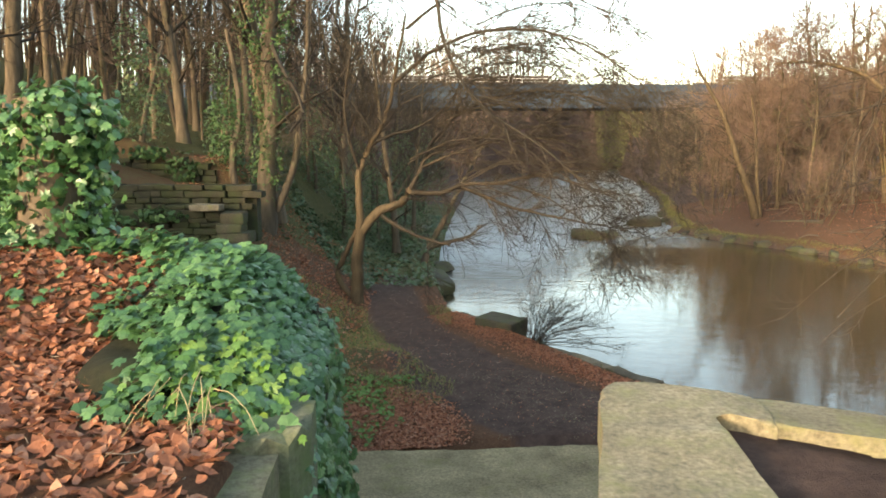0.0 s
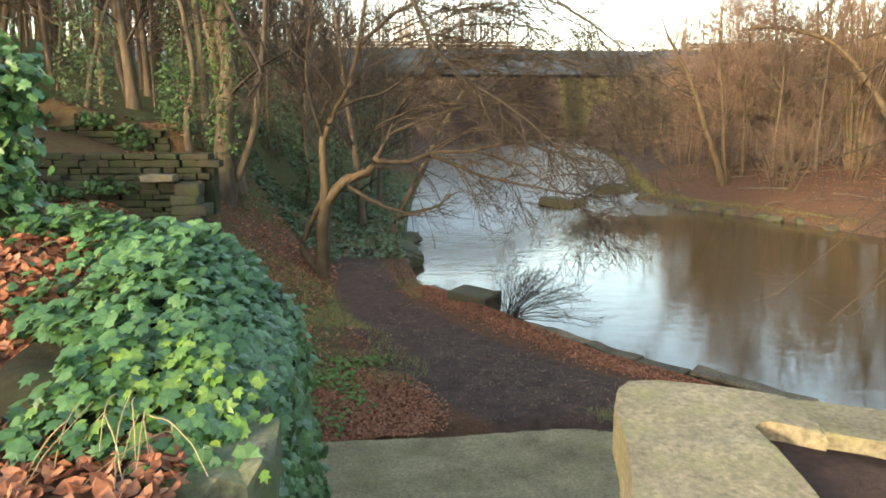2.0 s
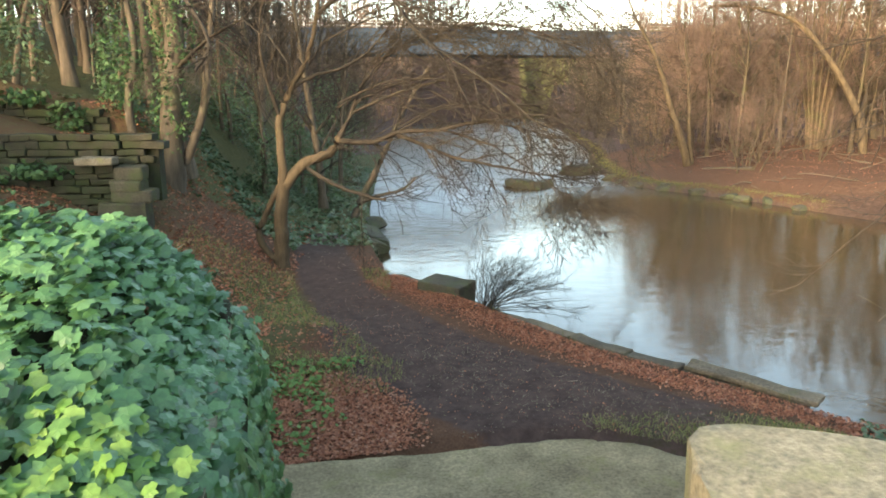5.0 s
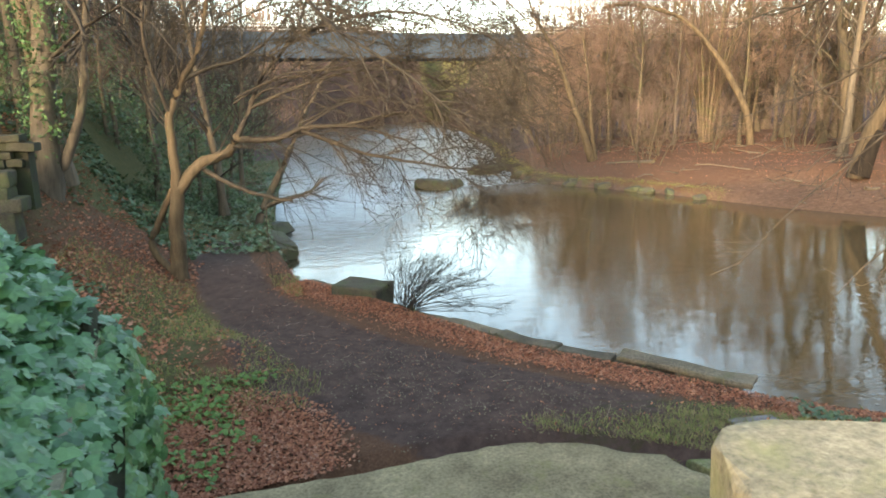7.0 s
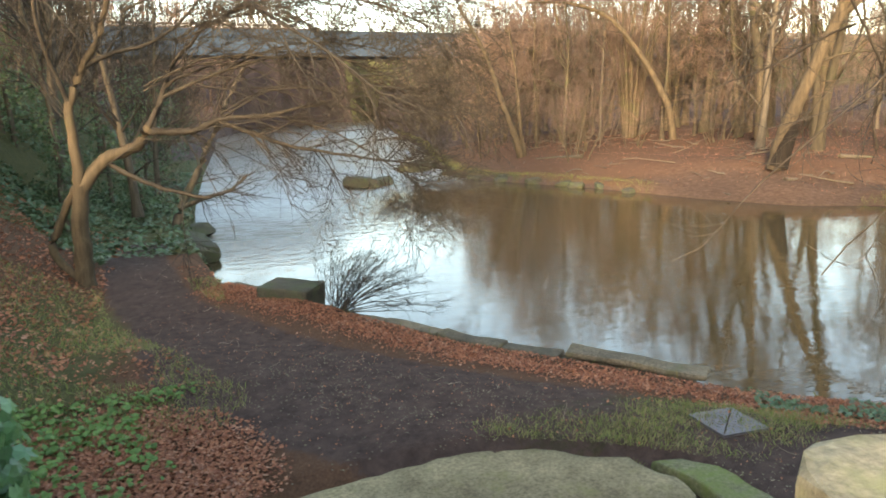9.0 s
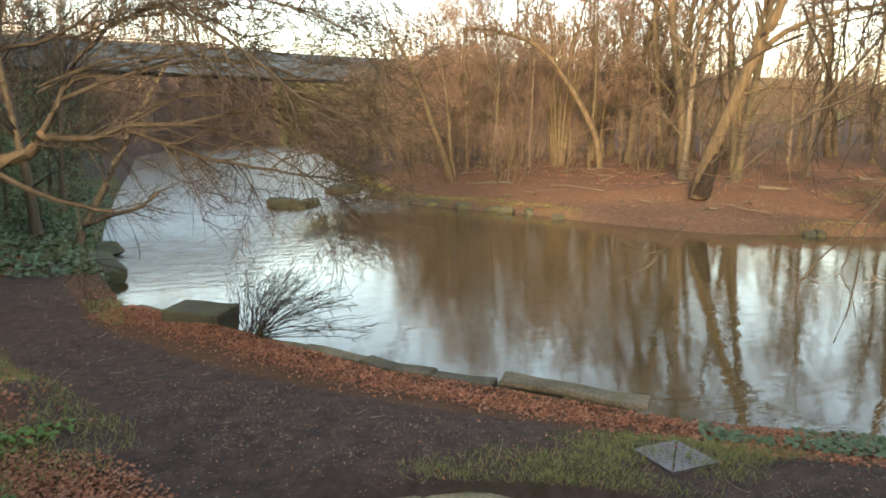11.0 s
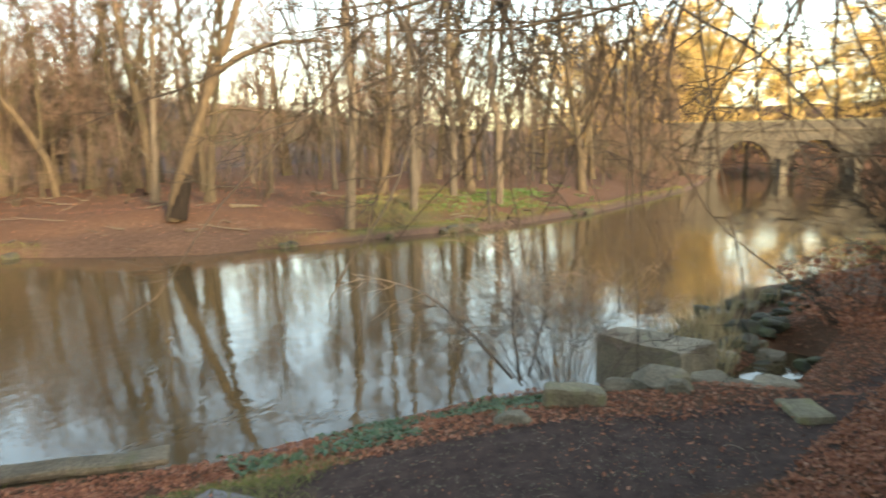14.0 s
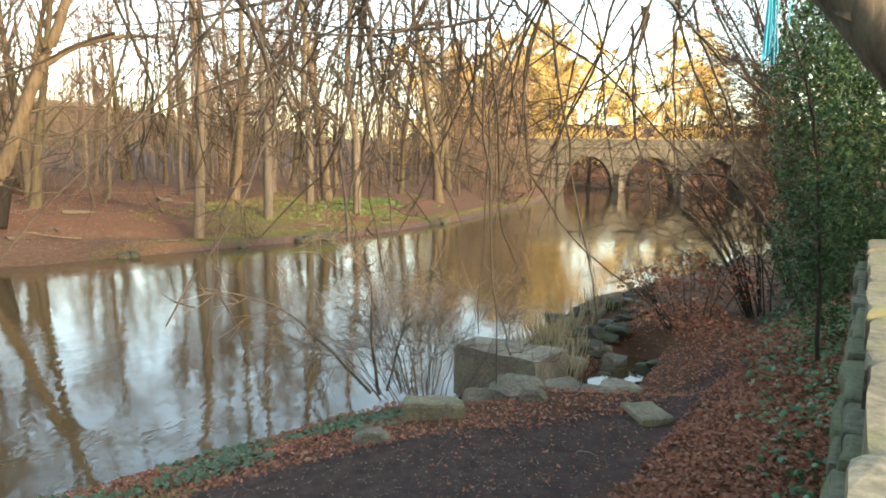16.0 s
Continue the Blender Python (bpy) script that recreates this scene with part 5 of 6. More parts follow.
clumps_h = [((0.6, 0.5, 0.7), (0.8, 0.7, 0.9), 1500), ((0.5, 0.2, 2.0), (0.9, 0.75, 1.1), 1800), ((0.4, 0.0, 3.4), (1.0, 0.8, 1.2), 1800), ((-0.9, -0.2, 1.8), (0.8, 0.7, 1.0), 1300), ((-1.6, -0.3, 2.6), (0.8, 0.8, 1.2), 1300),
            ((-0.5, 0.75, 1.9), (0.8, 0.6, 0.8), 1700), ((-0.55, 0.3, 3.1), (0.8, 0.7, 0.9), 1500), ((0.1, 1.05, 1.2), (0.7, 0.55, 0.8), 1600), ((-1.6, 0.5, 1.7), (0.7, 0.5, 0.7), 1200), ((-2.1, 0.7, 1.1), (0.6, 0.45, 0.6), 1000),
            ((0.5, 1.1, 3.2), (0.7, 0.6, 0.8), 1500), ((-2.4, 0.6, 0.5), (0.5, 0.4, 0.5), 800), ((-0.2, 1.2, 3.6), (0.8, 0.55, 0.7), 1500), ((-1.2, 1.1, 3.2), (0.7, 0.5, 0.7), 900), ((0.1, 1.1, 2.3), (0.8, 0.55, 0.7), 1700), ((0.3, 0.9, 4.6), (1.0, 0.7, 0.9), 1700), ((0.9, 0.7, 5.6), (1.1, 0.8, 0.9), 1200)]
leaf_cloud("foliage", HOLLY_LEAF, [c[0] for c in clumps_h], [c[1] for c in clumps_h], [int(c[2] * 1.4) for c in clumps_h], (0.04, 0.08), M_HOLLY, 90, hol)


# ---- bridges ----
def box_bm(w, d, h, bev=0.0):
    bm = bmesh.new()
    bmesh.ops.create_cube(bm, size=1.0, matrix=Matrix.Diagonal((w, d, h, 1)))
    if bev:
        bmesh.ops.bevel(bm, geom=bm.edges[:], offset=bev, segments=1, affect="EDGES")
    return bm


def at(bm, x, y, z, rz=0.0):
    bm.transform(pose(x, y, z, 0, 0, rz))
    return bm


bridge = thing("stone_bridge", "old arched sandstone road bridge over the river", "bridge")
BX, BW, SPAN, RISE, SPRING, PIER = 112.0, 6.0, 7.6, 5.2, -3.0, 1.8
centres = [0.0, -9.4, -18.8, -28.2]


def arch_bm(c):
    """One bay of the bridge: both faces and the barrel under it."""
    bm = bmesh.new()
    pts = [c - SPAN / 2 + SPAN * i / 16 for i in range(17)]
    low = [SPRING + RISE * math.sqrt(max(0, 1 - ((p - c) / (SPAN / 2)) ** 2)) for p in pts]
    rows = [[bm.verts.new((x, p, z)) for p, z in zip(pts, zs)] for x, zs in ((BX, [3.6] * 17), (BX, low), (BX + BW, low), (BX + BW, [3.6] * 17))]
    for r0, r1 in zip(rows[:-1], rows[1:]):
        for i in range(16):
            bm.faces.new((r0[i], r0[i + 1], r1[i + 1], r1[i]))
    return bm


for c in centres:
    part("arch", arch_bm(c), M_BRIDGE, bridge, "coursed stone arch")
for y0, y1 in [(c - SPAN / 2 - PIER, c - SPAN / 2) for c in centres] + [(centres[0] + SPAN / 2, centres[0] + SPAN / 2 + 20), (centres[-1] - SPAN / 2 - 14, centres[-1] - SPAN / 2 - PIER)]:
    part("pier", at(box_bm(BW, y1 - y0, 8.2), BX + BW / 2, (y0 + y1) / 2, -0.5), M_BRIDGE, bridge)
    part("cutwater", prism([(BX - 0.9, (y0 + y1) / 2), (BX + 0.05, y0 + 0.1), (BX + 0.05, y1 - 0.1)], -4.2, -0.4, 0.0, 0.02, 2.0) if y1 - y0 < 3 else at(box_bm(0.3, 0.8, 7), BX - 0.1, y0 + 0.6, -0.4), M_BRIDGE, bridge)
part("string_course", at(box_bm(0.35, 62, 0.3, 0.03), BX - 0.1, -10, 3.7), M_BRIDGE, bridge)
part("parapet", at(box_bm(0.45, 62, 1.05), BX + 0.2, -10, 4.35), M_BRIDGE, bridge)
part("parapet", at(box_bm(0.45, 62, 1.05), BX + BW - 0.2, -10, 4.35), M_BRIDGE, bridge)
part("coping", at(box_bm(0.65, 62, 0.22, 0.04), BX + 0.2, -10, 4.98), M_COPING, bridge)
part("roadway", at(box_bm(BW - 0.6, 62, 0.3), BX + BW / 2, -10, 3.6), M_STEP, bridge)
vous = None
for c in centres[:3]:
    for i in range(17):
        a = math.pi * (i + 0.5) / 17
        y, z = c + (SPAN / 2 + 0.25) * math.cos(a), SPRING + (RISE + 0.25) * math.sin(a)
        if vous is None:
            vous = bpy.data.meshes.new("voussoir")
            b = box_bm(0.3, 0.62, 0.5, 0.03)
            b.to_mesh(vous)
            b.free()
            vous.materials.append(M_BRIDGE)
        v = child("voussoir", vous, bridge)
        v.matrix_basis = Matrix.Translation((BX - 0.05, y, z)) @ Matrix.Rotation(a - math.pi / 2, 4, "X")

via = thing("road_viaduct", "high dark blue-grey road bridge with pale railings", "bridge")
VY = 118.0
part("deck", at(box_bm(190, 9, 1.2), 30, VY, 12.0, 2), M_VIADUCT, via)
part("girder", at(box_bm(190, 0.6, 2.6), 30, VY - 3.9, 10.1, 2), M_VIADUCT, via)
part("girder", at(box_bm(190, 0.6, 2.6), 30, VY + 3.9, 10.1, 2), M_VIADUCT, via)
for x in (-26, 52, 78):
    part("pier", at(box_bm(1.6, 6.5, 14.5, 0.2), x, VY + (x - 30) * math.tan(radians(2)), 1.2, 2), M_VIADUCT, via)
for z in (12.95, 13.45, 13.9):
    part("rail", at(box_bm(190, 0.12, 0.12), 30, VY - 4.3, z, 2), M_RAIL, via)
rail_me = bpy.data.meshes.new("rail_post")
b = box_bm(0.14, 0.14, 1.4)
b.to_mesh(rail_me)
b.free()
rail_me.materials.append(M_RAIL)
for k in range(64):
    p = child("rail_post", rail_me, via)
    x = -40 + k * 2.2
    p.location = (x, VY - 4.3 + (x - 30) * math.tan(radians(2)), 13.25)

# ---- ruined walls on the slope ----
ruin = thing("ruined_wall", "dark broken stone wall in two tiers below the wood", "wall", kind="structure")
rr = random.Random(31)


def rubble(parent, p0, p1, z0, z1, depth, r, name="stone", mat_=M_DARKWALL, course=(0.14, 0.26), width=(0.3, 0.8), ragged=0.35):
    L = math.hypot(p1[0] - p0[0], p1[1] - p0[1])
    ang = math.atan2(p1[1] - p0[1], p1[0] - p0[0])
    z = z0
    while z < z1:
        h = r.uniform(*course)
        s = r.uniform(-0.2, 0)
        while s < L:
            w = r.uniform(*width)
            if z < z1 - ragged or r.random() < 0.6:
                bm = rough_block(w - 0.012, depth, h - 0.008, r, 1, 0.04, 0.025)
                bm.transform(Matrix.Translation((p0[0] + (p1[0] - p0[0]) * (s + w / 2) / L + r.uniform(-0.03, 0.03), p0[1] + (p1[1] - p0[1]) * (s + w / 2) / L + r.uniform(-0.05, 0.05), z)) @ Matrix.Rotation(ang, 4, "Z"))
                part(name, bm, mat_, parent)
            s += w
        z += h


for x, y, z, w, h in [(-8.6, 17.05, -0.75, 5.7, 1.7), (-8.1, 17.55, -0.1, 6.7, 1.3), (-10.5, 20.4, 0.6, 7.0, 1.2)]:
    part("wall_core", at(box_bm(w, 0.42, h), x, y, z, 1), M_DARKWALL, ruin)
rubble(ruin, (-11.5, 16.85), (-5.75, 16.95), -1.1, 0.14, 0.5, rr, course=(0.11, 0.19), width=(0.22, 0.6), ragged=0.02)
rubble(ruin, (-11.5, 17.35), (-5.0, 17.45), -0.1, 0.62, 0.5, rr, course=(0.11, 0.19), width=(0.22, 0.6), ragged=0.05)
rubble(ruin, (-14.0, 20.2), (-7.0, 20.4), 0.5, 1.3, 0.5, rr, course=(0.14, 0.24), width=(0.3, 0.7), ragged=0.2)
for k, (x, y, z, w, h) in enumerate([(-5.35, 16.85, -1.3, 0.95, 0.62), (-5.15, 16.9, -0.7, 0.85, 0.26), (-5.25, 16.9, -0.46, 0.62, 0.24), (-5.2, 16.95, -0.24, 0.58, 0.3)]):
    part("pier_stone", at(rough_block(w, 0.55, h, rr, 2, 0.03, 0.05), x, y, z), M_BLOCK, ruin, "weathered stone of a broken pier")
part("fallen_slab", at(rough_block(0.75, 0.45, 0.16, rr, 1, 0.03, 0.04), -5.8, 16.72, 0.1), M_ROCK, ruin, "fallen stone slab on the wall")

leaf_cloud("ivy_leaves", IVY_LEAF, [(-9.6, 16.5, -0.2), (-8.1, 16.5, -0.15), (-6.9, 16.6, 0.0), (-9.0, 16.2, -0.9), (-7.4, 16.3, -0.8), (-12.4, 20.1, 1.5), (-10.6, 20.1, 1.55), (-8.6, 20.1, 1.5), (-7.6, 20.0, 1.0), (-9.8, 19.9, 1.0)], [(0.7, 0.35, 0.22), (0.6, 0.35, 0.2), (0.6, 0.35, 0.18), (0.45, 0.2, 0.45), (0.4, 0.2, 0.4), (0.8, 0.35, 0.25), (0.8, 0.35, 0.2), (0.6, 0.35, 0.2), (0.5, 0.2, 0.4), (0.5, 0.2, 0.4)], [230, 200, 200, 200, 170, 260, 240, 200, 160, 160], (0.08, 0.14), M_HOLLY, 92, ruin, "dark ivy trailing over the stones")["kind"] = "stuff"

# ---- rocks ----


def rock_bm(r, sx, sy, sz, cut=0.72):
    bm = bmesh.new()
    bmesh.ops.create_icosphere(bm, subdivisions=3, radius=1.0)
    o = Vector((r.uniform(0, 90), r.uniform(0, 90), r.uniform(0, 90)))
    cuts = [(Vector((r.gauss(0, 1), r.gauss(0, 1), r.gauss(0, 0.8))).normalized(), r.uniform(0.55, 0.8)) for _ in range(9)]
    for v in bm.verts:
        d = v.co.normalized()
        p = d * (1 + 0.2 * noise.noise(d * 1.3 + o))
        for n, c in cuts:
            over_ = p.dot(n) - c
            if over_ > 0:
                p = p - n * over_
        p = p * (1 + 0.05 * noise.noise(d * 5 + o))
        p = Vector((max(-cut, min(cut, p.x)), max(-cut, min(cut, p.y)), max(-cut, min(cut, p.z))))
        v.co = Vector((p.x * sx, p.y * sy, p.z * sz)) / cut
    return bm


def place_rock(name, label, x, y, z, sx, sy, sz, r, m, rz=0.0, group=""):
    bm = rock_bm(r, sx, sy, sz)
    ob = part(name, bm, m, None, smooth=False)
    ob.matrix_basis = pose(x, y, z, r.uniform(-8, 8), r.uniform(-8, 8), rz)
    return tagged(ob, label, "rock", group)


def block_thing(name, label, w, d, h, x, y, z, rz, r, m, tilt=(0, 0), amp=0.03, bev=0.05):
    ob = part(name, rough_block(w, d, h, r, 3, amp, bev), m, None, smooth=False)
    ob.matrix_basis = pose(x, y, z, tilt[0], tilt[1], rz)
    return tagged(ob, label, "stone block")


kr = random.Random(77)
tagged(part("stone_block", prism([(10.55, 5.03), (11.36, 4.57), (11.98, 6.05), (11.36, 6.36)], -3.25, -2.42, 0.04, 0.05, 0.16, 77.0), M_ROCK_TAN, None), "large squared mossy stone block among shore rocks", "stone block")
block_thing("concrete_block", "weathered concrete block at the river's edge", 1.05, 0.8, 1.05, 1.4, 16.25, -3.5, -38, kr, M_BLOCK, (0, 2))
block_thing("flat_stone", "flat pale stone on the path", 0.62, 0.42, 0.13, 8.95, 3.65, ground_z(8.95, 3.65) - 0.05, 20, kr, M_COPING, amp=0.02)
block_thing("kerb_slab", "long undercut kerb slab above the water", 1.95, 0.34, 0.10, 5.36, 10.86, -2.80, -50, kr, M_KERB, (0, 1), amp=0.045)
block_thing("rock", "yellow mossy angular rock beside the path", 0.46, 0.74, 0.27, 8.4, 6.2, ground_z(8.4, 6.2) - 0.07, 12, kr, M_COPING, (3, 5), 0.06, 0.06)
place_rock("rock", "small half-buried stone beside the path", 7.35, 6.62, ground_z(7.35, 6.62) + 0.02, 0.12, 0.22, 0.11, kr, M_ROCK, 20)
place_rock("rock", "small stone by the path", 9.2, 5.0, ground_z(9.2, 5.0) + 0.02, 0.14, 0.18, 0.14, kr, M_ROCK)
SHORE = "rocks round the stone block"
done = 0
while done < 92:
    x, y = kr.uniform(9.6, 17.5), kr.uniform(2.6, 6.6)
    if y > 7.6 - 0.16 * x or (10.9 < x < 12.5 and 4.6 < y < 6.5 and kr.random() < 0.85) or y < 8.3 - 0.42 * x or (x > 11.4 and abs(y - (9.0 - 0.42 * x)) < 0.3):
        continue
    s = kr.uniform(0.09, 0.25)
    place_rock("rock", "wet brown river rock at the shore", x, y, max(ground_z(x, y), WATER - 0.12) + s * 0.25, s * kr.uniform(0.8, 1.5), s * kr.uniform(0.8, 1.5), s * kr.uniform(0.5, 0.8), kr, M_BLOCK if done % 3 else M_ROCK, kr.uniform(0, 360), SHORE)
    done += 1
for x, y, s in [(10.35, 4.95, 0.3), (10.6, 4.35, 0.27), (10.25, 5.6, 0.26), (11.1, 4.1, 0.3), (10.5, 5.3, 0.24), (9.9, 5.1, 0.2), (10.0, 4.6, 0.22), (11.0, 4.55, 0.2), (10.75, 5.7, 0.22), (9.75, 5.75, 0.16), (11.4, 3.7, 0.26), (10.2, 4.15, 0.18)]:
    place_rock("rock", "pale angular rock before the block", x, y, max(ground_z(x, y), -3.2) + 0.08, s * 1.2, s * 1.4, s * 0.75, kr, M_ROCK_TAN, kr.uniform(0, 360), SHORE)
for _ in range(26):
    x, y, s = kr.uniform(9.5, 11.4), kr.uniform(3.7, 5.9), kr.uniform(0.07, 0.17)
    place_rock("rock", "pale angular rock before the block", x, y, max(ground_z(x, y), -3.2) + s * 0.3, s * kr.uniform(1, 1.6), s * kr.uniform(1, 1.6), s * 0.8, kr, M_ROCK_TAN, kr.uniform(0, 360), SHORE)
for x, y, s in [(8.3, 38.8, 0.7), (9.6, 39.2, 0.5), (15.3, 40.0, 0.5), (16.0, 37.2, 0.45), (14.6, 42, 0.5), (17.4, 33.4, 0.3), (16.6, 35.2, 0.35), (13.6, 45.5, 0.8), (18.4, 31.6, 0.28), (-0.3, 24.8, 0.6), (-0.4, 23.2, 0.5), (-0.2, 27.5, 0.5), (-0.6, 22.4, 0.4), (0.6, 17.9, 0.3), (0.9, 17.2, 0.25)]:
    place_rock("rock", "dark rock at the water's edge", x, y, WATER + 0.08, s * 1.4, s, s * 0.6, kr, M_BLOCK, kr.uniform(0, 360), "rocks along the river")
fallen = thing("fallen_log", "mossy fallen log on the far beach", "log")
tt = Tubes(8)
tt.add(*limb(np.random.default_rng(6), (0, 0, 0.06), (1, -0.3, 0), 2.6, 0.11, 0.05, 8, 0.05))
child("log", tt.mesh("log", M_BARK), fallen)
fallen.matrix_basis = pose(27.4, 26.2, ground_z(27.4, 26.2) + 0.04)
for x, y, rz, k in [(23.2, 25.2, 20, 0.8), (31, 35, 60, 1.3), (20.3, 36.4, 120, 1.2), (36, 27, 10, 1.5)]:
    copy_thing(fallen, pose(x, y, ground_z(x, y) + 0.04, 0, 0, rz) @ Matrix.Scale(k, 4))

# driftwood and broken boughs strewn on the far bank
wr = np.random.default_rng(61)
tt = Tubes(5)
k = 0
while k < 150:
    x, y = wr.uniform(14, 46), wr.uniform(13, 48)
    if not far_side(x, y, 0.3, 14):
        continue
    w = wr.uniform(0, 6.28)
    tt.add(*limb(wr, (x, y, ground_z(x, y) + 0.05), (math.cos(w), math.sin(w), 0.06), wr.uniform(0.5, 2.4), wr.uniform(0.02, 0.055), 0.012, 6, 0.12, (0, 0, -0.01)))
    k += 1
tagged(new("fallen_boughs", tt.mesh("fallen_boughs", M_BARK_PALE)), "broken boughs and driftwood strewn on the far bank", "branches", kind="stuff")
bk = random.Random(19)
for _ in range(34):
    i = bk.randrange(5, 15)
    f = bk.random()
    x, y = FAR[i] + (FAR[i + 1] - FAR[i]) * f
    if math.hypot(x - 21.5, y - 25.5) < 4.5:
        continue
    s = bk.uniform(0.12, 0.34)
    place_rock("rock", "mossy stone in the far bank's edge", x + bk.uniform(-0.2, 0.2), y + bk.uniform(-0.2, 0.2), WATER + 0.06, s * 1.5, s, s * 0.7, bk, M_BLOCK, bk.uniform(0, 360), "stones of the far bank's edge")

# ---- access cover in the grass ----
cover = thing("access_cover", "square grey metal cover of two chequered triangles", "drain cover", (4.9, 8.6, -2.548))
m_cov, nt, b = mat("dull galvanised plate", 0.5, 0.5)
b.inputs["Metallic"].default_value = 0.35
n1 = noise_tex(nt, 14, 5, 0.6)
nt.links.new(ramp(nt, n1.outputs[0], [(0.3, (0.095, 0.082, 0.08)), (0.7, (0.175, 0.152, 0.148))]).outputs[0], b.inputs["Base Color"])
tri = bmesh.new()
vs = [tri.verts.new(p) for p in ((-0.24, -0.24, 0), (0.24, -0.24, 0), (0.24, 0.24, 0), (-0.24, -0.24, -0.05), (0.24, -0.24, -0.05), (0.24, 0.24, -0.05))]
for f in ((0, 1, 2), (5, 4, 3), (0, 3, 4, 1), (1, 4, 5, 2), (2, 5, 3, 0)):
    tri.faces.new([vs[i] for i in f])
p1 = part("plate", tri, m_cov, cover)
p1.location = (0.006, -0.006, 0.02)
p2 = child("plate", p1.data, cover)
p2.matrix_basis = pose(-0.006, 0.006, 0.02, 0, 0, 180)
for k in range(4):
    fr = part("frame_bar", at(box_bm(0.56, 0.035, 0.08), 0, 0.265, -0.022, 0), m_cov, cover)
    fr.matrix_basis = pose(0, 0, 0, 0, 0, 90 * k)
bar = bpy.data.meshes.new("tread_bar")
b = box_bm(0.035, 0.009, 0.006)
b.to_mesh(bar)
b.free()
bar.materials.append(m_cov)
for i in range(9):
    for j in range(9):
        if i != j:
            t = child("tread_bar", bar, cover)
            t.matrix_basis = pose(-0.2 + i * 0.05, -0.2 + j * 0.05, 0.023, 0, 0, 45 if (i + j) % 2 else -45)
cover.rotation_euler = (radians(-2), radians(1), radians(-3))

# ---- turquoise strap in the tree ----
m_rope, nt, b = mat("turquoise rope", 0.7, 0.3)
n1 = noise_tex(nt, 60, 3, 0.6, stretch=(1, 1, 0.1))
nt.links.new(ramp(nt, n1.outputs[0], [(0.3, (0.02, 0.24, 0.33)), (0.7, (0.05, 0.42, 0.52))]).outputs[0], b.inputs["Base Color"])
strap = thing("hanging_rope", "frayed turquoise rope hanging from the leaning tree", "rope")
rp = np.random.default_rng(2)
tt = Tubes(4)
for k in range(14):
    o = rp.normal(0, 0.018, 2)
    tt.add(*limb(rp, (7.5 + o[0], 2.97 + o[1], 3.2), (0, 0, -1), 1.78 + rp.uniform(-0.08, 0.05), 0.008, 0.006, 10, 0.01))
child("rope_hank", tt.mesh("rope_hank", m_rope), strap)
tt = Tubes(4)
tt.add(*limb(rp, (7.55, 2.72, 3.0), (0, 0.02, -1), 1.25, 0.006, 0.005, 12, 0.05))
child("loose_cord", tt.mesh("loose_cord", m_rope), strap)


# ---- ivy ----
def drop_off(y):
    """How far the ivy and its wall sink towards their far end."""
    return 0.85 * smooth01(6.1, 7.2, y) + 0.9 * smooth01(7.0, 7.8, y)


def mound_z(x, y):
    s = x + 1.55 + 0.1 * (y - 4)
    side = np.exp(-(np.where(s > 0, s / 0.52, s / 0.85)) ** 2)
    ridge = (0.40 + 0.20 * smooth01(4.2, 6.0, y)) * side * smooth01(3.25, 4.1, y)
    return 0.04 + np.maximum(ridge, crest(x, y) + 0.14 * smooth01(5.4, 6.2, y)) + 0.06 * ripple(x, y, 3.1, 0.6) - drop_off(y)


r = np.random.default_rng(41)
mound = thing("ivy_mound", "glossy green ivy spilling over the wall end", "ivy", kind="")
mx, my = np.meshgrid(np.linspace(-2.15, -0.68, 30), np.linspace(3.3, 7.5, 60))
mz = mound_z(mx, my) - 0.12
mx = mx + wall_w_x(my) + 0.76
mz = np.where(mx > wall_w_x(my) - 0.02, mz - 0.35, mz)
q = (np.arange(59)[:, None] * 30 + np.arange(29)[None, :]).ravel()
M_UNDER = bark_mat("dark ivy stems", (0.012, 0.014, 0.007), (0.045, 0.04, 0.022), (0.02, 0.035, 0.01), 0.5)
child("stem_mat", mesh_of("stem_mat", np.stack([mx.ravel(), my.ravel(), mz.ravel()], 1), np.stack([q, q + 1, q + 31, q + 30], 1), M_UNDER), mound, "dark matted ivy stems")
P, N = [], []
n = 14500
x, y = r.uniform(-5.2, -0.72, n), r.uniform(3.3, 7.7, n)
x = x + (wall_w_x(y) + 0.8)
left = -1.62 - 0.12 * np.sin(y * 4.2) - 0.85 * smooth01(3.9, 5.2, y) - 3.4 * smooth01(6.4, 7.4, y)
keep = (x > left - r.random(n) * 0.25) | ((y > 6.1) & (y < 7.0) & (r.random(n) < 0.7)) | ((y > 5.0) & (y < 7.2) & (r.random(n) < 0.1))
x, y = x[keep], y[keep]
z = np.where(x < -2.4, np.maximum(mound_z(x, y), land(x, y) + 0.03), mound_z(x, y)) + r.uniform(-0.1, 0.1, len(x)) - 0.2 * smooth01(-0.22, 0.06, x - wall_w_x(y))
P.append(np.stack([x, y, z], 1))
N.append(np.stack([np.maximum((x + 1.5) * 0.8, -0.15) + r.normal(0, 0.5, len(x)), r.normal(-0.4, 0.5, len(x)), np.ones(len(x))], 1))
n = 2600
y = 3.75 + 3.8 * r.random(n)
fall = 0.5 + 1.3 * smooth01(3.7, 4.6, y) + 0.25 * np.sin(y * 5)
u = r.random(n)
x = wall_w_x(y) + r.uniform(-0.03, 0.12, n) + 0.08 * smooth01(5.5, 6.5, y) + 0.09 * ripple(y * 1.0, u * 2.0, 3.3) + 0.05 * np.sin(y * 9 + u * 7) - 0.1 * (1 - u) ** 3
z = 0.06 - drop_off(y) - fall * u ** 0.8 * 1.05
P.append(np.stack([x, y, z], 1))
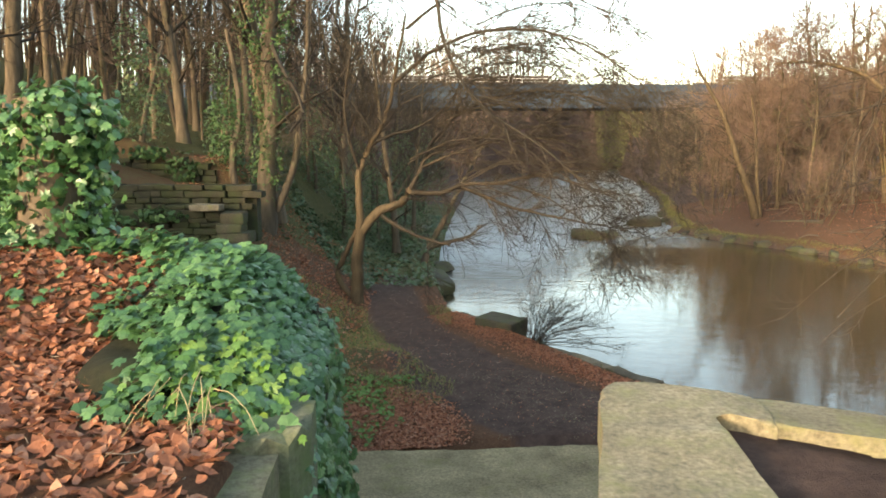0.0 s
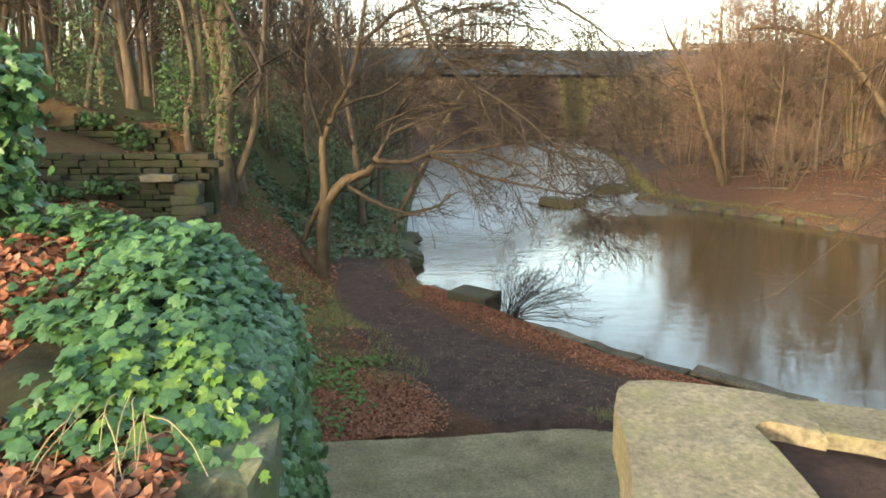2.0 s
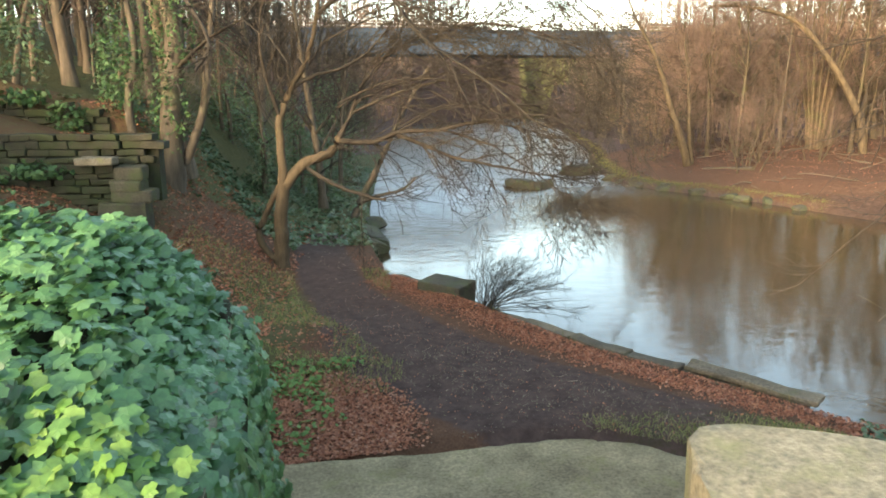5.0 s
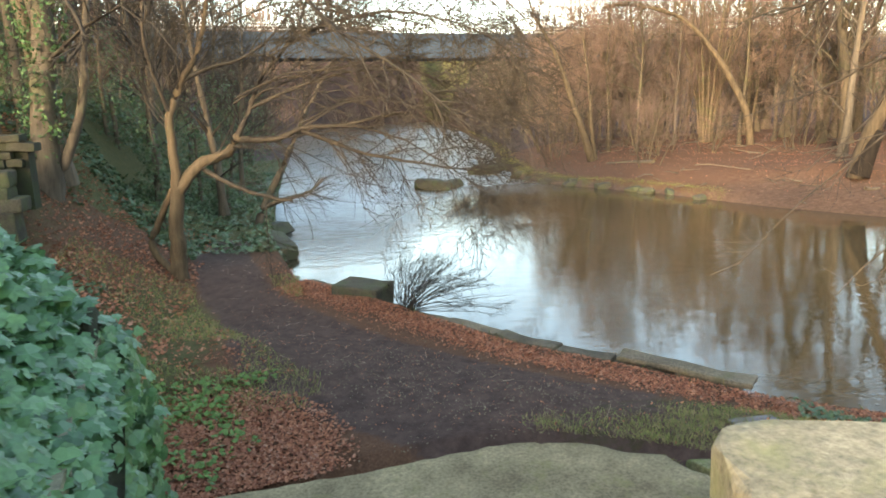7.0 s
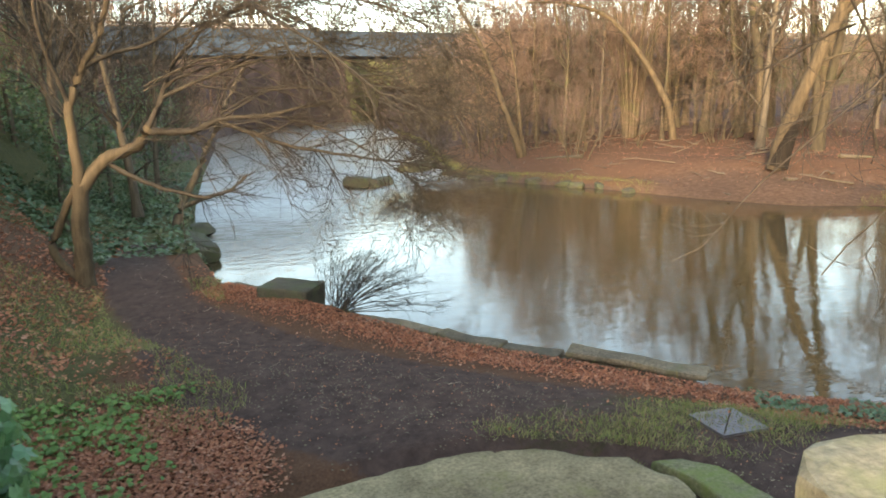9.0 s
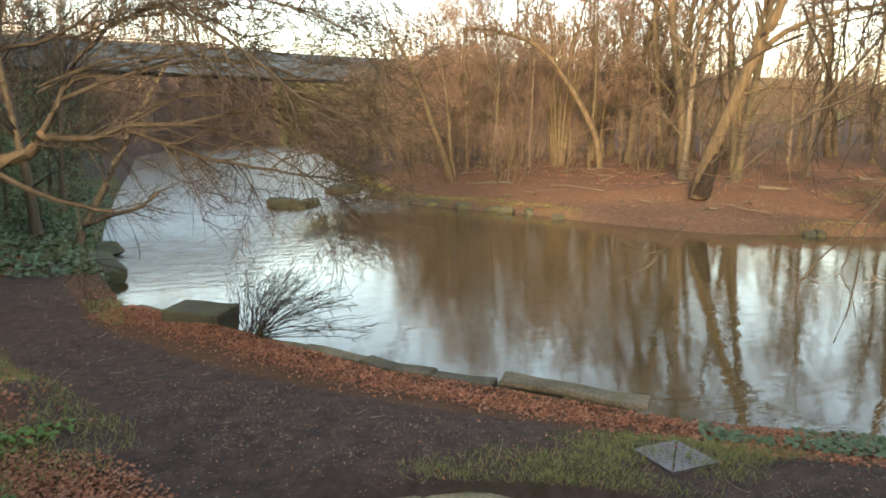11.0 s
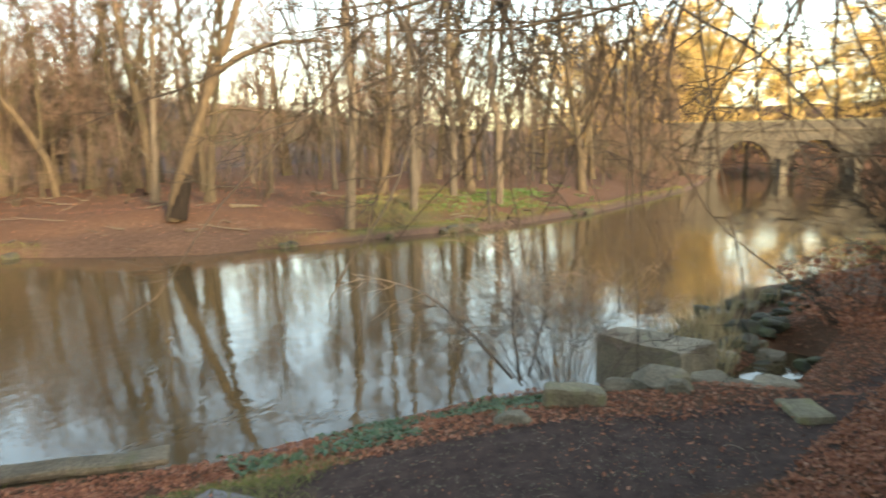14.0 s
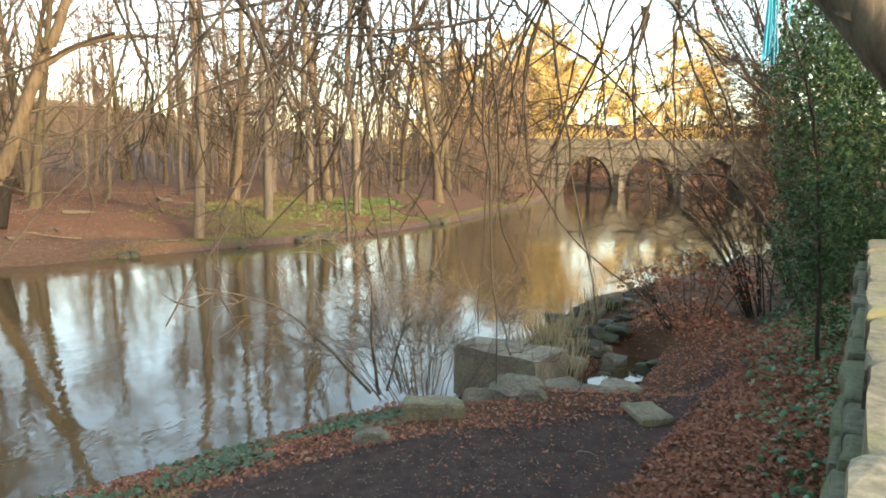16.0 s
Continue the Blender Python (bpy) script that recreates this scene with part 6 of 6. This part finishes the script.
N.append(np.stack([np.ones(n), r.normal(-0.4, 0.35, n), r.normal(0.45, 0.3, n)], 1))
n = 90
x, y = r.uniform(-0.99, -0.76, n), 3.36 + r.uniform(-0.06, 0.03, n)
P.append(np.stack([x, y, 0.12 - 0.9 * r.random(n) ** 1.2 * (x + 0.99) / 0.23], 1))
N.append(np.stack([r.normal(0.2, 0.4, n), -np.ones(n), r.normal(0.4, 0.3, n)], 1))
n = 1300
y = r.uniform(3.5, 7.2, n)
x = wall_w_x(y) + r.uniform(-0.35, 0.06, n)
P.append(np.stack([x, y, 0.13 - drop_off(y) - 0.28 * smooth01(-0.2, 0.1, x - wall_w_x(y)) + r.uniform(-0.05, 0.07, n)], 1))
N.append(np.stack([0.6 + r.normal(0, 0.3, n), r.normal(-0.4, 0.3, n), np.ones(n)], 1))
P, N = np.concatenate(P), np.concatenate(N)
T = turns_from(N, r.normal(math.pi, 0.9, len(P)))
S = r.uniform(0.055, 0.115, len(P))
near_edge = (P[:, 1] < 4.75) & (P[:, 2] > -0.25)
pick = np.where(near_edge)[0][:280]
rest = np.setdiff1d(np.arange(len(P)), pick)
tagged(child("ivy_foliage", scatter_mesh("ivy_foliage", IVY_LEAF, P[rest], T[rest], S[rest], M_IVY), mound), kind="stuff")
one = mesh_of("ivy_leaf", np.array(IVY_LEAF[0]), np.array(IVY_LEAF[1]), M_IVY, False)
for i in pick:
    lf = child("ivy_leaf", one, mound)
    m4 = Matrix.Identity(4)
    for a in range(3):
        for b_ in range(3):
            m4[a][b_] = T[i][a][b_] * S[i]
        m4[a][3] = P[i][a]
    lf.matrix_basis = m4
n = 170
x, y = r.normal(-1.2, 0.2, n), r.normal(3.75, 0.2, n)
yp = np.stack([x, y, mound_z(x, y) + r.uniform(0.02, 0.09, n)], 1)
yn = np.stack([r.normal(0, 0.4, n), r.normal(-0.7, 0.3, n), np.ones(n)], 1)
tagged(child("young_ivy", scatter_mesh("young_ivy", IVY_LEAF, yp, turns_from(yn, r.normal(math.pi, 0.8, n)), r.uniform(0.05, 0.1, n), M_IVY_YOUNG), mound, "bright yellow-green young ivy leaves"), kind="stuff")
tt = Tubes(4)
for k in range(14):
    s = (r.normal(-1.32, 0.14), r.uniform(3.3, 3.6), 0.22 + r.uniform(-0.05, 0.14))
    tt.add(*limb(r, s, (r.normal(-0.2, 0.5), -1, r.normal(0.1, 0.3)), r.uniform(0.3, 0.6), 0.003, 0.0018, 12, 0.09, (0, 0, -0.17)))
tagged(child("runner", tt.mesh("runner", M_STRAW), mound, "thin straw-coloured ivy runners"), kind="stuff")

stump = thing("ivy_stump", "tall stump smothered in large-leaved ivy", "ivy", (-3.72, 6.45, 0.2))
tt = Tubes(9)
tt.add(*limb(np.random.default_rng(5), (0, 0, -0.2), (0.05, 0, 1), 2.0, 0.34, 0.24, 8, 0.04))
child("trunk", tt.mesh("trunk", M_BARK), stump)
tagged(leaf_cloud("ivy_foliage", IVY_LEAF, [(0, 0, 0.35), (0.1, 0, 0.95), (0.22, 0, 1.55), (-0.5, 0.1, 0.8), (-0.3, 0.1, 1.35), (0.3, 0.2, 0.2)], [(0.62, 0.5, 0.5), (0.5, 0.45, 0.5), (0.5, 0.45, 0.42), (0.5, 0.4, 0.6), (0.5, 0.4, 0.5), (0.5, 0.4, 0.3)], [700, 700, 750, 450, 500, 300], (0.06, 0.12), M_IVY, 44, stump), kind="stuff")


def carpet(name, label, category, template, n, sampler, size, material, seed, up=0.35, lift=0.012, flat=0.55):
    """Leaves lying on the ground where sampler puts them."""
    r = np.random.default_rng(seed)
    xy = sampler(r, n)
    x, y = xy[:, 0], xy[:, 1]
    z = land(x, y)
    ok = (z > WATER - 0.02) & (z < 1.5)
    x, y, z = x[ok], y[ok], z[ok] + lift + r.random(ok.sum()) * 0.02
    N = np.stack([r.normal(0, flat, len(x)), r.normal(0, flat, len(x)), np.ones(len(x))], 1)
    me = scatter_mesh(name, template, np.stack([x, y, z], 1), turns_from(N, r.uniform(0, 6.28, len(x))), r.uniform(*size, len(x)), material)
    return tagged(new(name, me), label, category, kind="stuff")


def in_box(x0, y0, x1, y1):
    return lambda r, n: np.stack([r.uniform(x0, x1, n), r.uniform(y0, y1, n)], 1)


def near_line(line, spread_, off=0.0):
    line = np.array(line, float)

    def f(r, n):
        seg = np.hypot(*np.diff(line, axis=0).T)
        i = r.choice(len(seg), n, p=seg / seg.sum())
        t = r.random((n, 1))
        a, b = line[i], line[i + 1]
        d = (b - a) / seg[i][:, None]
        side = np.stack([-d[:, 1], d[:, 0]], 1)
        return a + (b - a) * t + side * (off + r.normal(0, spread_, (n, 1)))
    return f


def thin(sampler, test):
    """Keep only the places that pass the test."""
    def f(r, n):
        xy = sampler(r, n * 2)
        return xy[test(xy[:, 0], xy[:, 1], r)][:n]
    return f


blot = lambda x, y, k: 0.5 + 0.33 * ripple(x, y, k)
KERB_IN = [(0.2, 17.6), (1.75, 14.9), (3.75, 12.0), (5.5, 9.9), (7.7, 8.3), (8.9, 7.2)]
LEAVES = "leaf litter"
carpet("leaf_litter", "crisp red-brown beech leaves on the terrace", LEAVES, DEAD_LEAF, 15000, thin(in_box(-5.6, 1.2, -1.0, 8.2), lambda x, y, r: r.random(len(x)) < 0.75 + 0.25 * smooth01(2.6, 3.5, y)), (0.045, 0.10), M_DEAD, 11)
carpet("leaf_litter", "band of fallen leaves along the river kerb", LEAVES, DEAD_LEAF, 17000, near_line(KERB_IN, 0.30, -0.12), (0.022, 0.048), M_DEAD, 12)
carpet("leaf_litter", "patch of fallen leaves at the foot of the wall", LEAVES, DEAD_LEAF, 20000, thin(in_box(-4.2, 8.6, 0.5, 12.2), lambda x, y, r: (np.hypot((x + 1.6) / 1.9, (y - 9.6) / 1.8) < 0.8 + 0.3 * r.random(len(x)))), (0.025, 0.055), M_DEAD, 13, flat=0.35)
carpet("leaf_litter", "deep fallen leaves on the bank below the wall", LEAVES, DEAD_LEAF, 30000, thin(in_box(1.2, -0.5, 13.5, 6.2), lambda x, y, r: ((y - wall_b(x)) > -0.05) & (y - wall_b(x) < 1.55 + 0.3 * blot(x, y, 1.4) + 0.2 * r.random(len(x)) - 0.02 * (x - 7))), (0.032, 0.066), M_DEAD, 14)
carpet("leaf_litter", "fallen leaves between the shore rocks", LEAVES, DEAD_LEAF, 26000, thin(in_box(5.8, 1.4, 16, 9.2), lambda x, y, r: (dist_line(x, y, PATH_LINE) > np.clip(1.0 - 0.24 * (x - 6.4), 0.15, 1.0) + 0.3 * blot(x, y, 1.1) * r.random(len(x)))), (0.026, 0.056), M_DEAD, 15)
carpet("leaf_litter", "scattered leaves and debris on the dark path", LEAVES, DEAD_LEAF, 2200, near_line(PATH_LINE[2:10], 0.95), (0.012, 0.028), M_DEAD, 16)
carpet("leaf_litter", "fallen leaves along the riverside path", LEAVES, DEAD_LEAF, 2500, thin(in_box(-4.5, 11.5, 0.2, 20), lambda x, y, r: dist_line(x, y, PATH_LINE) > 0.7 + 0.6 * r.random(len(x))), (0.03, 0.07), M_DEAD, 17)
carpet("leaf_litter", "fallen leaves on the far bank", LEAVES, DEAD_LEAF, 12000, thin(in_box(17, 16, 45, 48), lambda x, y, r: (dist_line(x, y, FAR) > 0.8 + 5 * r.random(len(x))) & (dist_line(x, y, FAR) < dist_line(x, y, NEAR))), (0.04, 0.07), M_DEAD, 18)
carpet("leaf_litter", "leaves blown across the woodland path", LEAVES, DEAD_LEAF, 700, near_line(PATH_LINE[6:11], 0.8), (0.02, 0.05), M_DEAD, 30)
carpet("ground_ivy", "low green ivy creeping along the shore", "ivy", IVY_LEAF, 1300, thin(near_line([(6.2, 9.6), (7.8, 8.5), (9.0, 7.4), (9.6, 6.7)], 0.34, -0.5), lambda x, y, r: blot(x, y, 2.4) > 0.45 + 0.2 * r.random(len(x))), (0.035, 0.08), M_DULL_IVY, 19, lift=0.04)
carpet("ground_ivy", "green weeds at the foot of the ivy wall", "weeds", IVY_LEAF, 2000, thin(in_box(-4.2, 8.9, 0.3, 11.8), lambda x, y, r: blot(x, y, 2.1) + 0.3 * (y - 10.6) + 0.25 * r.random(len(x)) - 0.9 * smooth01(-1.1, 0.0, x) > 0.45), (0.04, 0.085), M_WEED, 20, lift=0.05)
carpet("ground_ivy", "ivy among the leaves below the wall", "ivy", IVY_LEAF, 4600, thin(in_box(3.5, 0.0, 15, 4.5), lambda x, y, r: (y - wall_b(x) > -0.4) & (y - wall_b(x) < 0.25 + 0.18 * (x - 3.5) * r.random(len(x)))), (0.04, 0.085), M_IVY, 22, lift=0.04)
carpet("ground_ivy", "ivy carpet on the wooded slope", "ivy", IVY_LEAF, 5200, thin(in_box(-9, 20.5, -2.2, 34), lambda x, y, r: blot(x, y, 0.9) > 0.5), (0.09, 0.17), M_DULL_IVY, 23, lift=0.06)
carpet("ground_ivy", "dark ivy and weeds down to the water", "ivy", IVY_LEAF, 4200, thin(in_box(-3.4, 21.2, 1.2, 46), lambda x, y, r: ~in_river(x, y)), (0.08, 0.16), M_DULL_IVY, 37, lift=0.05)
carpet("ground_ivy", "ivy and weeds below the ruined wall", "ivy", IVY_LEAF, 2600, thin(in_box(-11, 10.5, -3.4, 16.4), lambda x, y, r: blot(x, y, 1.0) > 0.3 + 0.2 * r.random(len(x))), (0.07, 0.13), M_DULL_IVY, 35, lift=0.05)
carpet("leaf_litter", "fallen leaves below the ruined wall", LEAVES, DEAD_LEAF, 3500, in_box(-11, 9.5, -3.0, 17), (0.06, 0.11), M_DEAD, 36)
carpet("leaf_litter", "brown litter and dead stalks on the slope", LEAVES, DEAD_LEAF, 5000, thin(in_box(-7.5, 13, -2.0, 25), lambda x, y, r: blot(x, y, 0.8) > 0.2), (0.05, 0.1), M_DEAD, 38)
carpet("ground_ivy", "ivy growing over the end of the corner wall", "ivy", IVY_LEAF, 10, in_box(6.2, 2.2, 6.6, 2.6), (0.05, 0.08), M_IVY, 24)
carpet("grass_tufts", "thin trampled winter grass beside the path", "grass", BLADE, 24000, thin(in_box(1.9, 7.2, 8.0, 10.6), lambda x, y, r: np.exp(-(((x - 4.6) / 2.5) ** 2 + ((y - 8.75 + 0.12 * (x - 4.2)) / 0.8) ** 2)) * (0.25 + 1.0 * blot(x, y, 3.0)) > 0.28 + 0.45 * r.random(len(x))), (0.035, 0.10), M_GRASS, 25, lift=-0.01)
carpet("grass_tufts", "rough grass at the path's shady edge", "grass", BLADE, 11000, thin(in_box(-4.4, 10.5, 0.2, 18.5), lambda x, y, r: (dist_line(x, y, PATH_LINE) > 0.8) & (blot(x, y, 1.3) > 0.35)), (0.05, 0.12), M_GRASS, 26, lift=-0.01)
carpet("grass_tufts", "mossy grass along the far water's edge", "grass", BLADE, 15000, thin(near_line(FAR[4:17], 0.32, 0.55), lambda x, y, r: (dist_line(x, y, FAR) < 1.3) & (blot(x, y, 1.1) > 0.3 * r.random(len(x))) & (np.hypot(x - 21.5, y - 25.5) > 4)), (0.10, 0.22), M_GRASS_FAR, 27, lift=-0.02)
carpet("grass_tufts", "green undergrowth on the far bank", "grass", BLADE, 7000, thin(in_box(29, 14, 46, 24), lambda x, y, r: (blot(x, y, 0.8) > 0.4) & (dist_line(x, y, FAR) > 0.6)), (0.12, 0.3), M_GRASS_FAR, 28, lift=-0.02)
carpet("undergrowth", "fresh green undergrowth patch on the far bank", "weeds", IVY_LEAF, 4500, thin(in_box(30, 12, 58, 24), lambda x, y, r: (blot(x, y, 0.9) + 0.9 * np.exp(-(((x - 43) / 7) ** 2 + ((y - 17.5) / 3.0) ** 2)) > 0.75 + 0.5 * r.random(len(x))) & (dist_line(x, y, FAR) > 0.3) & (dist_line(x, y, FAR) < 7)), (0.12, 0.24), M_WEED, 31, lift=0.06)
carpet("grass_tufts", "sparse grass and dead stalks on the kerb", "grass", BLADE, 900, near_line([(2.2, 15.1), (4.1, 12.5), (5.9, 10.4), (8.1, 8.7), (9.3, 7.6)], 0.12), (0.06, 0.2), M_GRASS_FAR, 29, lift=-0.01)

# dry reeds by the rocks
reeds = thing("reed_clump", "clump of dry straw-coloured reeds among rocks", "reeds", group="dry reeds")
rr2 = np.random.default_rng(33)
n = 55
pos = np.stack([rr2.normal(0, 0.2, n), rr2.normal(0, 0.28, n), np.zeros(n)], 1)
N = np.stack([rr2.normal(0, 0.18, n), rr2.normal(0, 0.18, n), np.ones(n)], 1)
rm = scatter_mesh("reed_tuft", ([(-0.008, 0, 0), (0.008, 0, 0), (0.006, 0.03, 0.6), (0, 0.12, 1.0)], [(0, 1, 2), (0, 2, 3)]), pos, turns_from(N, rr2.uniform(0, 6.28, n)), rr2.uniform(0.35, 0.8, n), M_STRAW)
tagged(child("reed_tuft", rm, reeds), kind="stuff")
spots = [(13.6, 5.6), (14.2, 5.15), (14.8, 4.9), (13.3, 5.9), (14.5, 5.3), (15.2, 4.6), (13.0, 4.75), (13.4, 5.2), (14.6, 4.7), (15.6, 4.3), (12.4, 4.6), (13.9, 4.5), (16.4, 3.9)]
reeds.matrix_basis = pose(*spots[0], ground_z(*spots[0]) - 0.02)
for k, (x, y) in enumerate(spots[1:]):
    copy_thing(reeds, pose(x, y, ground_z(x, y) - 0.02, 0, 0, 50 * k))

# beech shrub that keeps its dead leaves
lines = []
for k in range(14):
    dx, dy = tg_r.uniform(-0.9, 0.9), tg_r.uniform(-1.1, 1.3)
    lines.append(([(14.6 + dx * 0.3, 2.1 + dy * 0.3, -2.9), (14.6 + dx * 0.7, 2.2 + dy * 0.7, -2.0), (14.5 + dx, 2.3 + dy, -1.2 + tg_r.uniform(-0.4, 0.4))], 0.014, 0.004, 5))
beech = shaped_tree("beech_shrub", "young beech holding copper dead leaves", lines, M_TWIG, M_TWIG, 69, sub_len=(0.4, 0.9), twig_n=4, twig_len=0.35, sub_r=0.007, twig_r=0.004, category="shrub")
tagged(leaf_cloud("dead_leaves", DEAD_LEAF, [(14.6, 2.2, -1.6), (14.4, 3.0, -1.75), (14.8, 1.4, -1.8), (14.2, 2.4, -2.3), (13.4, 1.9, -2.4)], [(0.8, 0.7, 0.4), (0.6, 0.6, 0.3), (0.7, 0.6, 0.4), (0.8, 0.9, 0.3), (0.7, 0.8, 0.2)], [330, 220, 260, 320, 260], (0.05, 0.09), M_DEAD, 70, beech), kind="stuff")

# fallen twigs on the path
tt = Tubes(4)
sr = np.random.default_rng(15)
for xy in np.concatenate([near_line(PATH_LINE[2:8], 0.8)(sr, 100), near_line(PATH_LINE[1:4], 0.7)(sr, 110), in_box(-3.6, 2.4, -1.3, 6)(sr, 90), in_box(-3.4, 1.2, -1.05, 3.4)(sr, 170), near_line([(3, 5), (9, 2.5)], 0.8)(sr, 70)]):
    z = ground_z(*xy)
    if WATER < z < 1:
        a = sr.uniform(0, 6.28)
        tt.add(*limb(sr, (*xy, z + 0.008), (math.cos(a), math.sin(a), 0.03), sr.uniform(0.06, 0.26), sr.uniform(0.002, 0.005), 0.0015, 6, 0.3, (0, 0, -0.01)))
tagged(new("fallen_twigs", tt.mesh("fallen_twigs", M_STICK)), "pale broken twigs strewn over the path", "twigs", kind="stuff")

# small stones and grit on the path
gr = np.random.default_rng(16)
xy = near_line(PATH_LINE[3:10], 0.8)(gr, 7000)
z = land(xy[:, 0], xy[:, 1])
PEB = ([(-0.5, -0.4, 0), (0.5, -0.35, 0), (0.4, 0.45, 0), (-0.45, 0.4, 0), (0, 0, 0.5)], [(0, 1, 4), (1, 2, 4), (2, 3, 4), (3, 0, 4)])
me = scatter_mesh("grit", PEB, np.stack([xy[:, 0], xy[:, 1], z - 0.002], 1), turns_from(np.stack([gr.normal(0, 0.1, len(z)), gr.normal(0, 0.1, len(z)), np.ones(len(z))], 1), gr.uniform(0, 6.28, len(z))), gr.uniform(0.006, 0.026, len(z)), M_ROCK)
tagged(new("grit", me), "small stones and grit trodden into the path", "grit", kind="stuff")

# far woods: slim stems too many to count
fw = np.random.default_rng(17)
t1, t2 = Tubes(4), Tubes(3)
k = 0
while k < 1200:
    x, y = fw.uniform(-30, 190), fw.uniform(12, 210)
    X, Y = np.array([x]), np.array([y])
    d = dist_line(X, Y, FAR)[0]
    if not (28 < d < 150) or in_river(X, Y)[0] or (d > dist_line(X, Y, NEAR)[0] and y < 128):
        continue
    h = fw.uniform(10, 18)
    b = limb(fw, (x, y, ground_z(x, y) - 0.2), (fw.normal(0, 0.06), fw.normal(0, 0.06), 1), h, fw.uniform(0.07, 0.16), 0.03, 6, 0.04)
    t1.add(*b)
    for _ in range(13):
        i = fw.integers(1, 6)
        t2.add(*limb(fw, b[0][i], spread(fw, np.array([0, 0, 1.0]), fw.uniform(0.3, 0.9)), fw.uniform(1.5, 4.0), 0.04, 0.016, 3, 0.15))
    k += 1
for _ in range(420):
    x, y = fw.uniform(-60, 100), fw.uniform(123, 185)
    if in_river(np.array([x]), np.array([y]))[0]:
        continue
    b = limb(fw, (x, y, ground_z(x, y) - 0.2), (fw.normal(0, 0.08), fw.normal(0, 0.08), 1), fw.uniform(7, 12), fw.uniform(0.1, 0.2), 0.05, 6, 0.05)
    t1.add(*b)
    for _ in range(14):
        t2.add(*limb(fw, b[0][fw.integers(1, 6)], spread(fw, np.array([0, 0, 1.0]), fw.uniform(0.3, 1.0)), fw.uniform(1.5, 4.0), 0.07, 0.03, 3, 0.15))
woods = tagged(new("far_woods", t1.mesh("far_woods", M_BARK_PALE)), "dense bare woodland beyond the far bank", "woodland", kind="stuff")
tagged(child("fine_crown", t2.mesh("fine_crown", M_TWIG_RED), woods), kind="stuff")

# woods on the near slope: slim stems too many to count
nw = np.random.default_rng(18)
t1, t2 = Tubes(5), Tubes(3)
k = 0
while k < 450:
    x, y = nw.uniform(-46, -4), nw.uniform(23, 75)
    if x > -5.5 - 0.03 * (y - 24):
        continue
    h = nw.uniform(8, 15)
    b = limb(nw, (x, y, ground_z(x, y) - 0.2), (nw.normal(0.03, 0.08), nw.normal(0, 0.06), 1), h, nw.uniform(0.05, 0.15), 0.02, 7, 0.05)
    t1.add(*b)
    for _ in range(32):
        t2.add(*limb(nw, b[0][nw.integers(1, 7)], spread(nw, np.array([0, 0, 1.0]), nw.uniform(0.3, 1.2)), nw.uniform(1.0, 3.2), 0.02, 0.008, 4, 0.17))
    k += 1
slope_woods = tagged(new("slope_woods", t1.mesh("slope_woods", M_BARK)), "dense bare wood climbing the slope behind the ruined wall", "woodland", kind="stuff")
tagged(child("fine_crown", t2.mesh("fine_crown", M_TWIG_RED), slope_woods), kind="stuff")

# woods along the upper river
uw = np.random.default_rng(20)
t1, t2 = Tubes(5), Tubes(3)
k = 0
while k < 190:
    x, y = uw.uniform(-14, 62), uw.uniform(60, 113)
    X, Y = np.array([x]), np.array([y])
    if in_river(X, Y)[0] or min(dist_line(X, Y, FAR)[0], dist_line(X, Y, NEAR)[0]) < 0.8:
        continue
    b = limb(uw, (x, y, ground_z(x, y) - 0.2), (uw.normal(0, 0.1), uw.normal(0, 0.08), 1), uw.uniform(6, 13), uw.uniform(0.05, 0.14), 0.02, 7, 0.06)
    t1.add(*b)
    for _ in range(30):
        t2.add(*limb(uw, b[0][uw.integers(1, 7)], spread(uw, np.array([0, 0, 1.0]), uw.uniform(0.3, 1.2)), uw.uniform(1.2, 3.4), 0.03, 0.014, 3, 0.17))
    k += 1
upper_woods = tagged(new("upper_woods", t1.mesh("upper_woods", M_BARK_PALE)), "hazy bare wood on both banks of the upper river", "woodland", kind="stuff")
tagged(child("fine_crown", t2.mesh("fine_crown", M_BARK), upper_woods), kind="stuff")
